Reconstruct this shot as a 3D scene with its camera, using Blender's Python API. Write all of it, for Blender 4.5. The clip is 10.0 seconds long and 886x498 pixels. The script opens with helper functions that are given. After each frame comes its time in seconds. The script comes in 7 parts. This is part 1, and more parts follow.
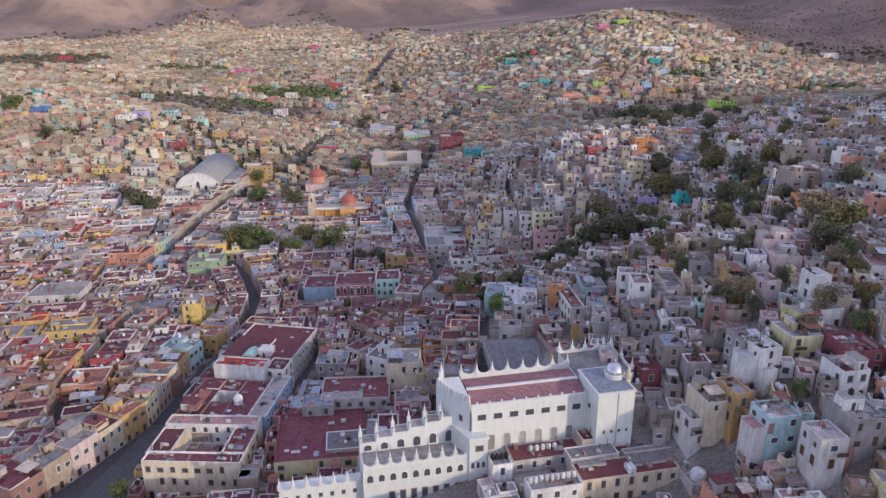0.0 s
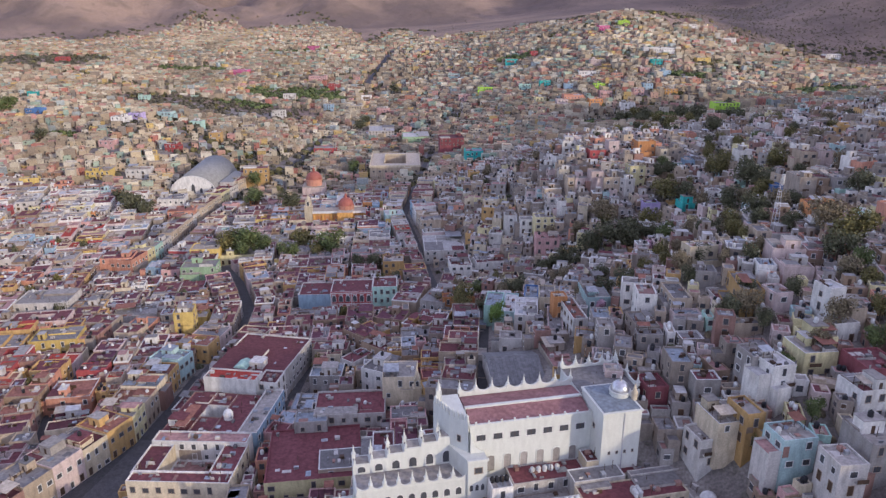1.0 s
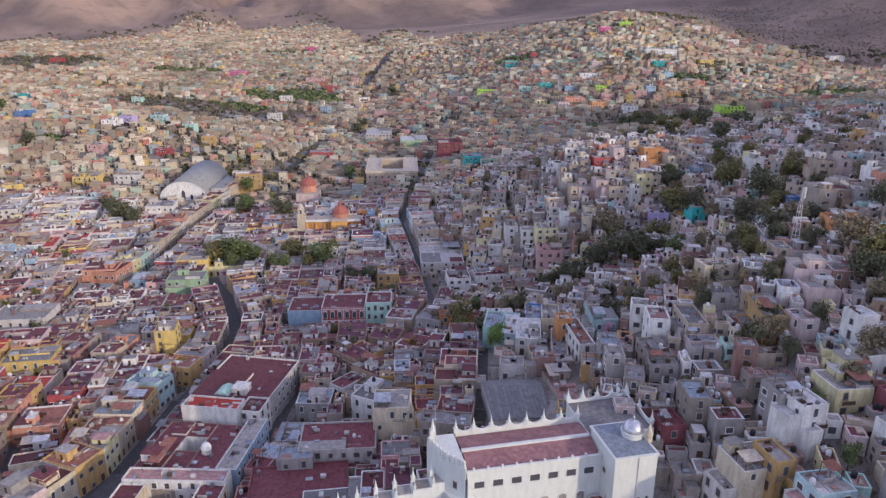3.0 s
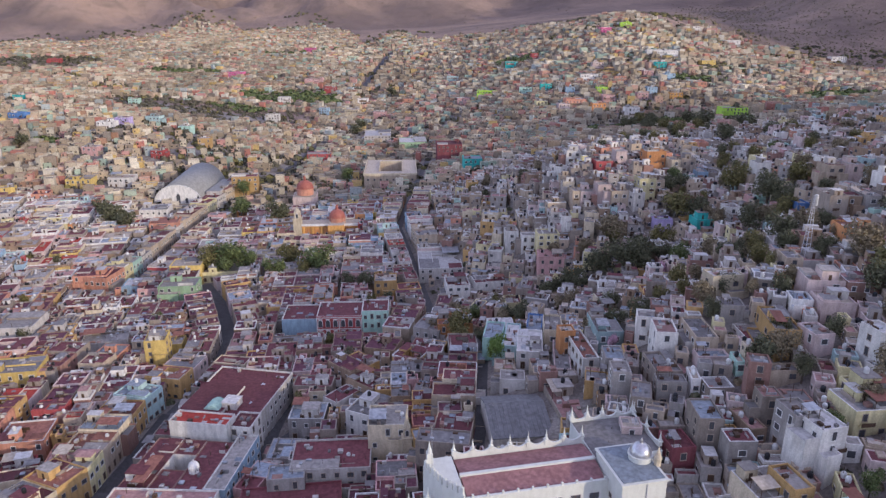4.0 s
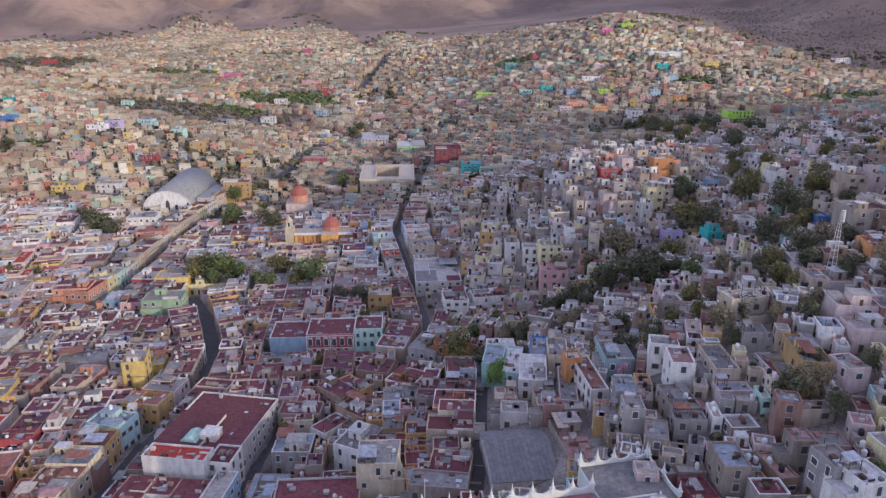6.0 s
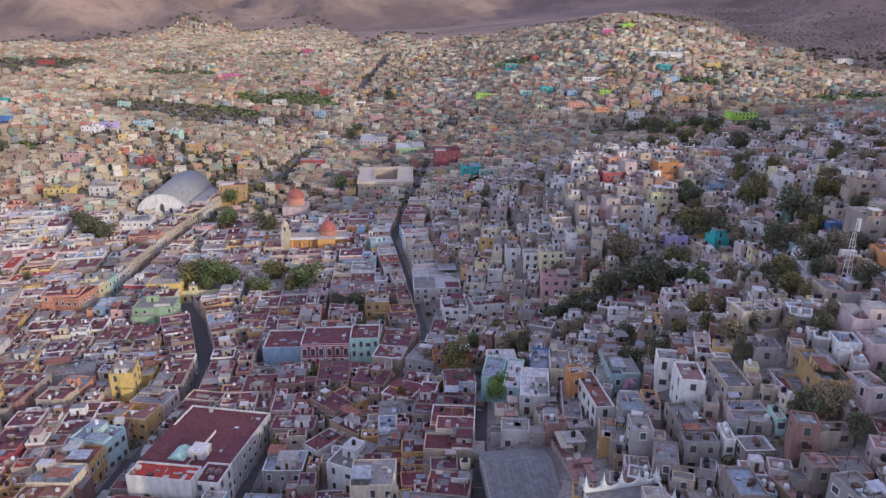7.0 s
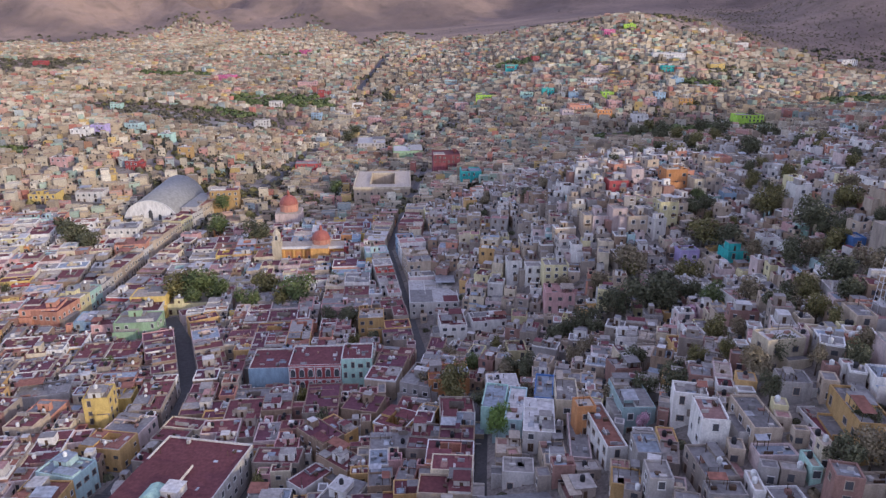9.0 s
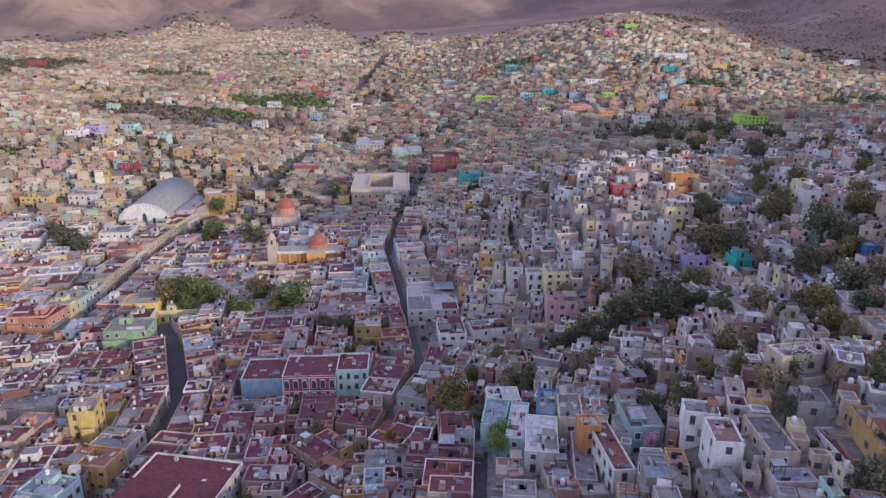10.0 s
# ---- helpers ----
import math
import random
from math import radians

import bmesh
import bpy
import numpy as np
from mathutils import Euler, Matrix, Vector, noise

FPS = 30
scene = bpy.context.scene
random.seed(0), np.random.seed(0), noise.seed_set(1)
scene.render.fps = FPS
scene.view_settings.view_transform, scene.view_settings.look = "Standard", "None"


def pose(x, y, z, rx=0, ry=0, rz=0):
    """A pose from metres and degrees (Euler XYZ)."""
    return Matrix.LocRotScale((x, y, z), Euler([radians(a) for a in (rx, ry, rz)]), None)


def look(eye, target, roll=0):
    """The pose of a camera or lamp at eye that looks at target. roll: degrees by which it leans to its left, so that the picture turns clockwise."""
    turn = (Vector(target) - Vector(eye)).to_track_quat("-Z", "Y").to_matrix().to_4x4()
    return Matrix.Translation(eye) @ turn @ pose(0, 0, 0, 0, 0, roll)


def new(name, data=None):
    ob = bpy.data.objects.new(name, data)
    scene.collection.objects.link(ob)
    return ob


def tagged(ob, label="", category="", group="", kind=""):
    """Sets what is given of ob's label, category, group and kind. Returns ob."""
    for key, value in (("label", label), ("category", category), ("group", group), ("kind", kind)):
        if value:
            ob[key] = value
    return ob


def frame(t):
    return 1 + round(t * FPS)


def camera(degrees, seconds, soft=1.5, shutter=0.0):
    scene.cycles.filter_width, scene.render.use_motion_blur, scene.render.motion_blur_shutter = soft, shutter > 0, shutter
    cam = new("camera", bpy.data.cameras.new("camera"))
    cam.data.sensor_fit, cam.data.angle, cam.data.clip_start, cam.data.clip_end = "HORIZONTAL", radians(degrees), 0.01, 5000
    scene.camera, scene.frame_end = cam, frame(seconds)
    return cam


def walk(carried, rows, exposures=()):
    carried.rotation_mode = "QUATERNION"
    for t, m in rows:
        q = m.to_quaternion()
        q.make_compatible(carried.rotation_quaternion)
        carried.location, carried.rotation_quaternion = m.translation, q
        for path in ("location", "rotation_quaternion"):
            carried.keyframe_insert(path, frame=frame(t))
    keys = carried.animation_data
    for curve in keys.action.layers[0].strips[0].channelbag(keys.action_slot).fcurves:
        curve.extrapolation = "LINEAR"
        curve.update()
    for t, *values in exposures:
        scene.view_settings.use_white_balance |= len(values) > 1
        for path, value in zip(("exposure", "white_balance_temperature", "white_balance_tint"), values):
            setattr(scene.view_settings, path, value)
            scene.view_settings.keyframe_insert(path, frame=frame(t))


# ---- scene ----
cam = camera(65.0, 10.0, soft=1.4)
# seconds, place in metres, turn in degrees
ROWS = [
    (0.0, 0.000, 0.000, 124.000, 71.395, -0.000, 0.000),
    (0.5, 0.268, 4.005, 124.058, 71.410, -0.017, -0.005),
    (1.0, 0.535, 8.011, 124.107, 71.426, -0.031, -0.011),
    (1.5, 0.800, 12.018, 124.148, 71.443, -0.044, -0.016),
    (2.0, 1.064, 16.025, 124.180, 71.461, -0.056, -0.022),
    (2.5, 1.325, 20.033, 124.204, 71.479, -0.066, -0.028),
    (4.0, 2.096, 32.052, 124.236, 71.532, -0.089, -0.044),
    (4.5, 2.348, 36.056, 124.234, 71.549, -0.095, -0.050),
    (5.0, 2.598, 40.057, 124.228, 71.566, -0.101, -0.055),
    (5.5, 2.844, 44.056, 124.217, 71.581, -0.106, -0.060),
    (7.0, 3.563, 56.031, 124.162, 71.619, -0.121, -0.073),
    (7.5, 3.795, 60.015, 124.138, 71.628, -0.126, -0.077),
    (8.0, 4.024, 63.994, 124.112, 71.635, -0.132, -0.080),
    (8.5, 4.249, 67.967, 124.085, 71.639, -0.138, -0.083),
    (9.0, 4.469, 71.934, 124.057, 71.641, -0.145, -0.086),
    (9.5, 4.685, 75.896, 124.028, 71.640, -0.153, -0.088),
    (10.0, 4.897, 79.850, 124.000, 71.636, -0.162, -0.089),
]
walk(cam, [(t, pose(x, y, z, rx, ry, rz)) for t, x, y, z, rx, ry, rz in ROWS], exposures=[(0.0, 0.94, 6280.0, 13.0), (5.0, 0.92, 6180.0, 13.0), (10.0, 0.91, 6100.0, 14.0)])

# ---- light: low sun from behind on the right, wide pale sky ----
SUN_HIGH, SUN_SIDE = 14.5, 52.0      # degrees above the horizon; to the right of straight behind
world = bpy.data.worlds.new("sky")
scene.world = world
world.use_nodes = True
_wn, _wl = world.node_tree.nodes, world.node_tree.links
_sky = _wn.new("ShaderNodeTexSky")
_sky.sky_type, _sky.sun_disc = "NISHITA", False
_sky.sun_elevation = radians(SUN_HIGH)
_sky.sun_rotation = radians(180.0 - SUN_SIDE)
_sky.altitude, _sky.dust_density = 2000.0, 3.0
_wn["Background"].inputs["Strength"].default_value = 0.2
_haze = _wn.new("ShaderNodeMix")
_haze.data_type = "RGBA"
_haze.inputs["Factor"].default_value = 0.42
_haze.inputs["B"].default_value = (3.05, 2.65, 3.75, 1)     # thin high cloud over the blue
_wl.new(_sky.outputs[0], _haze.inputs["A"])
_wl.new(_haze.outputs["Result"], _wn["Background"].inputs["Color"])
_lamp = bpy.data.lights.new("sun", "SUN")
_lamp.energy, _lamp.angle, _lamp.color = 1.35, radians(0.6), (1.0, 0.84, 0.62)
sun = new("sun", _lamp)
sun.matrix_world = look((0, 0, 0), (-math.sin(radians(SUN_SIDE)) * math.cos(radians(SUN_HIGH)), math.cos(radians(SUN_SIDE)) * math.cos(radians(SUN_HIGH)), -math.sin(radians(SUN_HIGH))))
sun.location = (300, -300, 400)
# ---- materials ----
def _shader(name, rough=0.85):
    mat = bpy.data.materials.new(name)
    mat.use_nodes = True
    n, l = mat.node_tree.nodes, mat.node_tree.links
    b = n["Principled BSDF"]
    b.inputs["Roughness"].default_value = rough
    b.inputs["Specular IOR Level"].default_value = 0.25
    return mat, n, l, b


def _noise(n, l, scale, detail=4.0, stretch=None):
    geo = n.new("ShaderNodeNewGeometry")
    tex = n.new("ShaderNodeTexNoise")
    tex.inputs["Scale"].default_value, tex.inputs["Detail"].default_value = scale, detail
    if stretch:
        mul = n.new("ShaderNodeVectorMath")
        mul.operation = "MULTIPLY"
        mul.inputs[1].default_value = stretch
        l.new(geo.outputs["Position"], mul.inputs[0])
        l.new(mul.outputs[0], tex.inputs["Vector"])
    else:
        l.new(geo.outputs["Position"], tex.inputs["Vector"])
    return tex.outputs["Fac"]


def _range(n, l, value, a, b, lo=0.35, hi=0.65):
    m = n.new("ShaderNodeMapRange")
    m.inputs[1].default_value, m.inputs[2].default_value, m.inputs[3].default_value, m.inputs[4].default_value = lo, hi, a, b
    l.new(value, m.inputs[0])
    return m.outputs[0]


def _mul(n, l, color, value):
    m = n.new("ShaderNodeVectorMath")
    m.operation = "SCALE"
    if isinstance(color, tuple):
        m.inputs[0].default_value = color[:3]
    else:
        l.new(color, m.inputs[0])
    l.new(value, m.inputs["Scale"])
    return m.outputs[0]


def _mix(n, l, fac, a, b):
    m = n.new("ShaderNodeMix")
    m.data_type = "RGBA"
    l.new(fac, m.inputs["Factor"])
    for sock, v in ((m.inputs["A"], a), (m.inputs["B"], b)):
        if isinstance(v, tuple):
            sock.default_value = (*v[:3], 1)
        else:
            l.new(v, sock)
    return m.outputs["Result"]


def _bump(n, l, b, value, strength, dist):
    bp = n.new("ShaderNodeBump")
    bp.inputs["Strength"].default_value, bp.inputs["Distance"].default_value = strength, dist
    l.new(value, bp.inputs["Height"])
    l.new(bp.outputs[0], b.inputs["Normal"])


def _ramp(n, l, value, colors):
    """Steps of equal width from a palette."""
    r = n.new("ShaderNodeValToRGB")
    r.color_ramp.interpolation = "CONSTANT"
    e = r.color_ramp.elements
    while len(e) < len(colors):
        e.new(0.5)
    for k, c in enumerate(colors):
        e[k].position, e[k].color = k / len(colors), (*c, 1)
    l.new(value, r.inputs[0])
    return r.outputs[0]


def surface(name, color, rough=0.88, grime=(0.36, 0.32, 0.28), dirt=0.42, spread=0.25, grain=3.0, streak=True, bump=0.12, mottle=1.0):
    """Painted plaster or concrete: grain, rain streaks, blotches, and a tone of its own for every object."""
    mat, n, l, b = _shader(name, rough)
    tone = n.new("ShaderNodeObjectInfo").outputs["Random"]
    col = _mul(n, l, color, _range(n, l, tone, 1 - spread, 1 + spread * 0.5, 0, 1))
    fine = _noise(n, l, grain, 5)
    col = _mul(n, l, col, _range(n, l, fine, 1 - 0.18 * mottle, 1 + 0.1 * mottle))
    col = _mul(n, l, col, _range(n, l, _noise(n, l, 0.9, 3, (1, 1, 0.3) if streak else None), 1.0 - 0.5 * dirt, 1.08, 0.3, 0.6))
    big = _noise(n, l, 0.35, 5, (1, 1, 0.35) if streak else None)
    col = _mix(n, l, _range(n, l, big, 0, dirt, 0.5, 0.78), col, tuple(c * g * 1.4 for c, g in zip(color, grime)))
    l.new(col, b.inputs["Base Color"])
    _bump(n, l, b, fine, bump, 0.03)
    return mat


def by_piece(name, colors, rough=0.9, grain=1.5, dirt=0.4):
    """One of a palette for every separate piece of a joined mesh."""
    mat, n, l, b = _shader(name, rough)
    geo = n.new("ShaderNodeNewGeometry")
    col = _ramp(n, l, geo.outputs["Random Per Island"], colors)
    fine = _noise(n, l, grain, 4)
    col = _mul(n, l, col, _range(n, l, fine, 0.75, 1.12))
    big = _noise(n, l, 0.12, 4)
    col = _mix(n, l, _range(n, l, big, 0, dirt, 0.45, 0.75), col, (0.2, 0.17, 0.145))
    quarter = _noise(n, l, 0.012, 3)
    col = _mul(n, l, col, _range(n, l, quarter, 0.7, 1.15))
    col = _mix(n, l, _range(n, l, _noise(n, l, 0.008, 2), 0, 0.18, 0.45, 0.65), col, (0.33, 0.28, 0.22))
    l.new(col, b.inputs["Base Color"])
    return mat


WALLS = {
    "white": (0.66, 0.635, 0.59), "cream": (0.56, 0.48, 0.35), "beige": (0.43, 0.35, 0.265), "stone": (0.29, 0.245, 0.205),
    "grey": (0.32, 0.295, 0.275), "pale": (0.48, 0.45, 0.415), "pink": (0.54, 0.33, 0.31), "rose": (0.54, 0.43, 0.40),
    "salmon": (0.53, 0.26, 0.18), "orange": (0.55, 0.26, 0.11), "ochre": (0.51, 0.33, 0.14), "yellow": (0.60, 0.44, 0.15),
    "lemon": (0.60, 0.54, 0.31), "lime": (0.38, 0.60, 0.09), "mint": (0.38, 0.56, 0.48), "green": (0.34, 0.48, 0.30),
    "turquoise": (0.06, 0.46, 0.42), "aqua": (0.37, 0.50, 0.49), "sky": (0.30, 0.42, 0.52), "blue": (0.10, 0.21, 0.44),
    "lilac": (0.40, 0.33, 0.53), "purple": (0.17, 0.13, 0.31), "red": (0.36, 0.08, 0.08), "maroon": (0.22, 0.07, 0.08),
    "magenta": (0.52, 0.12, 0.25), "brick": (0.29, 0.17, 0.14), "brown": (0.28, 0.20, 0.14), "peach": (0.60, 0.33, 0.11), "uni": (0.56, 0.57, 0.525)}
WALL = {k: surface("plaster_" + k, v, dirt=0.05 if k == "uni" else 0.42, spread=0.05 if k == "uni" else 0.22, mottle=0.25 if k == "uni" else 0.8) for k, v in WALLS.items()}
ROOFS = {
    "redox": (0.150, 0.052, 0.058), "wine": (0.122, 0.047, 0.064), "rosewood": (0.24, 0.125, 0.125), "terracotta": (0.26, 0.115, 0.085), "concrete": (0.31, 0.285, 0.26), "ash": (0.21, 0.20, 0.195),
    "whitewash": (0.48, 0.465, 0.445), "pinkish": (0.36, 0.21, 0.19), "brightred": (0.36, 0.055, 0.04), "sand": (0.42, 0.36, 0.29), "bluegrey": (0.27, 0.31, 0.35)}
ROOF = {k: surface("roof_" + k, v, rough=0.9, grain=1.2, streak=False, dirt=0.42, spread=0.3) for k, v in ROOFS.items()}
TRIM = surface("trim_white", (0.64, 0.63, 0.60), dirt=0.3, spread=0.1)
STONE = surface("cut_stone", (0.38, 0.31, 0.25), dirt=0.5, spread=0.1)
ROAD = surface("cobbled_road", (0.10, 0.098, 0.10), grain=2.5, streak=False, bump=0.6)
WOOD = surface("dark_wood", (0.09, 0.055, 0.035), rough=0.6, grain=6)
METAL = surface("sheet_metal", (0.42, 0.44, 0.46), rough=0.45, dirt=0.6, grain=1.0)
METAL.node_tree.nodes["Principled BSDF"].inputs["Metallic"].default_value = 0.6
STEEL = surface("painted_steel", (0.55, 0.55, 0.57), rough=0.4)
PLASTIC = surface("black_tank", (0.025, 0.025, 0.028), rough=0.5, grain=1)
PALETANK = surface("pale_tank", (0.6, 0.6, 0.58), rough=0.5, grain=1)
TILE = surface("glazed_dome_tiles", (0.34, 0.11, 0.08), rough=0.5, grain=4, spread=0.05)
SILVER = surface("dome_metal", (0.5, 0.5, 0.52), rough=0.3, grain=1.5, spread=0.02, dirt=0.2)
SLATE = surface("slate_sheet", (0.17, 0.168, 0.17), rough=0.75, dirt=0.3, spread=0.12, grain=1.0, streak=False)
VAULT = surface("vault_sheet", (0.25, 0.247, 0.232), rough=0.7, dirt=0.15, spread=0.02, grain=0.6, streak=False)
SILVER.node_tree.nodes["Principled BSDF"].inputs["Metallic"].default_value = 0.7
BARK = surface("bark", (0.13, 0.10, 0.075), grain=8)
GLASS, _n, _l, _b = _shader("window_glass", 0.12)
_b.inputs["Base Color"].default_value = (0.075, 0.077, 0.085, 1)
_b.inputs["Specular IOR Level"].default_value = 0.5
SHADE, _n, _l, _b = _shader("dark_inside", 0.9)
_l.new(_mul(_n, _l, (0.07, 0.064, 0.06), _range(_n, _l, _noise(_n, _l, 1.0), 0.6, 1.4)), _b.inputs["Base Color"])


def leaf(name, color, second):
    mat, n, l, b = _shader(name, 0.75)
    geo = n.new("ShaderNodeNewGeometry")
    col = _mix(n, l, geo.outputs["Random Per Island"], color, second)
    l.new(_mul(n, l, col, _range(n, l, _noise(n, l, 0.6), 0.6, 1.3)), b.inputs["Base Color"])
    return mat


LEAF = {"green": leaf("foliage_green", (0.07, 0.10, 0.038), (0.155, 0.18, 0.066)),
        "olive": leaf("foliage_olive", (0.105, 0.10, 0.040), (0.215, 0.185, 0.07)),
        "dark": leaf("foliage_dark", (0.072, 0.078, 0.044), (0.145, 0.142, 0.08)),
        "bright": leaf("foliage_bright", (0.10, 0.175, 0.040), (0.21, 0.28, 0.075)),
        "mauve": leaf("foliage_mauve", (0.356, 0.200, 0.267), (0.580, 0.380, 0.446)),
        "wood": leaf("foliage_wood", (0.07, 0.07, 0.045), (0.15, 0.13, 0.09)),
        "dry": leaf("foliage_dry", (0.16, 0.135, 0.085), (0.28, 0.225, 0.14))}

EARTH, _n, _l, _b = _shader("ground_earth", 0.95)
_c = _mix(_n, _l, _range(_n, _l, _noise(_n, _l, 0.004, 4), 0, 1, 0.38, 0.62), (0.30, 0.215, 0.165), (0.17, 0.125, 0.105))
_c = _mix(_n, _l, _range(_n, _l, _noise(_n, _l, 0.03, 8), 0, 0.3, 0.5, 0.68), _c, (0.08, 0.07, 0.05))
_c = _mul(_n, _l, _c, _range(_n, _l, _noise(_n, _l, 0.8, 6), 0.7, 1.25))
_l.new(_c, _b.inputs["Base Color"])
_bump(_n, _l, _b, _noise(_n, _l, 0.009, 9), 0.9, 24.0)

PAVING, _n, _l, _b = _shader("town_paving", 0.93)
_c = _mix(_n, _l, _range(_n, _l, _noise(_n, _l, 0.06, 6), 0, 1, 0.42, 0.6), (0.17, 0.15, 0.135), (0.26, 0.235, 0.21))
_c = _mix(_n, _l, _range(_n, _l, _noise(_n, _l, 0.25, 5), 0, 0.8, 0.56, 0.68), _c, (0.08, 0.075, 0.05))
_l.new(_mul(_n, _l, _c, _range(_n, _l, _noise(_n, _l, 1.6, 5), 0.7, 1.2)), _b.inputs["Base Color"])
_bump(_n, _l, _b, _noise(_n, _l, 0.8, 6), 0.5, 0.2)
# ---- terrain ----
# (x, y, height) of the ground at known and assumed spots, in metres
SPOTS_NEAR = [
    (-125, 184, 0), (-57, 180, 3), (-7, 195, 15), (30, 231, 25), (47, 207, 33), (79, 211, 49), (60, 190, 42), (69, 188, 44), (76, 198, 47), (53, 174, 39), (65, 171, 39), (77, 171, 45), (43, 198, 33), (24, 207, 29),
    (102, 200, 54), (91, 157, 45), (72, 142, 40), (10, 141, 21), (30, 128, 19), (47, 129, 18), (57, 130, 21), (54, 141, 27), (-40, 120, 9), (-140, 240, 2),
    (-47, 232, 5), (-60, 278, 1), (7, 311, 4), (27, 271, 15), (50, 315, 18), (99, 318, 33),
    (140, 329, 55), (87, 333, 46), (73, 365, 52), (105, 370, 50), (-83, 417, 0), (-128, 334, -5),
    (-189, 348, -3), (-170, 491, 0)]
SPOTS_FAR = [
    (-39, 595, 2), (-71, 739, -6), (-161, 781, -5), (-248, 660, 26), (276, 673, 38), (-27, 967, 8),
    (57, 914, 27), (297, 984, 72), (472, 1206, 80), (-345, 1253, 27), (364, 1377, 128), (658, 1235, 50),
    # (150, 60) and (260, 200) lie out of view, heights set to shape the shade
    (-1028, 1989, 55), (-356, 2714, 92), (-640, 2680, 86), (-120, 2680, 92), (-460, 2350, 84), (0, 1500, 60), (150, 60, 50), (260, 200, 78), (300, -30, 80), (300, 420, 75),
    (-400, 300, 25), (-60, -60, 20), (600, -300, 150), (-400, -200, 40), (-900, 900, 60), (1000, 800, 90),
    (600, 400, 115), (700, 2700, 160)]


def _plan(x, y):
    far = np.maximum(np.asarray(y, float), -100.0) + 190.0
    return np.asarray(x, float) / far * 1.6, np.log(far) * 1.1


def _bowl(ax, ay, bx, by):
    return np.sqrt((ax - bx) ** 2 + (ay - by) ** 2 + 0.01)


_SX, _SY = _plan([s[0] for s in SPOTS_NEAR + SPOTS_FAR], [s[1] for s in SPOTS_NEAR + SPOTS_FAR])
_SZ = np.array([s[2] for s in SPOTS_NEAR + SPOTS_FAR], float)
_K = _bowl(_SX[:, None], _SY[:, None], _SX[None], _SY[None])
_WT = np.linalg.solve(_K - 0.004 * np.eye(len(_SZ)), _SZ - 30.0)


def ridges(x, y):
    """Bare mountains that close the valley behind the town."""
    u, v = x + 60 * np.sin(y / 190.0), y + 50 * np.sin(x / 150.0)
    a = 1.2 - 2.0 * np.abs(np.sin(u / 420.0 + 0.35 * np.sin(v / 500.0) + 0.5)) + 0.6 * np.sin(u / 900.0 + 1.0)
    b = 0.9 - 1.8 * np.abs(np.sin(u / 150.0 + v / 330.0 + 0.9)) + 0.5 * np.sin(u / 61.0 - v / 83.0) + 0.3 * np.sin(u / 31.0 + v / 27.0)
    rise = np.clip((y + 0.25 * np.abs(x - 200) - 2420.0) / 1150.0, 0, 1)
    right = np.clip((x - 0.40 * y) / 420.0, 0, 1) * np.clip((y - 1270.0) / 520.0, 0, 1)
    rise = rise * rise * (3 - 2 * rise)
    right = right * right * (3 - 2 * right)
    return rise * (350.0 + 150.0 * a + 105.0 * b) + right * (250.0 + 90.0 * a + 70.0 * b)


# crest added out of view to shade mid-town and the far right slope: y, x, height
SHADE_CREST = [(-260, 320, 65), (-140, 310, 85), (-75, 305, 100), (-40, 302, 126), (0, 300, 131), (90, 300, 120), (180, 305, 121), (355, 330, 118), (440, 368, 124), (505, 410, 130), (570, 455, 100), (680, 540, 72), (1000, 760, 60), (1110, 840, 92), (1200, 900, 230), (1500, 1110, 290), (2000, 1460, 295)]


def height(x, y):
    x, y = np.asarray(x, float), np.asarray(y, float)
    px, py = _plan(x, y)
    z = np.full(np.broadcast(px, py).shape, 30.0)
    for sx, sy, w in zip(_SX, _SY, _WT):
        z = z + w * _bowl(px, py, sx, sy)
    z = np.clip(z, -12, 260) + ridges(x, y)
    ys = [c[0] for c in SHADE_CREST]
    cx, top = np.interp(y, ys, [c[1] for c in SHADE_CREST]), np.interp(y, ys, [c[2] for c in SHADE_CREST])
    return z + np.maximum(top - z, 0) * np.exp(-((x - cx) / 45.0) ** 2) * (y < 2000) * (y > -260)
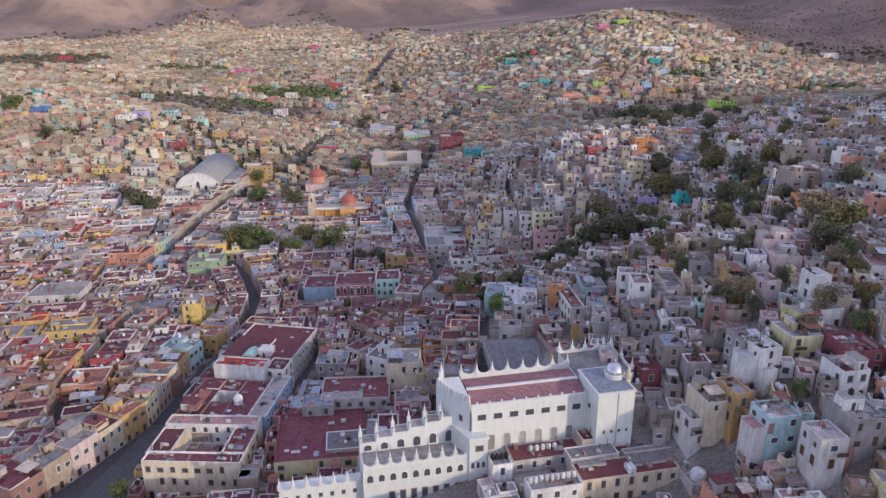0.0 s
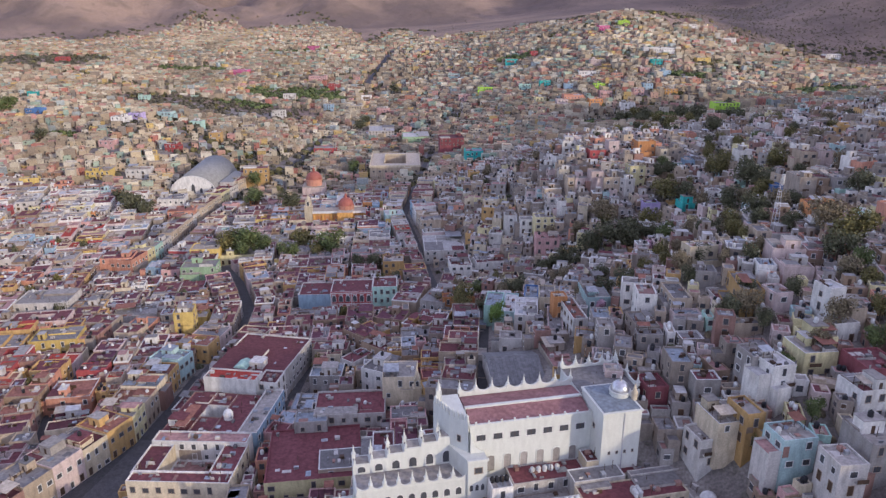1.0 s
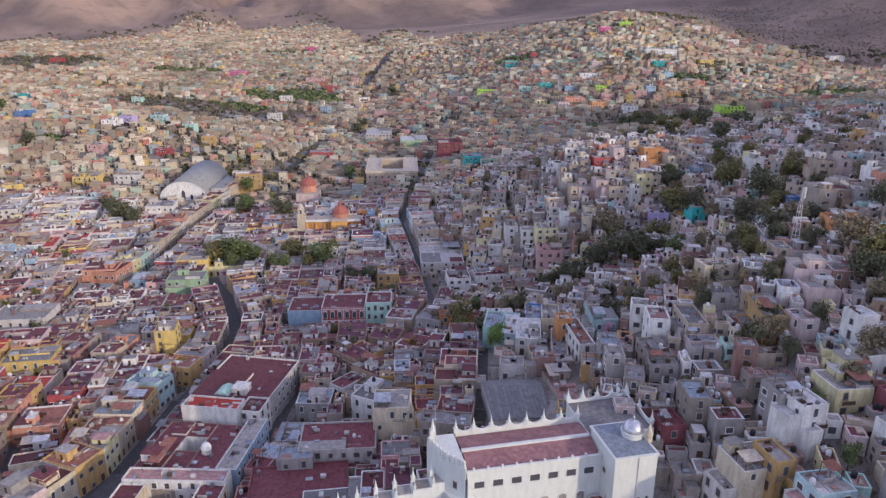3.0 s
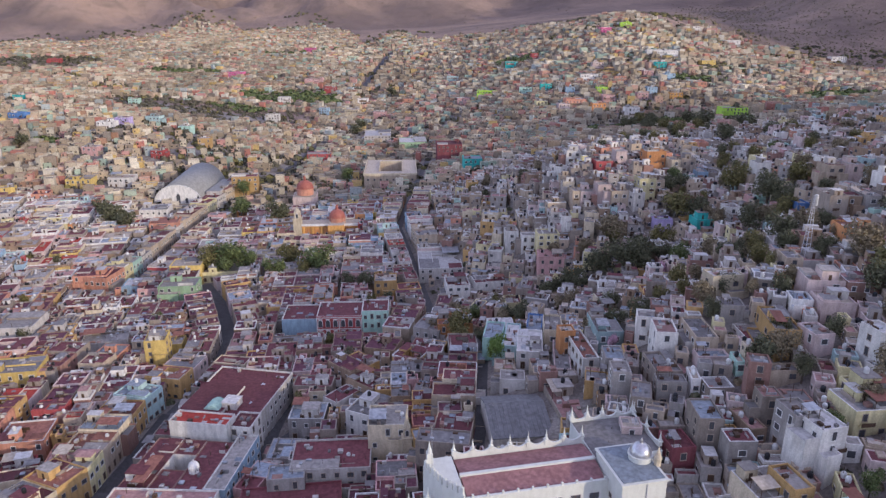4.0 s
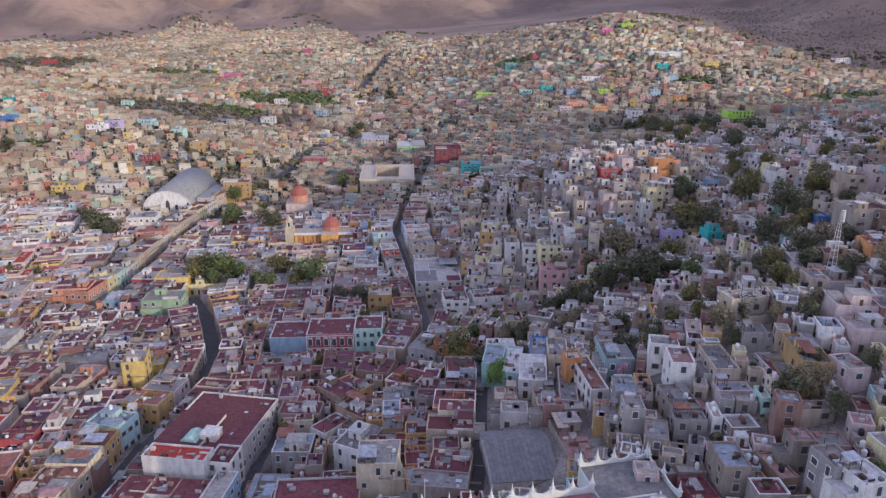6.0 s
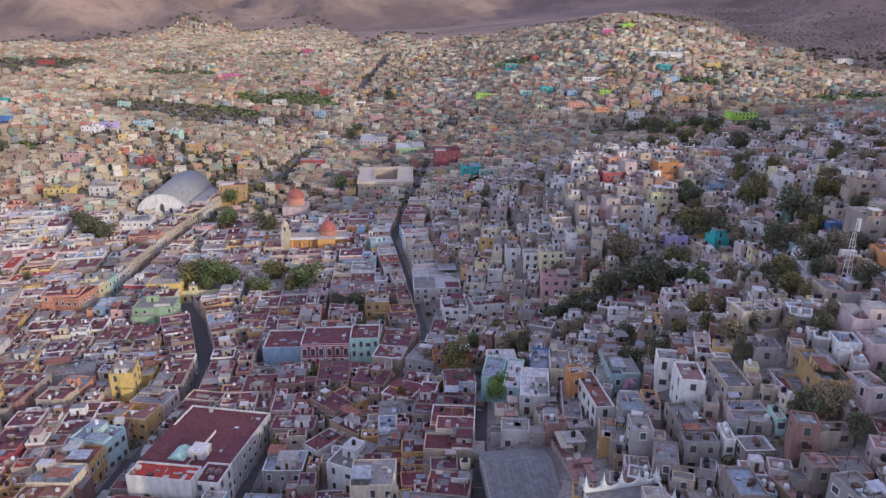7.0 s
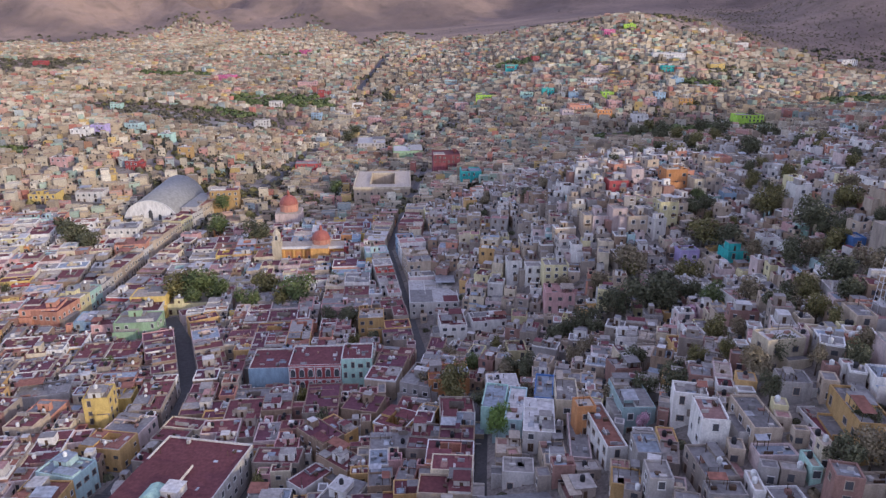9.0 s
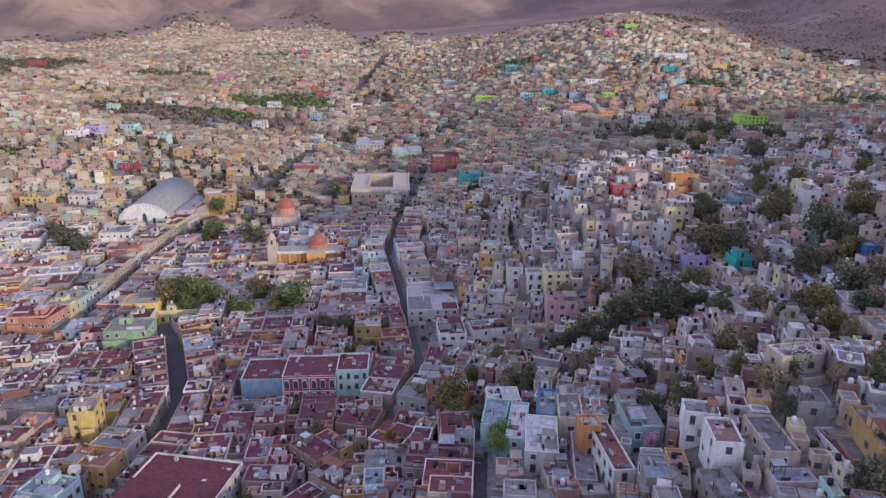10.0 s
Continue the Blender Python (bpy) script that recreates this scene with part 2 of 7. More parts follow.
# ---- builders ----
class Mesh:
    """Collects boxes and loops of one mesh."""

    def __init__(self):
        self.v, self.f, self.m = [], [], []

    def face(self, pts, mat=0):
        k = len(self.v)
        self.v.extend(pts)
        self.f.append(tuple(range(k, k + len(pts))))
        self.m.append(mat)

    def hexa(self, low, high, mat=0, top=None, bottom=False):
        """A solid from a loop of low corners and one of high corners, both counter-clockwise."""
        k, n = len(self.v), len(low)
        self.v.extend(low)
        self.v.extend(high)
        for i in range(n):
            j = (i + 1) % n
            self.f.append((k + i, k + j, k + n + j, k + n + i))
            self.m.append(mat)
        self.f.append(tuple(range(k + n, k + 2 * n)))
        self.m.append(mat if top is None else top)
        if bottom:
            self.f.append(tuple(reversed(range(k, k + n))))
            self.m.append(mat)
        return self

    def box(self, x0, x1, y0, y1, z0, z1, mat=0, top=None, bottom=False):
        ring = ((x0, y0), (x1, y0), (x1, y1), (x0, y1))
        return self.hexa([(x, y, z0) for x, y in ring], [(x, y, z1) for x, y in ring], mat, top, bottom)

    def turned(self, profile, cx, cy, n=12, mat=0):
        """A solid of revolution from (radius, z) pairs, from low to high."""
        k = len(self.v)
        for r, z in profile:
            for i in range(n):
                a = 2 * math.pi * i / n
                self.v.append((cx + r * math.cos(a), cy + r * math.sin(a), z))
        for p in range(len(profile) - 1):
            for i in range(n):
                j = (i + 1) % n
                self.f.append((k + p * n + i, k + p * n + j, k + (p + 1) * n + j, k + (p + 1) * n + i))
                self.m.append(mat)
        self.f.append(tuple(k + (len(profile) - 1) * n + i for i in range(n)))
        self.m.append(mat)
        return self

    def data(self, name, mats, smooth=False, weld=True):
        me = bpy.data.meshes.new(name)
        if weld:
            seen, to = {}, []
            for v in self.v:
                to.append(seen.setdefault((round(v[0], 4), round(v[1], 4), round(v[2], 4)), len(seen)))
            self.v, self.f = list(seen), [tuple(to[i] for i in f) for f in self.f]
        me.from_pydata(self.v, [], self.f)
        for m in mats:
            me.materials.append(m)
        me.polygons.foreach_set("material_index", self.m)
        if smooth:
            me.polygons.foreach_set("use_smooth", [True] * len(self.f))
        me.update()
        return me


def part(name, mesh, parent, m=None, label="", mats=None):
    """A mesh under a thing (or under a part), placed in its parent's frame."""
    ob = new(name, mesh.data(name, mats) if isinstance(mesh, Mesh) else mesh)
    ob.parent = parent
    if m is not None:
        ob.matrix_basis = m
    if label:
        ob["label"] = label
    return ob


def thing(name, mesh, m, label, category, group="", mats=None, kind=""):
    ob = new(name, mesh.data(name, mats) if isinstance(mesh, Mesh) else mesh)
    ob.matrix_basis = m
    return tagged(ob, label, category, group, kind)


def _window_data(name, arch=False, surround=TRIM):
    """A window one metre wide and high: surround, sill, dark pane set back inside the surround. It stands on the wall's face at y = 0, looking to -y."""
    b = Mesh()
    if arch:
        pts = [(-0.5, 0), (0.5, 0)] + [(0.5 * math.cos(a), 0.62 + 0.38 * math.sin(a)) for a in np.linspace(0, math.pi, 9)]
        out = [(x * 1.22, z * 1.08 - 0.02) for x, z in pts]
        n = len(pts)
        for i in range(n):
            j = (i + 1) % n
            b.face([(out[i][0], -0.1, out[i][1]), (out[j][0], -0.1, out[j][1]), (pts[j][0], -0.1, pts[j][1]), (pts[i][0], -0.1, pts[i][1])], 0)
            b.face([(pts[i][0], -0.1, pts[i][1]), (pts[j][0], -0.1, pts[j][1]), (pts[j][0], -0.02, pts[j][1]), (pts[i][0], -0.02, pts[i][1])], 0)
            b.face([(out[j][0], -0.1, out[j][1]), (out[i][0], -0.1, out[i][1]), (out[i][0], 0, out[i][1]), (out[j][0], 0, out[j][1])], 0)
        b.face([(x, -0.02, z) for x, z in pts], 1)
    else:
        b.box(-0.6, -0.5, -0.09, 0, -0.06, 1.08, 0, None, True)
        b.box(0.5, 0.6, -0.09, 0, -0.06, 1.08, 0, None, True)
        b.box(-0.5, 0.5, -0.09, 0, 1.0, 1.08, 0, None, True)
        b.box(-0.64, 0.64, -0.16, -0.0, -0.1, -0.02, 0, None, True)
        b.box(-0.02, 0.02, -0.05, -0.015, 0, 1.0, 2)
        b.face([(-0.5, -0.02, 0), (0.5, -0.02, 0), (0.5, -0.02, 1), (-0.5, -0.02, 1)], 1)
    return b.data(name, [surround, GLASS, WOOD])


WIN_WHITE = _window_data("window")
WIN_STONE = _window_data("window", False, STONE)
WIN_ARCH = _window_data("arched_window", True)
_b2 = Mesh()
_b2.box(-0.58, -0.5, -0.09, 0, 0, 1.05, 0, None, True).box(0.5, 0.58, -0.09, 0, 0, 1.05, 0, None, True).box(-0.5, 0.5, -0.09, 0, 1.0, 1.05, 0, None, True)
_b2.box(-0.5, -0.01, -0.04, 0, 0, 1.0, 1).box(0.01, 0.5, -0.04, 0, 0, 1.0, 1)
DOOR = _b2.data("door", [STONE, WOOD])
COUNT = {"window": 0, "house": 0}


def openings(ob, w, d, storeys, base, top, sides, rng, win, doors=True, gap=3.2, rate=0.85):
    """Rows of windows on the named sides of a house that is w by d, centred on its own z axis."""
    step = (top - base) / storeys
    for side in sides:
        length = w if side in "fb" else d
        n = max(1, int(length / gap))
        turn = {"f": 0, "r": 90, "b": 180, "l": 270}[side]
        out = d / 2 if side in "fb" else w / 2
        for s in range(storeys):
            for k in range(n):
                if rng.random() > rate:
                    continue
                u = (k + 0.5) / n * length - length / 2
                m = pose(0, 0, 0, 0, 0, turn) @ Matrix.Translation((u, -out, base + s * step + (0.9 if s or not doors else 0.05)))
                if s == 0 and doors and rng.random() < 0.5:
                    part("door", DOOR, ob, m @ Matrix.Diagonal((1.2, 1, min(2.2, step - 0.4), 1)))
                else:
                    wide, tall = rng.choice(((1.0, 1.3), (1.2, 1.6), (1.5, 1.3), (1.0, 1.9)))
                    part("window", win, ob, m @ Matrix.Diagonal((wide, 1, min(tall, step - 1.15), 1)))
                COUNT["window"] += 1


def tank(x, y, z, rng, pale=None):
    pale = rng.random() < 0.45 if pale is None else pale
    b = Mesh().turned([(0.45, 0), (0.55, 0.08), (0.56, 1.0), (0.45, 1.25), (0.2, 1.4), (0.2, 1.5)], 0, 0, 9)
    if "tank" not in TANKS:
        TANKS["tank"] = b.data("water_tank", [PLASTIC]), b.data("water_tank", [PALETANK])
    ob = thing("water_tank", TANKS["tank"][int(pale)], pose(x, y, z), ("pale grey" if pale else "black") + " round water tank standing on a flat roof", "water tank", "roof water tanks")
    return ob


TANKS = {}


def grow(ob, rng, w, d, h, wall, roof, drop, sides):
    """What owners add to a house over the years: a wing, a canopy, a balcony, a bare brick storey, an outside stair."""
    a, c = w / 2, d / 2
    if rng.random() < 0.55:
        side = rng.choice((-1, 1))
        ww, wd, wh = rng.uniform(1.6, 3.2), rng.uniform(0.45, 0.8) * d, h * rng.uniform(0.35, 0.8)
        y0 = rng.uniform(-c, c - wd)
        x0, x1 = (a, a + ww) if side > 0 else (-a - ww, -a)
        b = Mesh().box(x0, x1, y0, y0 + wd, -drop, wh, 0, 1)
        b.box(x0, x1, y0 - 0.02, y0 + 0.2, wh, wh + 0.5).box(x0, x1, y0 + wd - 0.2, y0 + wd, wh, wh + 0.5)
        part("wing", b, ob, mats=[WALL[rng.choice((wall, wall, "pale", "stone", "brick", "beige"))], ROOF[rng.choice((roof, "concrete", "ash", "pinkish"))]])
    if rng.random() < 0.4 and w > 4.5:
        rw, rd, z = rng.uniform(0.3, 0.55) * w, rng.uniform(0.3, 0.5) * d, h + rng.uniform(2.0, 2.4)
        x0, y0 = rng.choice((-a + 0.3, a - 0.3 - rw)), rng.choice((-c + 0.3, c - 0.3 - rd))
        b = Mesh().hexa([(x0, y0, z), (x0 + rw, y0, z), (x0 + rw, y0 + rd, z + 0.35), (x0, y0 + rd, z + 0.35)], [(x0, y0, z + 0.06), (x0 + rw, y0, z + 0.06), (x0 + rw, y0 + rd, z + 0.41), (x0, y0 + rd, z + 0.41)], 0, None, True)
        for px, py in ((x0 + 0.1, y0 + 0.1), (x0 + rw - 0.2, y0 + 0.1), (x0 + 0.1, y0 + rd - 0.2), (x0 + rw - 0.2, y0 + rd - 0.2)):
            b.box(px, px + 0.1, py, py + 0.1, h, z + 0.05, 1)
        part("canopy", b, ob, mats=[rng.choice((METAL, ROOF["terracotta"], ROOF["ash"], ROOF["sand"])), WOOD], label="sheet canopy on thin posts")
    if rng.random() < 0.3 and h > 5:
        bw, z = rng.uniform(1.6, 3.0), h * 0.5
        u = rng.uniform(-a + bw / 2, a - bw / 2) if w > bw + 0.3 else 0.0
        deck = part("balcony", Mesh().box(u - bw / 2, u + bw / 2, -c - 0.9, -c, z - 0.15, z, 0, None, True), ob, mats=[WALL[wall]])
        part("railing", Mesh().box(u - bw / 2, u + bw / 2, -c - 0.9, -c - 0.84, z, z + 0.9, 0, None, True), deck, mats=[WOOD])
    if rng.random() < 0.3:
        x0, x1 = sorted((rng.uniform(-a, a), rng.uniform(-a, a)))
        if x1 - x0 > 1.2:
            z0 = rng.uniform(0, 0.5) * h
            part("bare_wall", Mesh().box(x0, x1, -c - 0.035, -c + 0.05, z0 - (drop if z0 < 0.15 * h else 0), z0 + rng.uniform(0.2, 0.45) * h), ob, mats=[WALL[rng.choice(("brick", "stone", "grey", "brown"))]], label="patch of bare unpainted masonry")
    if rng.random() < 0.2:
        for px, py in ((-a + 0.2, -c + 0.2), (a - 0.2, -c + 0.2), (a - 0.2, c - 0.2), (-a + 0.2, c - 0.2))[:rng.choice((2, 3, 4))]:
            part("column_stub", Mesh().box(px - 0.13, px + 0.13, py - 0.13, py + 0.13, h, h + rng.uniform(0.7, 1.5)), ob, mats=[WALL["grey"]])


def roof_clutter(rng, a, c, h, count):
    """Small things left on a flat roof: (x0, x1, y0, y1, z0, z1, slot)."""
    out = []
    for _ in range(count):
        kind = rng.random()
        x, y = rng.uniform(-a + 0.6, a - 0.6), rng.uniform(-c + 0.6, c - 0.6)
        if kind < 0.35:                      # crates, stacked blocks, heaters
            s, t = rng.uniform(0.25, 0.7), rng.uniform(0.25, 0.7)
            out.append((x - s, x + s, y - t, y + t, h, h + rng.uniform(0.3, 0.9), rng.choice((0, 1, 2, 3, 4))))
        elif kind < 0.6:                     # leaning sheets and low dividing walls
            ln = rng.uniform(0.8, 2.4)
            dx, dy = (ln / 2, 0.06) if rng.random() < 0.5 else (0.06, ln / 2)
            out.append((max(-a + 0.1, x - dx), min(a - 0.1, x + dx), max(-c + 0.1, y - dy), min(c - 0.1, y + dy), h, h + rng.uniform(0.4, 1.0), rng.choice((0, 0, 1, 3))))
        elif kind < 0.85:                    # patches of other paint, mats and sheets lying flat
            s, t = rng.uniform(0.4, 1.3), rng.uniform(0.4, 1.3)
            out.append((max(-a + 0.1, x - s), min(a - 0.1, x + s), max(-c + 0.1, y - t), min(c - 0.1, y + t), h, h + 0.05, rng.choice((0, 1, 2, 4, 5))))
        else:                                # poles and vent pipes
            out.append((x - 0.05, x + 0.05, y - 0.05, y + 0.05, h, h + rng.uniform(1.2, 2.6), 3))
    return out


def house(x, y, w, d, h, yaw=0.0, wall="white", roof="concrete", storeys=0, sides="f", win=None, seed=1, extra=True, lip="", label="", base=None, rate=0.85, drop=6.0, gap=3.2, parapet=0.5, patio=False, rooms=0.7, name="house"):
    """A flat-roofed town house: walls with a raised parapet, roof sheet, windows, doors, a rooftop room."""
    rng = random.Random(seed * 7919 + int(x * 13) + int(y * 7))
    g = float(height(x, y)) if base is None else base
    t = 0.28
    m = pose(x, y, g, 0, 0, yaw)
    a, c = w / 2, d / 2
    b = Mesh()
    ring, inner = ((-a, -c), (a, -c), (a, c), (-a, c)), ((-a + t, -c + t), (a - t, -c + t), (a - t, c - t), (-a + t, c - t))
    top = h + parapet
    for i in range(4):
        j = (i + 1) % 4
        p, q, r, s = ring[i], ring[j], inner[j], inner[i]
        b.face([(*p, -drop), (*q, -drop), (*q, top), (*p, top)], 0)
        b.face([(*s, top), (*p, top), (*q, top), (*r, top)], 1)
        b.face([(*r, h - 0.3), (*s, h - 0.3), (*s, top), (*r, top)], 1)
    lipmat = WALL[lip] if lip else (TRIM if rng.random() < 0.1 else WALL[wall])
    storeys = storeys or max(1, round(h / 3.3))
    names = {"redox": "dark red", "wine": "wine-red", "rosewood": "rose-brown", "terracotta": "terracotta", "concrete": "grey concrete", "ash": "ash grey", "whitewash": "white", "pinkish": "pinkish", "brightred": "bright red", "sand": "sand-coloured", "bluegrey": "blue-grey"}
    text = label or "%s plastered %d-storey house with a flat %s roof" % (wall if wall != "uni" else "white", storeys, names[roof])
    ob = thing(name, b, m, text, "house", "town houses", [WALL[wall], lipmat])
    COUNT["house"] += 1
    if extra and patio and w > 9 and d > 9:
        pw, pd = rng.uniform(0.16, 0.26) * w, rng.uniform(0.16, 0.26) * d
        px, py = rng.uniform(-0.12, 0.12) * w, rng.uniform(-0.05, 0.2) * d
        low = max(0.5, h - 6.0)
        r = Mesh().box(-a + t, a - t, -c + t, py - pd, h - 0.3, h).box(-a + t, a - t, py + pd, c - t, h - 0.3, h)
        r.box(-a + t, px - pw, py - pd, py + pd, h - 0.3, h).box(px + pw, a - t, py - pd, py + pd, h - 0.3, h)
        part("roof", r, ob, mats=[ROOF[roof]])
        q = Mesh().box(px - pw - 0.25, px + pw + 0.25, py - pd - 0.25, py + pd + 0.25, low - 0.3, low, 1)
        for x0, x1, y0, y1 in ((px - pw - 0.2, px + pw + 0.2, py - pd - 0.2, py - pd), (px - pw - 0.2, px + pw + 0.2, py + pd, py + pd + 0.2), (px - pw - 0.2, px - pw, py - pd, py + pd), (px + pw, px + pw + 0.2, py - pd, py + pd)):
            q.box(x0, x1, y0, y1, low, h + 0.35)
        part("patio", q, ob, mats=[WALL[wall], ROOF["ash"]], label="sunken patio with a low rim")
    else:
        part("roof", Mesh().box(-a + t, a - t, -c + t, c - t, h - 0.3, h), ob, mats=[ROOF[roof]])
    openings(ob, w, d, storeys, 0, h, sides, rng, win or (WIN_WHITE if rng.random() < 0.6 else WIN_STONE), rate=rate, gap=gap)
    if extra and (base is None or h > 7.0) and rng.random() < (0.5 if base is None else 0.75):
        side = rng.choice((-1, 1))
        tw, td, th = rng.uniform(0.35, 0.7) * w, rng.uniform(1.6, 3.2), h * rng.uniform(0.4, 0.75)
        u = side * (a - tw / 2)
        part("terrace", Mesh().box(u - tw / 2, u + tw / 2, -c - td, -c, -drop, th, 0, 1).box(u - tw / 2, u + tw / 2, -c - td - 0.02, -c - td + 0.2, th, th + 0.7).box(u - side * tw / 2 - 0.1, u - side * tw / 2 + 0.1, -c - td + 0.2, -c, th, th + 0.7), ob, mats=[WALL[wall], ROOF[rng.choice((roof, "concrete", "ash"))]])
    if extra:
        grow(ob, rng, w, d, h, wall, roof, drop, sides)
    if y < 330 and w > 3.5 and d > 3.5:
        b = Mesh()
        for x0, x1, y0, y1, z0, z1, k in roof_clutter(rng, a - t, c - t, h, min(11, int(3 + w * d / 14))):
            b.box(x0, x1, y0, y1, z0, z1, k)
        part("roof_clutter", b, ob, mats=[WALL["pale"], METAL, WALL["brick"], WOOD, ROOF["ash"], ROOF["bluegrey"]], label="crates, sheets, low walls and pipes")["kind"] = "stuff"
    if extra and w > 6 and d > 6:
        for _ in range(rng.choice((1, 1, 2, 2))):
            rw, rd, rh = rng.uniform(0.25, 0.6) * w, rng.uniform(0.25, 0.6) * d, rng.uniform(0.25, 1.2)
            rx, ry = rng.choice((-1, 1)) * (a - t - rw / 2 - 0.05), rng.choice((-1, 1)) * (c - t - rd / 2 - 0.05)
            part("raised_roof", Mesh().box(rx - rw / 2, rx + rw / 2, ry - rd / 2, ry + rd / 2, h, h + rh, 0, 1), ob, mats=[WALL[rng.choice((wall, "white", "pale", "stone"))], ROOF[rng.choice((roof, roof, roof, "redox", "concrete", "ash"))]])
        for _ in range(rng.choice((1, 2, 2, 3))):
            rw, rd = rng.choice(((0.18, rng.uniform(1.5, d * 0.6)), (rng.uniform(1.5, w * 0.6), 0.18), (rng.uniform(0.7, 1.6), rng.uniform(0.7, 1.6))))
            rx, ry = rng.uniform(-a + rw / 2 + 0.4, a - rw / 2 - 0.4), rng.uniform(-c + rd / 2 + 0.4, c - rd / 2 - 0.4)
            part("roof_wall", Mesh().box(rx - rw / 2, rx + rw / 2, ry - rd / 2, ry + rd / 2, h, h + rng.uniform(0.4, 1.3)), ob, mats=[WALL[rng.choice((wall, "white", "stone", "brick", "grey"))]])
        if rng.random() < rooms:
            rw, rd, rh = rng.uniform(2.2, min(5.0, 0.65 * w)), rng.uniform(2.2, min(5.0, 0.65 * d)), rng.uniform(2.0, 2.9)
            rx, ry = rng.uniform(-a + t + rw / 2 + 0.1, a - t - rw / 2 - 0.1), rng.uniform(-c + t + rd / 2 + 0.1, c - t - rd / 2 - 0.1)
            room = Mesh().box(rx - rw / 2, rx + rw / 2, ry - rd / 2, ry + rd / 2, h, h + rh, 0, 1)
            room.box(rx - rw / 2 - 0.15, rx + rw / 2 + 0.15, ry - rd / 2 - 0.15, ry + rd / 2 + 0.15, h + rh, h + rh + 0.14, 1, 1, True)
            room.box(rx - 0.4, rx + 0.4, ry - rd / 2 - 0.02, ry - rd / 2 + 0.05, h, h + 1.8, 2)
            part("rooftop_room", room, ob, mats=[WALL[rng.choice((wall, wall, "white", "pale", "grey"))], ROOF[rng.choice((roof, "concrete", "whitewash"))], WOOD])
            if rng.random() < 0.35:
                p = m @ Vector((rx, ry, h + rh + 0.14))
                tank(p.x, p.y, p.z, rng)
        elif rng.random() < 0.6:
            p = m @ Vector((rng.uniform(-a + 1, a - 1), rng.uniform(-c + 1, c - 1), h))
            tank(p.x, p.y, p.z, rng)
    return ob


# ---- trees ----
def _crown_data(kind, seed, flat=0.8, spikes=1800):
    """A crown two metres wide and high, of many small leaf clumps on uneven lobes."""
    rng = random.Random(seed)
    lobes = []
    for _ in range(11):
        a, r = rng.uniform(0, 6.283), rng.uniform(0.1, 0.62)
        lobes.append((r * math.cos(a), r * math.sin(a), rng.uniform(-0.45, 0.55) * flat, rng.uniform(0.28, 0.48)))
    lobes.append((0, 0, 0.2, 0.55))
    b = Mesh()
    for _ in range(spikes):
        lx, ly, lz, lr = rng.choice(lobes)
        v = Vector((rng.gauss(0, 1), rng.gauss(0, 1), rng.gauss(0, 1))).normalized()
        p = Vector((lx, ly, lz)) + v * lr * rng.uniform(0.6, 1.08)
        s = rng.uniform(0.025, 0.068)
        n = (v + Vector((rng.gauss(0, 0.6), rng.gauss(0, 0.6), rng.gauss(0, 0.6)))).normalized()
        q = n.to_track_quat("Z", "Y")
        ring = [p + q @ Vector((s * rng.uniform(0.7, 1.3) * math.cos(k * 1.571), s * rng.uniform(0.7, 1.3) * math.sin(k * 1.571), rng.uniform(-0.02, 0.02))) for k in range(4)]
        b.face([tuple(c) for c in ring])
    return b.data("crown", [LEAF[kind]], False, False)


_limbs = Mesh()
_limbs.turned([(0.3, -1.0), (0.2, 0.3), (0.13, 1.6), (0.05, 3.4)], 0, 0, 7)
for _k in range(5):
    _a = _k * 1.257 + 0.3
    _lo, _hi = [], []
    for _i in range(5):
        _q = _i * 1.257
        _lo.append((0.09 * math.cos(_q), 0.09 * math.sin(_q), 1.3 + 0.12 * _k))
        _hi.append((1.3 * math.cos(_a) + 0.03 * math.cos(_q), 1.3 * math.sin(_a) + 0.03 * math.sin(_q), 2.9 + 0.15 * _k))
    _limbs.hexa(_lo, _hi)
TRUNK = _limbs.data("trunk", [BARK])
CROWNS = {}
TREE_WORDS = {"green": "green leafy", "olive": "olive-green", "dark": "dark green", "bright": "bright green", "mauve": "mauve flowering", "dry": "dry brownish"}


def tree(x, y, wide, tall, kind="green", seed=0):
    """wide: the crown's width, tall: the whole height, in metres."""
    key = kind, seed % 3
    if key not in CROWNS:
        CROWNS[key] = _crown_data(kind, seed % 3 + 11)
    g = float(height(x, y))
    ob = new("tree")
    ob.matrix_basis = pose(x, y, g, 0, 0, seed * 77)
    tagged(ob, "%s broad-leaved tree with an uneven crown" % TREE_WORDS[kind], "tree", "trees among the houses")
    part("trunk", TRUNK, ob, Matrix.Diagonal((wide / 5, wide / 5, tall / 4.4, 1)))
    part("crown", CROWNS[key], ob, Matrix.Translation((0, 0, tall * 0.62)) @ Matrix.Diagonal((wide / 1.75, wide / 1.75, tall * 0.46, 1)))
    return ob
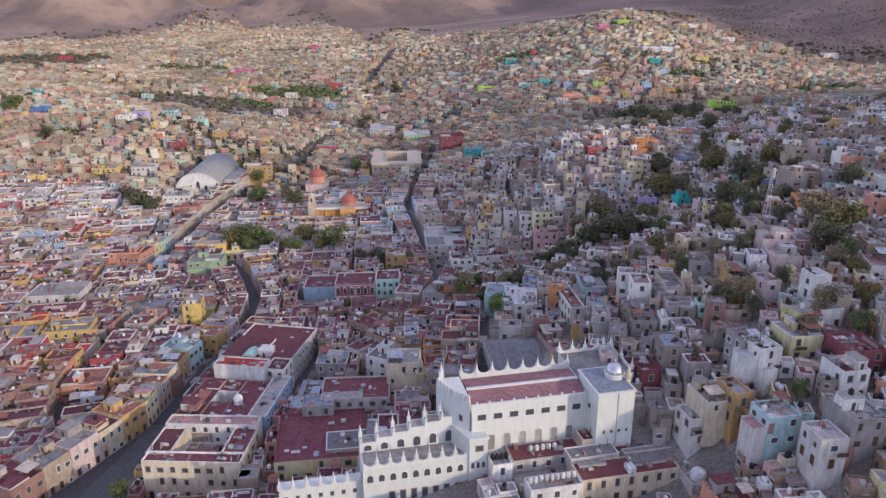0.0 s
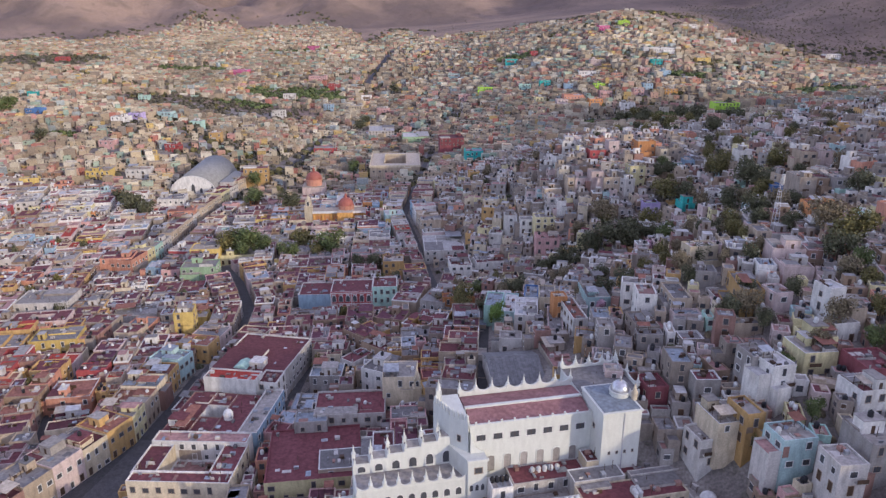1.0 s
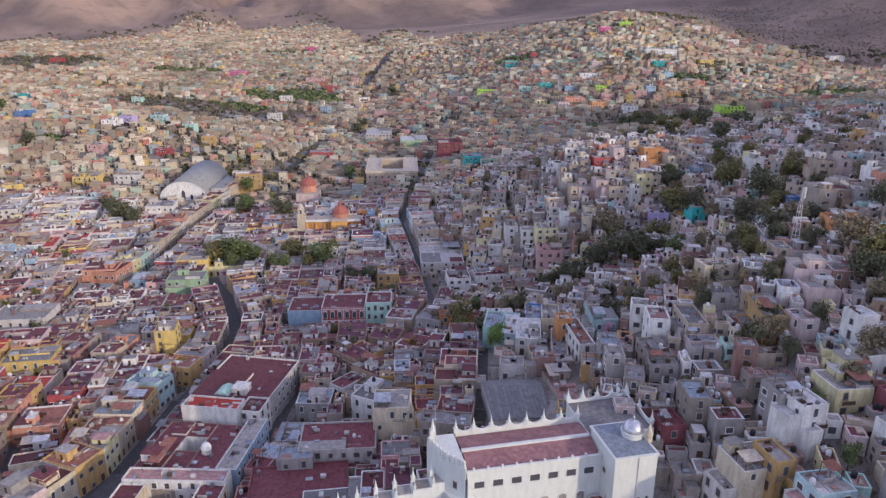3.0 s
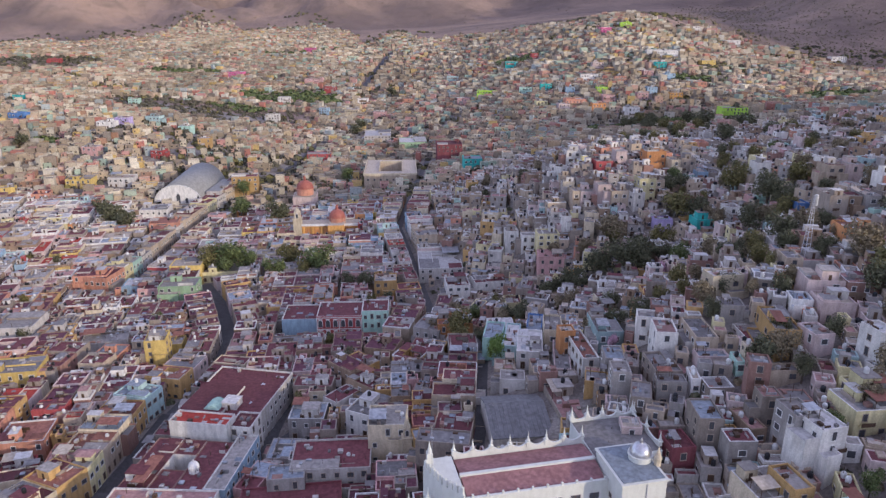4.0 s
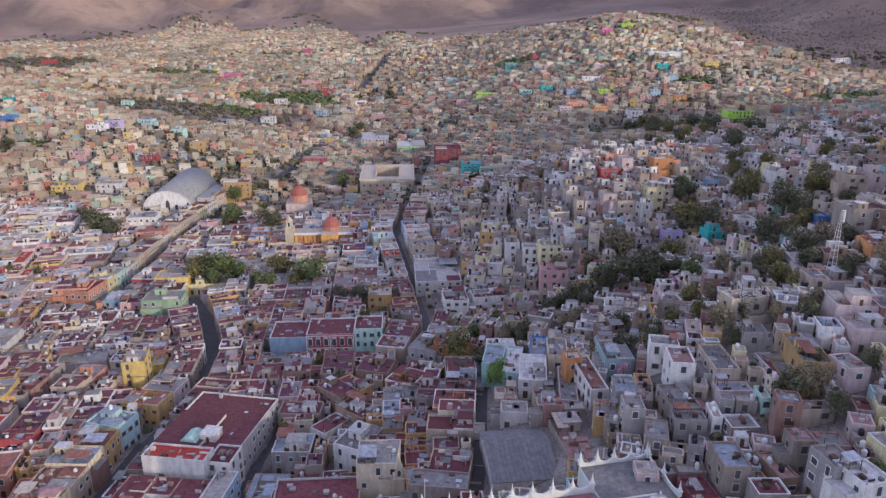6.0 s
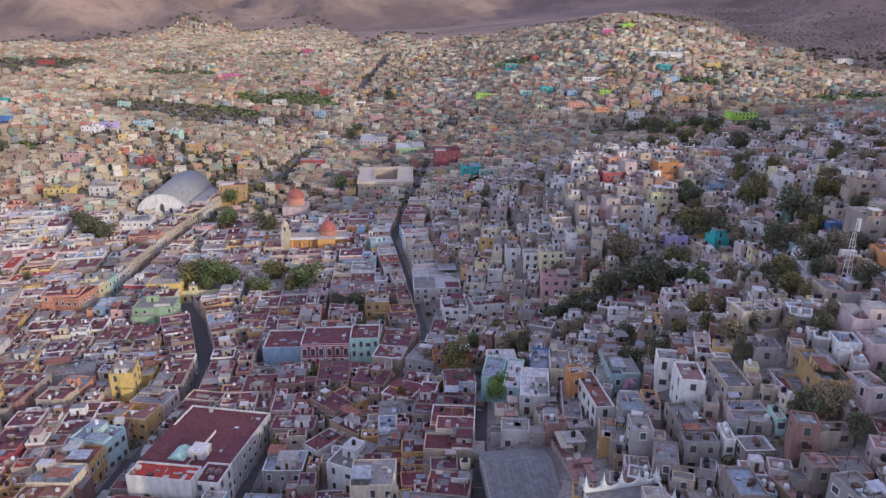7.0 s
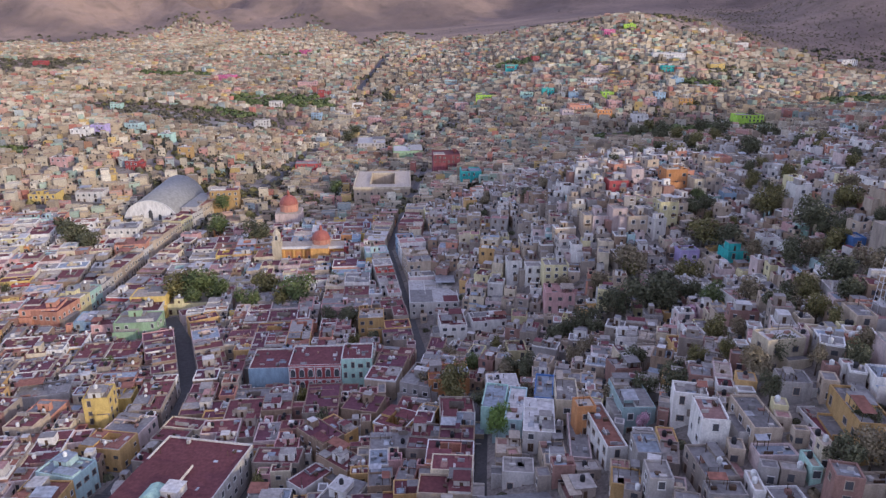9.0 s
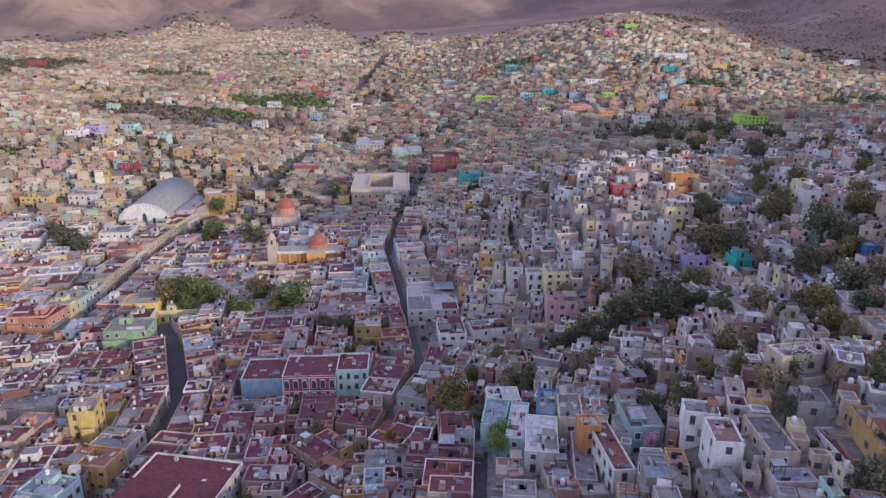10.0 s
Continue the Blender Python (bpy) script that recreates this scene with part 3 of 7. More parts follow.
# ---- ground: one sheet from behind the camera to the mountains ----
def ground_sheet():
    ys = np.concatenate([np.arange(-700, 60, 40), np.arange(60, 640, 6), 640 * np.exp(np.arange(0, 1.96, 0.0125))])
    cols = np.linspace(-1, 1, 241)
    cols = np.sign(cols) * (0.35 * np.abs(cols) + 0.65 * np.abs(cols) ** 2.2)
    half = np.clip(ys, 300, None) * 1.05 + 500
    X = cols[None] * half[:, None]
    Y = np.broadcast_to(ys[:, None], X.shape)
    Z = height(X, Y)
    r, c = X.shape
    idx = np.arange(r * c).reshape(r, c)
    quads = np.stack([idx[:-1, :-1], idx[:-1, 1:], idx[1:, 1:], idx[1:, :-1]], -1).reshape(-1, 4)
    me = bpy.data.meshes.new("ground")
    me.from_pydata(np.stack([X, Y, Z], -1).reshape(-1, 3).tolist(), [], quads.tolist())
    me.materials.append(EARTH)
    me.materials.append(PAVING)
    mid = Y.reshape(-1)[quads[:, 0]] < 900
    me.polygons.foreach_set("material_index", mid.astype(int))
    me.polygons.foreach_set("use_smooth", [True] * len(quads))
    me.update()
    return tagged(new("ground", me), "dry brown valley floor, slopes and mountains round the town", "ground", kind="structure")


ground_sheet()

# streets: the middle line as a few bends, and the width
STREETS = [
    ([(-116, 110), (-108, 140), (-99, 162), (-88.5, 188), (-86.5, 207), (-85, 230)], 8.5),
    ([(-85, 230), (-80, 259), (-84, 289), (-103, 335), (-118, 360)], 6.0),
    ([(-94, 125), (-92.5, 150), (-89, 168), (-85.5, 190)], 13.0),
    ([(-120, 185), (-126, 204), (-130, 244), (-128, 275)], 5.0),
    ([(-58, 150), (-55, 171), (-49, 194), (-48, 235)], 5.0),
    ([(11, 172), (13, 186), (16, 232), (15, 262)], 4.5),
    ([(-44, 208), (-36, 219), (-25.6, 232), (-17, 241), (-12, 251), (-9, 264), (-5.5, 282), (-2, 306), (-10, 352), (-22, 413), (-19, 454), (-14, 567), (-10, 640)], 5.0),
    ([(-92, 407), (-44, 410)], 8.0),
    ([(-156, 345), (-154, 360), (-153, 378), (-153, 400), (-152.7, 419), (-152, 437), (-148.7, 479), (-142, 524), (-134, 560)], 8.0),
    ([(-134, 560), (-129, 632), (-132, 750), (-128, 800)], 7.0),
    ([(-123, 1120), (-115, 1276), (-110, 1444), (-106, 1536)], 8.0)]


def near_street(x, y, spare=0.0):
    for line, wide in STREETS:
        for (ax, ay), (bx, by) in zip(line, line[1:]):
            dx, dy = bx - ax, by - ay
            k = max(0.0, min(1.0, ((x - ax) * dx + (y - ay) * dy) / (dx * dx + dy * dy)))
            if (x - ax - k * dx) ** 2 + (y - ay - k * dy) ** 2 < (wide / 2 + spare) ** 2:
                return True
    return False




for _line, _wide in STREETS:
    _b = Mesh()
    _pts = []
    for (_ax, _ay), (_bx, _by) in zip(_line, _line[1:]):
        _n = max(2, int(math.hypot(_bx - _ax, _by - _ay) / 4))
        _pts += [(_ax + (_bx - _ax) * _i / _n, _ay + (_by - _ay) * _i / _n) for _i in range(_n)]
    _pts.append(_line[-1])
    _edge = []
    for _i, (_x, _y) in enumerate(_pts):
        _p, _q = _pts[max(0, _i - 1)], _pts[min(len(_pts) - 1, _i + 1)]
        _dx, _dy = _q[0] - _p[0], _q[1] - _p[1]
        _len = math.hypot(_dx, _dy)
        _nx, _ny = -_dy / _len * _wide / 2, _dx / _len * _wide / 2
        _z = float(height(_x, _y)) + 0.25
        _edge.append(((_x + _nx, _y + _ny, _z), (_x - _nx, _y - _ny, _z)))
    for _e, _f in zip(_edge, _edge[1:]):
        _b.face([_e[1], _f[1], _f[0], _e[0]])
    thing("road", _b, Matrix.Identity(4), "narrow dark cobbled street between the houses", "street", mats=[ROAD], kind="structure")
# ---- the white university building ----
def pinnacle_data():
    b = Mesh()
    b.box(-0.38, 0.38, -0.38, 0.38, 0, 1.0)
    b.box(-0.5, 0.5, -0.5, 0.5, 1.0, 1.18, 0, None, True)
    b.turned([(0.36, 1.18), (0.42, 1.45), (0.2, 1.75), (0.26, 1.9), (0.12, 2.6), (0.03, 3.5)], 0, 0, 8)
    return b.data("pinnacle", [WALL["uni"]])


PINNACLE = pinnacle_data()


def scalloped(ob, x0, x1, y0, y1, z, count, low=0.7, tall=1.7, ends=True, lift=0.6):
    """A parapet that sags between its pinnacles, along a line in the thing's own frame."""
    b = Mesh()
    dx, dy = x1 - x0, y1 - y0
    ln = math.hypot(dx, dy)
    nx, ny = -dy / ln * 0.2, dx / ln * 0.2
    steps = 6
    tot = (count - 1) * steps
    for i in range(tot):
        a, c = i / tot, (i + 1) / tot
        ha, hc = [low + (tall - low) * abs(((k % steps) / steps) * 2 - 1) ** 2 for k in (i, i + 1)]
        p, q = (x0 + dx * a, y0 + dy * a), (x0 + dx * c, y0 + dy * c)
        b.hexa([(p[0] - nx, p[1] - ny, z), (p[0] + nx, p[1] + ny, z), (q[0] + nx, q[1] + ny, z), (q[0] - nx, q[1] - ny, z)][::-1],
               [(p[0] - nx, p[1] - ny, z + ha), (p[0] + nx, p[1] + ny, z + ha), (q[0] + nx, q[1] + ny, z + hc), (q[0] - nx, q[1] - ny, z + hc)][::-1])
    part("parapet", b, ob, mats=[WALL["uni"]])
    for k in range(count):
        if ends or 0 < k < count - 1:
            f = k / (count - 1)
            part("pinnacle", PINNACLE, ob, Matrix.Translation((x0 + dx * f, y0 + dy * f, z + lift)))


def university():
    b = Mesh()
    b.box(0, 29, 0, 12.5, 10, 37.2)
    ob = thing("university", b, pose(6.6, 142.0, 0, 0, 0, 12), "white university building with scalloped parapets, pinnacles and dark red roofs", "university", mats=[WALL["uni"]])
    roof = Mesh()
    roof.hexa([(0.4, 0.4, 37.21), (28.6, 0.4, 37.21), (28.6, 5.4, 37.21), (0.4, 5.4, 37.21)], [(0.4, 0.4, 37.4), (28.6, 0.4, 37.4), (28.6, 5.4, 38.5), (0.4, 5.4, 38.5)])
    roof.hexa([(0.4, 6.2, 37.21), (28.6, 6.2, 37.21), (28.6, 12.0, 37.21), (0.4, 12.0, 37.21)], [(0.4, 6.2, 38.7), (28.6, 6.2, 38.7), (28.6, 12.0, 37.9), (0.4, 12.0, 37.9)])
    part("roof", roof, ob, mats=[ROOF["rosewood"]], label="two faded red roof slopes")
    part("roof_ridge", Mesh().box(0.2, 28.4, 5.4, 6.2, 37.21, 38.9), ob, mats=[WALL["uni"]], label="white ridge wall")
    cap = Mesh().box(-0.2, 29.0, -0.25, 0.3, 37.21, 37.75)
    part("cornice", cap, ob, mats=[WALL["uni"]])
    for k in range(10):
        part("post", Mesh().box(1.2 + k * 3.0, 1.6 + k * 3.0, -0.2, 0.2, 37.75, 38.35), ob, mats=[WALL["uni"]])
    scalloped(ob, 0.5, 28.5, 12.4, 12.4, 37.4, 8, 1.5, 2.7, True, 1.3)
    for k in range(7):
        part("window", WIN_WHITE, ob, Matrix.Translation((2.6 + k * 3.95, 0, 33.4)) @ Matrix.Diagonal((2.1, 1, 1.5, 1)))
    for k in range(6):
        part("blind_arch", WIN_BLIND, ob, Matrix.Translation((5.0 + k * 3.95, 0, 25.2)) @ Matrix.Diagonal((1.7, 1, 4.0, 1)))
    # the end block with its small dome
    e = part("end_block", Mesh().box(29.0, 38.2, -6.0, 6.0, 10, 40.2).box(28.7, 38.5, -6.3, 6.3, 40.2, 40.6, 0, None, True), ob, mats=[WALL["uni"]])
    part("end_roof", Mesh().box(29.3, 37.9, -5.7, 5.7, 40.604, 40.75), e, mats=[ROOF["bluegrey"]])
    for k in range(4):
        part("window", WIN_STONE, e, Matrix.Translation((31 + k * 1.9, -6.0, 29.8)) @ Matrix.Diagonal((0.5, 1, 0.7, 1)))
    part("window", WIN_STONE, e, pose(29.0, -1.5, 34.5, 0, 0, 270))
    part("drainpipe", Mesh().box(34.0, 34.2, -6.2, -6.0, 20, 40.2), e, mats=[STEEL])
    drum = part("drum", Mesh().turned([(2.3, 40.75), (2.3, 41.7), (2.5, 41.7), (2.5, 42.0)], 36.0, 1.0, 20), ob, mats=[WALL["uni"]])
    part("dome", Mesh().turned([(2.2 * math.cos(a), 42.0 + 2.3 * math.sin(a)) for a in np.linspace(0, 1.45, 9)] + [(0.3, 44.4), (0.25, 44.9), (0.05, 45.5)], 36.0, 1.0, 20).data("dome", [SILVER], True), drum, label="small silvery metal dome")
    part("turret", Mesh().turned([(0.7, 40.6), (0.7, 42.2), (0.85, 42.2), (0.5, 42.9), (0.1, 44.6)], 38.4, -1.6, 8), ob, mats=[WALL["cream"]])
    # wing behind the end block
    w = part("rear_wing", Mesh().box(29.01, 44, 6.0, 20, 12, 38.0), ob, mats=[WALL["uni"]])
    part("rear_roof", Mesh().box(29.3, 43.7, 6.3, 19.7, 38.004, 38.15), w, mats=[ROOF["ash"]])
    scalloped(ob, 29.2, 43.8, 19.8, 19.8, 38.0, 5)
    scalloped(ob, 43.8, 43.8, 19.0, 7.0, 38.0, 3, 0.9, 1.6)
    # slanting gate tower with crenels, its lower porch and the curved buttress
    lo = [(-6.3, 10.2), (-3.85, 3.6), (-0.45, -0.35), (-0.02, 0.4), (-0.02, 12.4), (-5.0, 12.4)]
    part("gate_tower", Mesh().hexa([(x, y, 8) for x, y in lo], [(x, y, 38.6) for x, y in lo]), ob, mats=[WALL["uni"]])
    for (xa, ya), (xb, yb), n in (((-6.3, 10.2), (-3.85, 3.6), 5), ((-3.85, 3.6), (-0.45, -0.35), 4)):
        turn = math.degrees(math.atan2(yb - ya, xb - xa))
        for k in range(n):
            f = (k + 0.5) / n
            part("crenel", Mesh().box(-0.42, 0.42, 0.0, 0.5, 0, 1.5).turned([(0.28, 1.5), (0.05, 2.0)], 0, 0.25, 6), ob, pose(xa + (xb - xa) * f, ya + (yb - ya) * f, 38.6, 0, 0, turn), mats=[WALL["uni"]])
    part("turret", Mesh().box(-5.4, -4.2, 10.6, 11.8, 38.6, 41.0).turned([(0.6, 41.0), (0.3, 42.2), (0.05, 43.6)], -4.8, 11.2, 8), ob, mats=[WALL["uni"]])
    part("tower_window", WIN_STONE, ob, pose(-2.1, 1.56, 33.0, 0, 0, -49.3) @ Matrix.Diagonal((0.9, 1, 1.5, 1)))
    lo = [(-4.0, 3.4), (-1.2, -3.6), (3.2, -3.6), (3.2, -0.02), (-0.02, -0.02), (-0.02, 3.4)]
    porch = part("porch", Mesh().hexa([(x, y, 8) for x, y in lo], [(x, y, 31.0) for x, y in lo]), ob, mats=[WALL["uni"]])
    part("porch_cornice", Mesh().box(-1.4, 3.5, -3.9, -3.4, 30.6, 31.15), porch, mats=[WALL["uni"]])
    b = Mesh()
    curve = [(0.0, 36.2), (0.5, 34.0), (1.3, 32.3), (2.3, 31.4), (3.1, 31.05)]
    b.hexa([(x, -0.9, z) for x, z in [(0.0, 31.0)] + [(3.1, 31.0)] + curve[::-1]], [(x, -0.02, z) for x, z in [(0.0, 31.0)] + [(3.1, 31.0)] + curve[::-1]], bottom=True)
    part("curved_buttress", b, ob, mats=[WALL["uni"]])
    part("porch_window", WIN_STONE, porch, pose(1.2, -3.6, 27.6) @ Matrix.Diagonal((1.7, 1, 1.4, 1)))
    for k in range(3):
        part("porch_window", WIN_ARCH, porch, pose(-0.4 + k * 1.3, -3.6, 23.0) @ Matrix.Diagonal((0.75, 1, 1.7, 1)))
    part("flagpole", Mesh().turned([(0.09, 38.4), (0.05, 48)], -4.6, 9.5, 6), ob, mats=[STEEL])
    # arcaded wing with a terrace, stepping up in pinnacles
    a = part("arcade_wing", Mesh().box(-26.0, -1.2, -3.0, 7.0, 4, 26.0), ob, mats=[WALL["uni"]])
    part("terrace_floor", Mesh().box(-25.6, -1.6, -2.6, 3.4, 26.004, 26.06), a, mats=[ROOF["concrete"]])
    scalloped(ob, -25.8, -1.4, -2.8, -2.8, 26.0, 9, 0.5, 1.5, False)
    for k in range(9):
        part("arched_window", WIN_ARCH, a, Matrix.Translation((-24.4 + k * 2.65, -3.0, 22.3)) @ Matrix.Diagonal((1.35, 1, 1.9, 1)))
    for k in range(7):
        part("tall_window", WIN_STONE, a, Matrix.Translation((-19.5 + k * 2.6, -3.0, 16.6)) @ Matrix.Diagonal((1.25, 1, 2.6, 1)))
    for k in range(6):
        x0 = -26.0 + k * 3.9
        top = 28.6 + k * 0.9
        step = part("stair_wall", Mesh().box(x0, x0 + 3.9, 3.5, 7.0 + 0.01 * k, 26.06, top), ob, mats=[WALL["uni"]])
        part("arched_window", WIN_ARCH, step, Matrix.Translation((x0 + 1.9, 3.5, 26.5)) @ Matrix.Diagonal((1.7, 1, 1.5 + 0.5 * k * 0.6, 1)))
        part("step_roof", Mesh().box(x0 + 0.3, x0 + 3.6, 3.8, 6.6, top + 0.004, top + 0.08), step, mats=[ROOF["concrete"]])
        part("pinnacle", PINNACLE, ob, Matrix.Translation((x0 + 0.45, 6.4, top)))
        part("pinnacle", PINNACLE, ob, Matrix.Translation((x0 + 0.45, 4.0, top)) @ Matrix.Scale(0.55, 4))
    # low wall with pinnacles towards the street
    lw = part("low_wing", Mesh().box(-45.0, -26.01, -1.0, 3.0, 2, 21.2), ob, mats=[WALL["uni"]])
    scalloped(ob, -44.8, -26.4, -0.8, -0.8, 21.2, 7, 0.5, 1.2)
    for k in range(7):
        part("window", WIN_STONE, lw, Matrix.Translation((-43.5 + k * 2.6, -1.0, 18.9)) @ Matrix.Diagonal((0.8, 1, 1.0, 1)))
    return ob


_wb = Mesh()
_pts = [(-0.5, 0), (0.5, 0)] + [(0.5 * math.cos(_a), 0.85 + 0.15 * math.sin(_a)) for _a in np.linspace(0, math.pi, 9)]
for _i in range(len(_pts)):
    _j = (_i + 1) % len(_pts)
    _wb.face([(_pts[_i][0] * 1.2, -0.14, _pts[_i][1] * 1.04), (_pts[_j][0] * 1.2, -0.14, _pts[_j][1] * 1.04), (_pts[_j][0], -0.14, _pts[_j][1]), (_pts[_i][0], -0.14, _pts[_i][1])])
    _wb.face([(_pts[_j][0] * 1.2, -0.14, _pts[_j][1] * 1.04), (_pts[_i][0] * 1.2, -0.14, _pts[_i][1] * 1.04), (_pts[_i][0] * 1.2, 0, _pts[_i][1] * 1.04), (_pts[_j][0] * 1.2, 0, _pts[_j][1] * 1.04)])
    _wb.face([(_pts[_i][0], -0.14, _pts[_i][1]), (_pts[_j][0], -0.14, _pts[_j][1]), (_pts[_j][0], -0.01, _pts[_j][1]), (_pts[_i][0], -0.01, _pts[_i][1])])
_wb.face([(_x, -0.012, _z) for _x, _z in _pts], 1)
WIN_BLIND = _wb.data("blind_arch", [WALL["uni"], WALL["grey"]])
university()


# ---- big grey-roofed hall behind the university ----
def hall(x, y, w, d, h, yaw, base):
    b = Mesh()
    a, c = w / 2, d / 2
    b.hexa([(-a, -c, -8), (a, -c, -8), (a, c, -8), (-a, c, -8)], [(-a, -c, h), (a, -c, h), (a, c, h), (-a, c, h)])
    ob = thing("house", b, pose(x, y, base, 0, 0, yaw), "large hall with a broad grey pitched roof", "house", "town houses", [WALL["pale"]])
    n = 14
    for k in range(n):
        u0, u1 = -a - 0.3 + (2 * a + 0.6) * k / n, -a - 0.3 + (2 * a + 0.6) * (k + 0.96) / n
        ridge, low, rib = c * 0.2, -c - 0.3, h + 0.16
        r = Mesh()
        r.hexa([(u0, low, h + 0.01), (u1, low, h + 0.01), (u1, ridge, h + 2.6), (u1, c + 0.3, h + 0.01), (u0, c + 0.3, h + 0.01), (u0, ridge, h + 2.6)],
               [(u0, low, rib), (u1, low, rib), (u1, ridge, rib + 2.6), (u1, c + 0.3, rib), (u0, c + 0.3, rib), (u0, ridge, rib + 2.6)])
        part("roof_sheet", r, ob, mats=[SLATE])
    return ob


hall(20.5, 184.0, 14.5, 19.0, 8.5, 6, 21.0)
house(34.0, 186.0, 8.0, 17.0, 8.0, 8, "stone", "pinkish", sides="f", base=24.0)


# ---- market hall with a long vaulted roof ----
def market():
    n = 20
    arc = [(16.5 * math.cos(a), 14.0 * math.sin(a)) for a in np.linspace(0, math.pi, n + 1)]
    front = [(16.5, -6)] + arc + [(-16.5, -6)]
    b = Mesh()
    for y, flip in ((0, False), (54, True)):
        pts = [(x, y, z * (1.3 if flip else 1.0)) for x, z in front]
        b.face(pts if flip else pts[::-1], 0)
    for (xa, za), (xb, zb) in zip(front, front[1:]):
        b.face([(xa, 0, za), (xa, 54, za * 1.3), (xb, 54, zb * 1.3), (xb, 0, zb)], 0)
    ob = thing("market_hall", b, pose(-177, 491, 2, 0, 0, 0), "large market hall with a smooth pale vault and white arched front", "market hall", mats=[WALL["white"]])
    r = Mesh()
    for (xa, za), (xb, zb) in zip(arc, arc[1:]):
        r.hexa([(xa, -0.25, za), (xb, -0.25, zb), (xb, 54.6, zb * 1.3), (xa, 54.6, za * 1.3)][::-1], [(xa * 1.02, -0.25, za * 1.02), (xb * 1.02, -0.25, zb * 1.02), (xb * 1.02, 54.6, zb * 1.33), (xa * 1.02, 54.6, za * 1.33)][::-1])
    part("vault", r.data("vault", [VAULT], True), ob, label="long smooth pale grey vaulted roof")
    rim = Mesh()
    for (xa, za), (xb, zb) in zip(arc, arc[1:]):
        rim.hexa([(xa, -0.5, za), (xb, -0.5, zb), (xb, -0.2, zb), (xa, -0.2, za)][::-1], [(xa * 1.035, -0.5, za * 1.035), (xb * 1.035, -0.5, zb * 1.035), (xb * 1.035, -0.2, zb * 1.035), (xa * 1.035, -0.2, za * 1.035)][::-1], 0, None, True)
    part("front_rim", rim, ob, mats=[TRIM])
    part("side_hall", Mesh().box(16.6, 26, 8, 46, -6, 8.0, 0, 1), ob, mats=[WALL["pale"], VAULT])
    part("side_hall", Mesh().box(-22, -16.6, 4, 46, -6, 4.5, 0, 1), ob, mats=[WALL["pale"], ROOF["concrete"]])
    part("porch_range", Mesh().box(-14, 24, -5, -0.9, -6, 1.6, 0, 1), ob, mats=[WALL["white"], ROOF["sand"]])
    for x, w, t in ((-5.6, 1.9, 3.6), (0, 2.6, 6.4), (5.6, 1.9, 3.6)):
        part("arched_window", WIN_ARCH, ob, Matrix.Translation((x, 0, 1.8)) @ Matrix.Diagonal((w, 1.5, t, 1)))
    return ob


market()


# ---- yellow church with two red domes ----
def church():
    b = Mesh().box(0, 36, 0, 11, -7, 11.5)
    ob = thing("church", b, pose(-82, 414, -0.8, 0, 0, 3), "yellow church with a red tiled dome and bell tower", "church", mats=[WALL["peach"]])
    part("roof", Mesh().box(0.4, 35.6, 0.4, 10.6, 11.504, 11.9), ob, mats=[ROOF["sand"]])
    part("cornice", Mesh().box(-0.3, 36.3, -0.3, 0.4, 11.0, 12.2, 0, None, True), ob, mats=[TRIM])
    for k in range(6):
        part("buttress", Mesh().box(4.0 + k * 5.2, 5.2 + k * 5.2, -0.8, 0.0, -3, 10.6), ob, mats=[WALL["peach"]])
    for k in range(5):
        part("panel", Mesh().box(5.7 + k * 5.2, 8.7 + k * 5.2, -0.12, 0, 0, 9.6), ob, mats=[WALL["orange"]])
    part("transept", Mesh().box(19, 28, -4, 15, -3, 12.4, 0, 1), ob, mats=[WALL["peach"], ROOF["sand"]])
    part("apse", Mesh().box(28.5, 36.5, -3.0, 11.5, -3, 9.6, 0, 1), ob, mats=[WALL["peach"], ROOF["terracotta"]])
    drum = part("drum", Mesh().turned([(4.6, 12.4), (4.6, 14.4), (5.0, 14.4), (5.0, 14.9)], 23.5, 5.5, 8), ob, mats=[WALL["salmon"]])
    part("dome", Mesh().turned([(4.7 * math.cos(a), 14.9 + 4.6 * math.sin(a)) for a in np.linspace(0, 1.4, 8)] + [(0.8, 19.6), (0.8, 21.0), (0.1, 22.4)], 23.5, 5.5, 16).data("dome", [TILE], True), drum, label="red tiled dome")
    t = part("bell_tower", Mesh().box(-1, 3.6, -1, 3.6, -3, 15).box(-1.3, 3.9, -1.3, 3.9, 15, 15.6, 0, None, True).box(-0.4, 3.0, -0.4, 3.0, 15.6, 19.2).turned([(1.9, 19.2), (1.2, 20.6), (0.4, 21.6), (0.1, 23)], 1.3, 1.3, 8), ob, mats=[WALL["cream"]])
    for z in (16.0,):
        part("belfry_opening", WIN_ARCH, t, Matrix.Translation((1.3, -0.4, z)) @ Matrix.Diagonal((1.3, 1, 2.6, 1)))
    for k in range(3):
        part("window", WIN_ARCH, ob, Matrix.Translation((7.2 + k * 5.2, -0.13, 5)) @ Matrix.Diagonal((1.1, 1, 2.4, 1)))
    return ob


church()


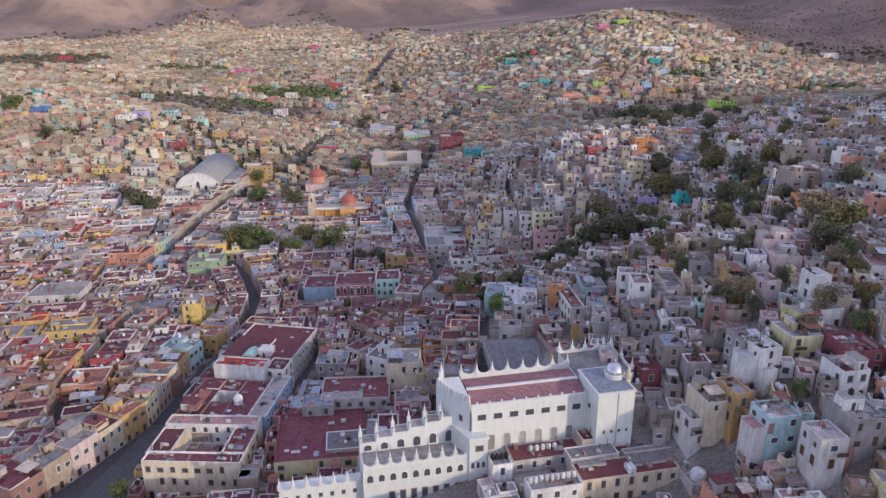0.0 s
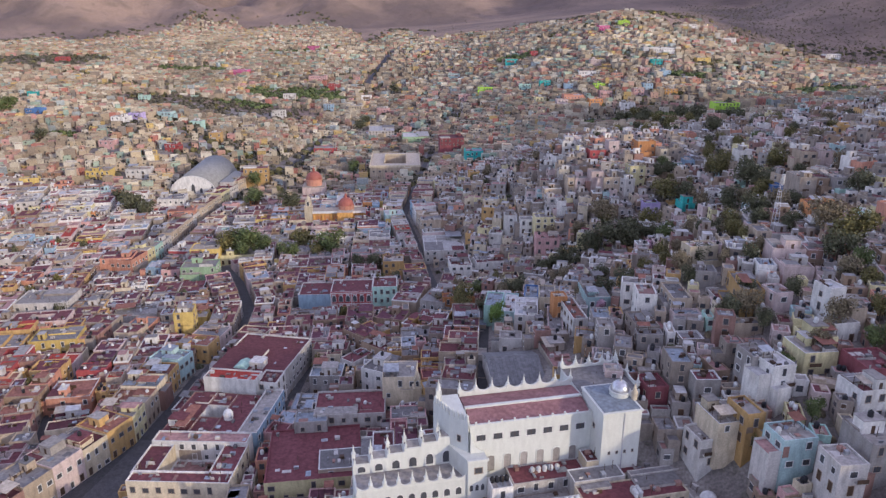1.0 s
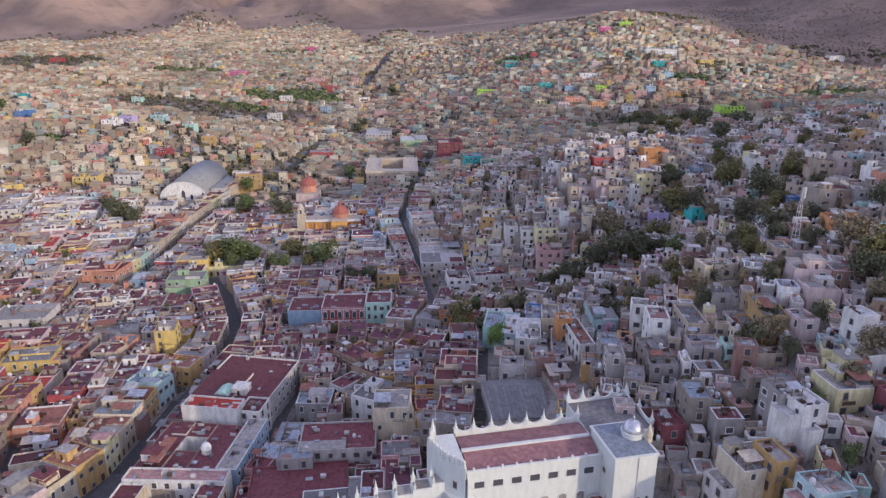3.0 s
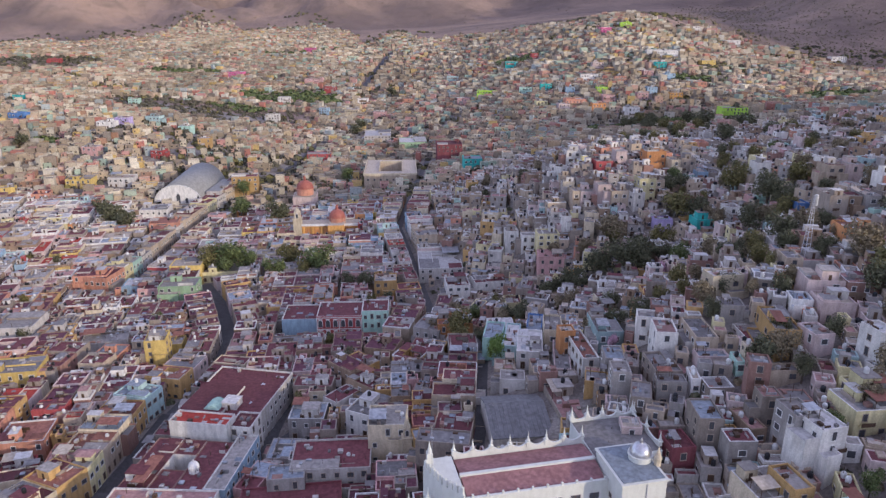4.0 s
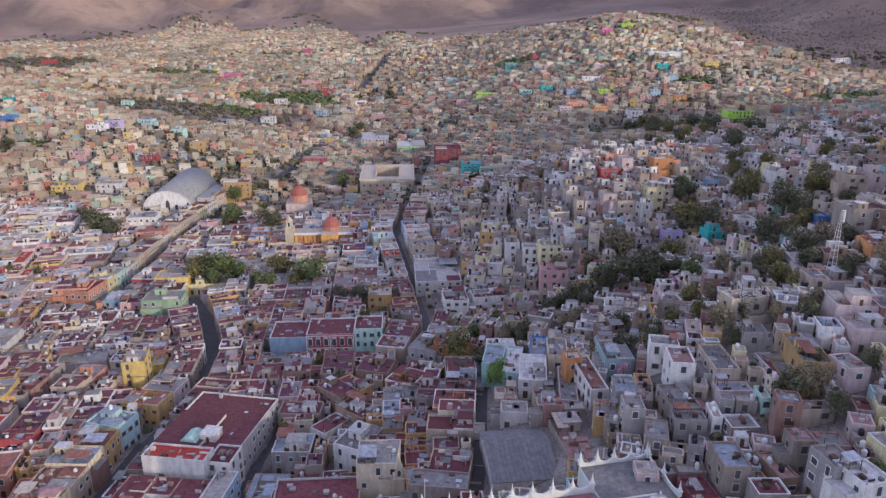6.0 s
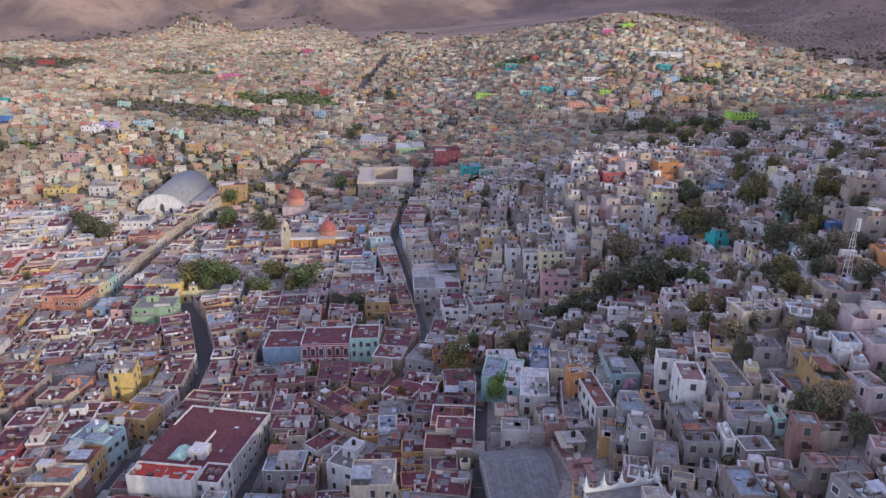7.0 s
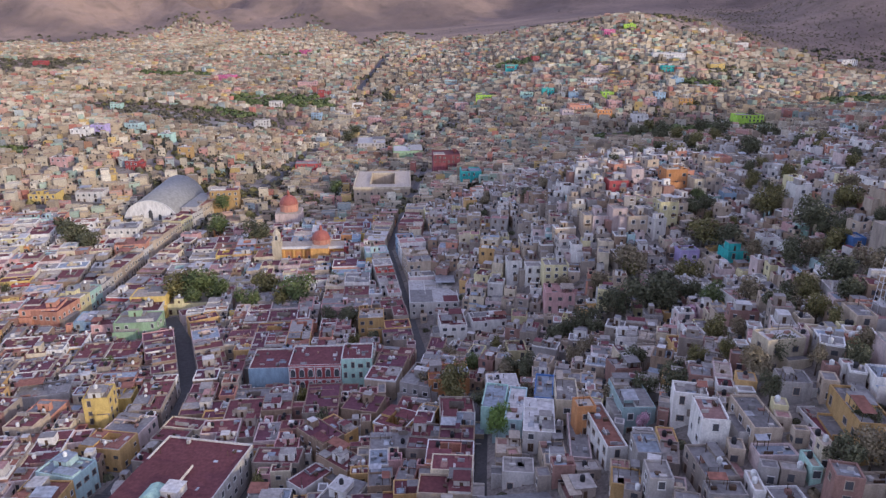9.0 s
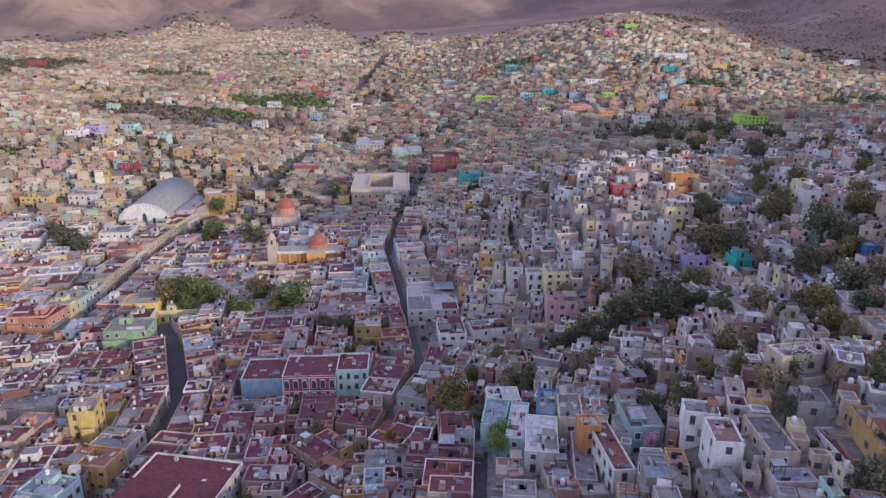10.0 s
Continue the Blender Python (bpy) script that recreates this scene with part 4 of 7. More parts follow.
def chapel():
    b = Mesh().box(-8, 8, -8, 8, -5, 8)
    ob = thing("church", b, pose(-92, 498, 0, 0, 0, 6), "small church with a red dome on a round drum", "church", mats=[WALL["rose"]])
    part("roof", Mesh().box(-7.6, 7.6, -7.6, 7.6, 8.004, 8.3), ob, mats=[ROOF["sand"]])
    drum = part("drum", Mesh().turned([(5.6, 8.3), (5.6, 12.2), (6.1, 12.2), (6.1, 12.8)], 0, 0, 16), ob, mats=[WALL["salmon"]])
    part("dome", Mesh().turned([(5.7 * math.cos(a), 12.8 + 5.4 * math.sin(a)) for a in np.linspace(0, 1.42, 10)] + [(0.9, 18.4), (0.9, 20.0), (0.1, 21.6)], 0, 0, 20).data("dome", [TILE], True), drum)


chapel()


# ---- square stone granary round a courtyard ----
def granary():
    b = Mesh()
    w, d, t, h = 39, 55, 11, 13
    for x0, x1, y0, y1 in ((0, w, 0, t), (0, w, d - t, d), (0, t, t, d - t), (w - t, w, t, d - t)):
        b.box(x0, x1, y0, y1, -4, h)
    ob = thing("granary", b, pose(-56, 538, 0, 0, 0, 3), "massive square stone granary round an open courtyard", "granary", mats=[WALL["beige"]])
    r = Mesh()
    for x0, x1, y0, y1 in ((0.5, w - 0.5, 0.5, t), (0.5, w - 0.5, d - t, d - 0.5), (0.5, t, t, d - t), (w - t, w - 0.5, t, d - t)):
        r.box(x0, x1, y0, y1, h + 0.004, h + 0.3)
    part("roof", r, ob, mats=[ROOF["sand"]])
    part("cornice", Mesh().box(-0.4, w + 0.4, -0.4, 0.3, h - 0.6, h + 1.0, 0, None, True).box(-0.4, 0.3, 0.3, d, h - 0.6, h + 1.0, 0, None, True).box(w - 0.3, w + 0.4, 0.3, d, h - 0.6, h + 1.0, 0, None, True), ob, mats=[WALL["cream"]])
    part("courtyard_rail", Mesh().box(t - 0.3, t, t, d - t, h + 0.3, h + 1.4).box(w - t, w - t + 0.3, t, d - t, h + 0.3, h + 1.4).box(t, w - t, d - t, d - t + 0.3, h + 0.3, h + 1.4), ob, mats=[WALL["cream"]])
    for k in range(8):
        part("window", WIN_STONE, ob, Matrix.Translation((3 + k * 4.7, 0, 8.6)) @ Matrix.Diagonal((1.3, 1, 1.3, 1)))
    return ob


granary()

# ---- great red-roofed blocks beside the long street ----
house(-65.5, 155.5, 26, 4.5, 11.2, -2, "cream", "redox", sides="f", base=2.5, lip="white", extra=False, label="cream front range of a town block round a patio")
house(-75.5, 163.5, 6.5, 12.4, 11.0, -2, "cream", "redox", sides="f", base=2.5, lip="white", extra=False)
house(-55.5, 163.8, 6.5, 12.2, 11.0, -2, "cream", "redox", sides="r", base=2.5, lip="white", extra=False)
house(-65.5, 163.6, 13.4, 12.0, 6.0, -2, "cream", "pinkish", sides="f", base=2.5, extra=False)
house(-65.3, 172.2, 26, 5.0, 11.8, -2, "white", "pinkish", sides="f", base=2.5, lip="white", label="white rear range of a town block with a pinkish roof")
for _x0, _x1, _y0, _y1, _h, _text in ((-10.75, -3.2, -11, 11, 10.2, "long white range of a town block with a dark red roof"), (3.2, 10.75, -11, 11, 10.2, "white side range of a town block beside a narrow lane"),
                                      (-3.2, 3.2, -11, -2.2, 10.1, "white front range of a town block with a light well"), (-3.2, 3.2, 4.0, 11, 10.3, "white rear range of a town block with a light well"), (-3.2, 3.2, -2.2, 4.0, 3.4, "low paved court inside a town block")):
    _p = pose(-66.8, 186.5, 0, 0, 0, -6) @ Vector(((_x0 + _x1) / 2, (_y0 + _y1) / 2, 0))
    house(_p.x, _p.y, _x1 - _x0, _y1 - _y0, _h, -6, "white" if _h > 4 else "stone", "redox" if _h > 4 else "concrete", sides="fr" if _x0 > 3 else "f" if _h > 4 and _y0 < -3 else "", base=3.0, lip="brick" if _h > 4 else "stone", extra=_x0 < -4, parapet=0.16, label=_text)


def cupola(x, y, z):
    b = Mesh().turned([(1.3, 0), (1.3, 1.5), (1.5, 1.5), (1.5, 1.75)], 0, 0, 8)
    ob = thing("cupola", b, pose(x, y, z), "small white cupola on a dark red roof", "cupola", mats=[WALL["white"]])
    d = part("dome", Mesh().turned([(1.35 * math.cos(a), 1.75 + 1.35 * math.sin(a)) for a in np.linspace(0, 1.4, 7)], 0, 0, 12).data("dome", [TRIM], True), ob)
    part("finial", Mesh().turned([(0.22, 3.05), (0.22, 3.4), (0.05, 3.8)], 0, 0, 6), d, mats=[TRIM])
    for k in range(4):
        part("window", WIN_WHITE, ob, pose(0, 0, 0, 0, 0, 45 + 90 * k) @ Matrix.Translation((0, -1.22, 0.35)) @ Matrix.Diagonal((0.55, 1, 0.9, 1)))


cupola(-61.5, 183.5, 13.2)
house(-53.0, 188.0, 5.6, 24.0, 10.0, -6, "sky", "concrete", sides="r", base=3.0, lip="white", extra=False)
house(-65.5, 203.0, 17.0, 6.0, 13.6, -8, "white", "brightred", sides="f", base=3.0, lip="white", extra=False, rate=0.15)
def roof_lantern(x, y, z):
    b = Mesh().box(-2.6, 2.6, -3.2, 3.2, 0, 0.9)
    ob = thing("roof_lantern", b, pose(x, y, z, 0, 0, -10), "pale green glazed roof lantern on a dark red roof", "roof lantern", mats=[WALL["pale"]])
    part("glazing", Mesh().hexa([(-2.4, -3.0, 0.904), (2.4, -3.0, 0.904), (2.4, 3.0, 0.904), (-2.4, 3.0, 0.904)], [(-0.4, -2.6, 2.0), (0.4, -2.6, 2.0), (0.4, 2.6, 2.0), (-0.4, 2.6, 2.0)]), ob, mats=[WALL["mint"]])


roof_lantern(-65.0, 213.0, 14.2)
house(-54.0, 204.5, 6.5, 8.0, 12.0, -8, "white", "redox", sides="fr", base=3.0, lip="white", extra=False)
house(-61.0, 221.5, 24.5, 29.0, 11.0, -10, "pale", "redox", sides="fr", base=3.2, lip="white", label="pale town block with a wide dark red roof")
house(-33.0, 164.0, 24, 23, 8.6, 8, "lemon", "redox", sides="f", base=6.5, lip="maroon", extra=False, label="yellow-walled house with a large dark red roof")
house(-26.0, 184.0, 20, 13, 9.0, 4, "pale", "redox", sides="f", base=9.0)
house(-25.0, 160.5, 12.5, 8.5, 9.6, 8, "beige", "ash", sides="f", base=6.5, extra=False, parapet=0.12, gap=5.0, label="tan-walled roof range with a grey flat roof")
house(-36.0, 176.5, 9, 6, 10.0, 6, "grey", "bluegrey", sides="f", base=8.0, extra=False)
# the row along the other side of the street: wall, roof, storey height
ROW = [("brick", "redox", 8.2), ("beige", "ash", 8.8), ("rose", "concrete", 9.0), ("cream", "redox", 8.2), ("ochre", "terracotta", 8.6),
       ("lemon", "pinkish", 8.0), ("beige", "terracotta", 7.8), ("cream", "bluegrey", 8.4), ("ochre", "terracotta", 7.6), ("aqua", "bluegrey", 8.0)]
_at = Vector((-109.5, 147.0))
for _k, (_wall, _roof, _h) in enumerate(ROW):
    _dir = Vector((12, 30)).normalized() if _at.y < 186 else Vector((0.6, 30)).normalized() if _at.y < 225 else Vector((8, 30)).normalized()
    _deep = 8.6 if _k % 2 else 9.6
    _turn = -math.degrees(math.atan2(_dir.x, _dir.y))
    _c = _at + _dir * _deep / 2 + Vector((-_dir.y, _dir.x)) * 6.0
    house(_c.x, _c.y, 12.0, _deep, _h, _turn, _wall, _roof, storeys=2, sides="fr", base=1.0, gap=2.6, rate=0.95, seed=_k + 5)
    _at = _at + _dir * (_deep - 0.05)
# the long terrace of fronts beside the boulevard
BOULEVARD = [("coral", "brown", 8.4, 16), ("lemon", "concrete", 8.2, 8), ("mint", "concrete", 8.0, 10), ("pale", "ash", 7.2, 13), ("beige", "concrete", 8.0, 9), ("beige", "redox", 7.8, 12), ("beige", "ash", 7.4, 14), ("pale", "concrete", 7.6, 11),
             ("beige", "concrete", 8.0, 13), ("beige", "redox", 8.3, 12), ("beige", "sand", 7.6, 12), ("lemon", "redox", 7.9, 14), ("pale", "redox", 7.4, 14), ("beige", "terracotta", 8.0, 16), ("beige", "redox", 7.6, 15)]
KERB = [(-160.5, 345), (-158.5, 359), (-157, 377), (-157, 399), (-156.7, 418), (-156, 436), (-152.7, 478), (-146, 523), (-138, 559)]


def kerb_at(y):
    return Vector((float(np.interp(y, [p[1] for p in KERB], [p[0] for p in KERB])), y))


_y = 346.0
for _k, (_wall, _roof, _h, _deep) in enumerate(BOULEVARD):
    _p, _q = kerb_at(_y), kerb_at(_y + _deep)
    _dir = (_q - _p).normalized()
    _c = (_p + _q) / 2 + Vector((-_dir.y, _dir.x)) * 6.0
    house(_c.x, _c.y, 12.0, _deep + 0.1, _h, -math.degrees(math.atan2(_dir.x, _dir.y)), "salmon" if _wall == "coral" else _wall, "redox" if _roof == "brown" else _roof,
          storeys=2, sides="fr", gap=2.7, rate=0.97, seed=_k + 40, win=WIN_WHITE)
    _y += _deep
# the ornate fronts on the cross street
_ob = house(-39.0, 291.3, 17.7, 15.0, 9.9, 3, "red", "redox", storeys=2, sides="", base=1.8, lip="white", extra=False, label="maroon ornate town house with white arched window surrounds")
for _k in range(6):
    for _z, _tall in ((0.8, 3.2), (5.8, 2.9)):
        part("window", WIN_ARCH, _ob, Matrix.Translation((-7.4 + 2.96 * _k, -7.5, _z)) @ Matrix.Diagonal((1.6, 1.3, _tall, 1)))
        part("hood_mould", Mesh().box(-8.3 + 2.96 * _k, -6.5 + 2.96 * _k, -7.72, -7.5, _z + _tall + 0.2, _z + _tall + 0.45, 0, None, True), _ob, mats=[TRIM])
for _z in (0.0, 4.7, 9.6):
    part("string_course", Mesh().box(-8.9, 8.9, -7.66, -7.5, _z, _z + 0.3, 0, None, True), _ob, mats=[TRIM])
for _x in (-8.85, -0.15, 8.55):
    part("pilaster", Mesh().box(_x, _x + 0.3, -7.64, -7.5, 0.3, 9.6, 0, None, True), _ob, mats=[TRIM])
house(-54.9, 292.1, 13.8, 15.0, 9.2, 3, "sky", "redox", storeys=1, sides="f", base=0.8, gap=3.6, rate=1.0, win=WIN_STONE, lip="white", extra=False, label="sky-blue town house with tall windows and a red roof")
house(-24.6, 290.1, 10.4, 12.0, 11.2, 3, "mint", "redox", storeys=3, sides="fr", base=2.7, gap=2.2, rate=1.0, lip="white", extra=False, label="pale green three-storey house with a red roof")
# low blocks at the foot of the university, in its own frame: x, y, top, walls, roof, parapet, label
UNI = pose(6.6, 142.0, 0, 0, 0, 12)
ANNEX = [
    (8.5, 26.0, -6.6, -0.1, 25.4, "pale", "redox", 0.25, "long dark red roof below the university wall"),
    (26.0, 30.0, -5.6, -0.8, 28.0, "cream", "redox", 0.3, "small raised room with a dark red roof"),
    (21.2, 33.2, -10.4, -5.7, 26.8, "pale", "ash", 0.2, "grey flat-roofed annexe beside red roofs"),
    (21.2, 45.0, -17.2, -10.5, 25.8, "cream", "redox", 0.3, "cream annexe front with a wide dark red roof"),
    (34.5, 47.5, -10.4, -8.5, 26.6, "pale", "ash", 0.15, "narrow grey roof between red roofs"),
    (33.3, 43.0, -8.4, -3.9, 25.6, "cream", "redox", 0.3, "small annexe with a dark red roof"),
    (9.0, 21.1, -18.0, -13.2, 25.6, "white", "concrete", 0.5, "white block carrying a row of pale tanks"),
    (3.2, 8.0, -8.0, -3.8, 25.8, "white", "concrete", 0.5, "small white block with tanks on its roof"),
    (8.1, 21.1, -13.1, -6.7, 22.4, "stone", "concrete", 0.2, "low paved court between annexes"),
    (45.1, 54.0, -22.5, -14.0, 25.0, "pale", "concrete", 0.3, "pale house with a large domed tank")]
for _x0, _x1, _y0, _y1, _top, _wall, _roof, _lip, _text in ANNEX:
    _p = UNI @ Vector(((_x0 + _x1) / 2, (_y0 + _y1) / 2, 0))
    house(_p.x, _p.y, _x1 - _x0, _y1 - _y0, _top - 19.5, 12, _wall, _roof, storeys=2, sides="f", base=19.5, gap=3.4, rate=0.9, extra=False, parapet=_lip, label=_text)
# two flat slabs laid over the wide red roof
for _x0, _x1, _y0, _y1, _z in ((34.6, 45.0, -14.4, -10.6, 26.5), (22.5, 29.0, -12.6, -10.7, 26.5)):
    _p = UNI @ Vector(((_x0 + _x1) / 2, (_y0 + _y1) / 2, 25.8))
    _a, _c = (_x1 - _x0) / 2, (_y1 - _y0) / 2
    thing("roof_terrace", Mesh().box(-_a, _a, -_c, _c, 0.004, _z - 25.8, 0, 1), pose(_p.x, _p.y, _p.z, 0, 0, 12), "raised grey terrace slab on a dark red roof", "terrace", mats=[WALL["pale"], ROOF["ash"]])
_rng = random.Random(2)
for _k in range(9):
    _p = UNI @ Vector((9.9 + 1.28 * _k, -14.6, 25.6))
    tank(_p.x, _p.y, _p.z, _rng, True)
for _k in range(5):
    _p = UNI @ Vector((14.0 + 1.5 * _k, -3.0, 25.4))
    tank(_p.x, _p.y, _p.z, _rng, True)
for _k in range(4):
    _p = UNI @ Vector((4.0 + 1.1 * _k, -5.0, 25.8))
    tank(_p.x, _p.y, _p.z, _rng, False)
for _k in range(6):
    _p = UNI @ Vector((33.0 + 1.0 * (_k % 2), -16.2 + 0.9 * (_k // 2), 25.8))
    tank(_p.x, _p.y, _p.z, _rng, True)


def big_tank(x, y, z):
    b = Mesh().turned([(1.6, 0), (1.75, 0.3), (1.75, 1.6), (1.5, 2.2), (0.9, 2.7), (0.2, 2.9)], 0, 0, 16)
    thing("water_tank", b, pose(x, y, z), "large white domed water tank on a flat roof", "water tank", mats=[PALETANK])


_p = UNI @ Vector((47.5, -20.5, 25.0))
big_tank(_p.x, _p.y, _p.z)


# ---- cream three-storey house with a small bell tower ----
def small_belfry(x, y, base):
    b = Mesh().box(-1.2, 1.2, -1.2, 1.2, 0, 12).box(-1.4, 1.4, -1.4, 1.4, 12, 12.4, 0, None, True).box(-0.9, 0.9, -0.9, 0.9, 12.4, 15).turned([(1.0, 15), (0.55, 16.4), (0.25, 18), (0.05, 20)], 0, 0, 8)
    ob = thing("bell_tower", b, pose(x, y, base, 0, 0, 8), "small cream bell tower with a pointed top", "tower", mats=[WALL["cream"]])
    part("opening", WIN_ARCH, ob, Matrix.Translation((0, -0.9, 12.8)) @ Matrix.Diagonal((0.8, 1, 1.7, 1)))


small_belfry(-6.8, 184.5, 11.0)


# ---- radio mast on the hill ----
def mast(x, y, tall):
    g = float(height(x, y))
    b = Mesh()
    for k in range(3):
        a = k * 2.094
        cx, cy = 1.6 * math.cos(a), 1.6 * math.sin(a)
        lo = [(cx + 0.1 * math.cos(q), cy + 0.1 * math.sin(q), 0) for q in (0, 2.094, 4.189)]
        hi = [(0.25 * math.cos(a) + 0.07 * math.cos(q), 0.25 * math.sin(a) + 0.07 * math.sin(q), tall) for q in (0, 2.094, 4.189)]
        b.hexa(lo, hi)
    for s in range(12):
        f0 = s / 12
        r = 1.6 + (0.25 - 1.6) * f0
        for k in range(3):
            a, c = k * 2.094, (k + 1) * 2.094
            p, q = (r * math.cos(a), r * math.sin(a)), (r * math.cos(c), r * math.sin(c))
            z = tall * f0
            b.face([(*p, z), (*q, z), (*q, z + 0.12), (*p, z + 0.12)])
    ob = thing("radio_mast", b, pose(x, y, g), "thin grey steel lattice radio mast with antennas", "mast", mats=[STEEL])
    for z in (0.93, 0.86):
        part("antenna", Mesh().turned([(0.55, tall * z), (0.55, tall * z + 1.6)], 0.5, 0, 8), ob, mats=[PALETANK])


mast(108, 224, 22)
# ---- houses told apart by their colour and size ----
house(106.6, 373.9, 9.9, 8.2, 10.5, 8, "orange", "concrete", sides="fl", base=50.9)
house(114.7, 367.8, 4.6, 8.4, 9.3, 6.00576, "cream", "concrete", sides="f", base=49.2)
house(120.6, 366.9, 7.0, 7.5, 9.9, 3.07483, "stone", "ash", sides="f", base=49.2)
house(94.4, 342.1, 7.5, 7.5, 10.4, 6, "lemon", "whitewash", sides="fl", base=44.5)
house(140.0, 329.5, 6.2, 6.8, 10.7, 4, "white", "whitewash", sides="fl", base=53.9)
house(96.2, 318.4, 7.3, 6.0, 7.3, 4, "lilac", "bluegrey", sides="fl", base=35.1)
house(111.2, 312.1, 8.5, 8.0, 6.3, 4, "turquoise", "concrete", sides="f", base=38.2)
house(119.3, 305.4, 6.0, 6.0, 9.0, 2, "white", "concrete", sides="fl", base=42.4)
house(123.0, 298.3, 5.9, 7.0, 5.3, 2, "white", "whitewash", sides="f", base=45.9)
house(102.7, 222.3, 4.7, 8.0, 5.5, -4.8, "beige", "ash", sides="f", base=53.5)
house(108.9, 222.3, 7.7, 7.3, 4.5, -0.593316, "pale", "pinkish", sides="f", base=53.5)
house(101.9, 203.4, 9.4, 8.4, 5.3, -7.2712, "rose", "sand", sides="f", base=54.1)
house(109.5, 201.2, 6.4, 8.4, 5.6, -8.21801, "brick", "pinkish", sides="f", base=54.1)
house(129.5, 238.3, 9.6, 9.0, 4.8, -4, "orange", "terracotta", sides="f", base=58.4)
house(131.5, 276.0, 4.1, 6.0, 7.0, 0, "blue", "bluegrey", sides="f", base=53.7)
house(133.1, 260.4, 6.1, 11.4, 9.1, 0.484694, "stone", "concrete", sides="f", base=59.0)
house(139.2, 261.5, 6.1, 9.3, 8.3, -5.2641, "brown", "pinkish", sides="f", base=59.0)
house(144.8, 260.9, 5.0, 11.6, 9.0, -0.332183, "grey", "sand", sides="f", base=59.0)
house(151.6, 295.7, 6.6, 8.1, 8.7, 1.32585, "beige", "concrete", sides="f", base=61.8)
house(158.0, 294.3, 6.3, 8.2, 9.4, -0.435477, "rose", "sand", sides="f", base=61.8)
house(90.2, 181.3, 5.1, 6.8, 6.0, 8, "rose", "concrete", sides="fl", base=48.4)
house(100.2, 193.6, 8.2, 8.0, 4.9, -6, "rose", "sand", sides="f", base=52.4)
house(98.2, 171.2, 4.6, 6.0, 10.7, 12, "white", "whitewash", sides="fl", base=48.9)
house(98.5, 165.9, 6.8, 6.8, 4.7, 10, "white", "concrete", sides="fl", base=47.9)
house(103.3, 168.9, 4.0, 6.0, 5.5, 6, "beige", "concrete", sides="fl", base=49.6)
house(90.9, 161.2, 7.2, 6.8, 5.6, 4, "lemon", "concrete", sides="fl", base=45.5)
house(81.3, 276.6, 4.2, 5.0, 5.9, 8, "white", "whitewash", sides="f", base=29.0)
house(49.0, 317.2, 10.9, 10.0, 7.0, -2.311, "pink", "pinkish", sides="f", base=19.7)
house(57.0, 317.0, 5.0, 10.0, 5.9, -3.49232, "stone", "pinkish", sides="f", base=19.7)
house(69.6, 391.1, 7.5, 7.5, 8.7, 4, "white", "whitewash", sides="fl", base=49.5)
house(63.6, 346.5, 3.5, 7.7, 7.2, 2.35113, "beige", "concrete", sides="f", base=40.9)
house(68.8, 346.8, 7.0, 8.7, 7.0, 4.91626, "rose", "concrete", sides="f", base=40.9)
house(75.2, 342.5, 5.9, 8.0, 8.8, 4, "rose", "concrete", sides="f", base=43.3)
house(81.3, 339.1, 7.8, 9.0, 7.0, 6, "beige", "concrete", sides="f", base=43.1)
house(90.2, 375.2, 5.5, 8.0, 8.1, 4, "rose", "concrete", sides="f", base=53.1)
house(80.1, 366.7, 8.3, 8.0, 6.2, 4, "red", "concrete", sides="f", base=51.7)
house(265.5, 671.5, 22.9, 14.0, 8.6, 0, "lime", "concrete", sides="f", base=37.9)
house(7.7, 614.4, 20.8, 20.0, 13.7, 4, "maroon", "redox", sides="f", base=9.9)
house(24.3, 542.4, 13.6, 14.0, 7.0, 4, "turquoise", "bluegrey", sides="f", base=18.2)
house(-27.2, 720.3, 27.0, 30.0, 7.7, 4, "green", "whitewash", sides="f", base=0.4)
house(-68.6, 796.3, 28.4, 40.0, 8.3, 4, "pale", "whitewash", sides="f", base=-5.5)
house(-112.9, 677.3, 22.0, 14.0, 6.3, 8, "red", "concrete", sides="f", base=-3.5)
house(-141.0, 527.9, 18.2, 12.7, 13.9, 10, "ochre", "sand", sides="f", base=0.8)
house(118.6, 277.8, 4.2, 6.0, 3.0, 0, "sky", "concrete", sides="f", base=46.3)
house(125.4, 360.5, 5.2, 11.4, 3.9, -2.11239, "sky", "concrete", sides="f", base=50.6)
house(130.9, 359.0, 5.9, 8.7, 3.5, 0.284625, "stone", "ash", sides="f", base=50.6)
house(136.6, 361.8, 5.5, 9.6, 3.9, 1.51786, "pale", "sand", sides="f", base=50.6)
house(144.9, 415.2, 5.0, 10.1, 4.9, 0.160584, "salmon", "terracotta", sides="f", base=54.0)
house(150.7, 414.4, 6.6, 10.8, 5.2, 0.961009, "stone", "sand", sides="f", base=54.0)
house(156.3, 413.8, 4.6, 11.2, 4.4, -1.59131, "pale", "sand", sides="f", base=54.0)
house(52.0, 159.2, 5.3, 6.8, 6.8, 8, "maroon", "redox", sides="fl", base=32.2)
house(73.0, 153.5, 5.0, 6.8, 9.6, 10, "grey", "concrete", sides="fl", base=40.6)
house(75.7, 149.1, 5.9, 6.8, 9.1, 14, "white", "whitewash", sides="fl", base=41.0)
house(87.7, 157.0, 8.3, 9.0, 5.5, 6, "lemon", "concrete", sides="f", base=44.4)
house(66.3, 139.9, 4.2, 7.5, 7.1, 12, "ochre", "concrete", sides="fl", base=36.7)
house(62.8, 142.3, 8.2, 9.0, 5.1, 12, "cream", "concrete", sides="f", base=35.7)
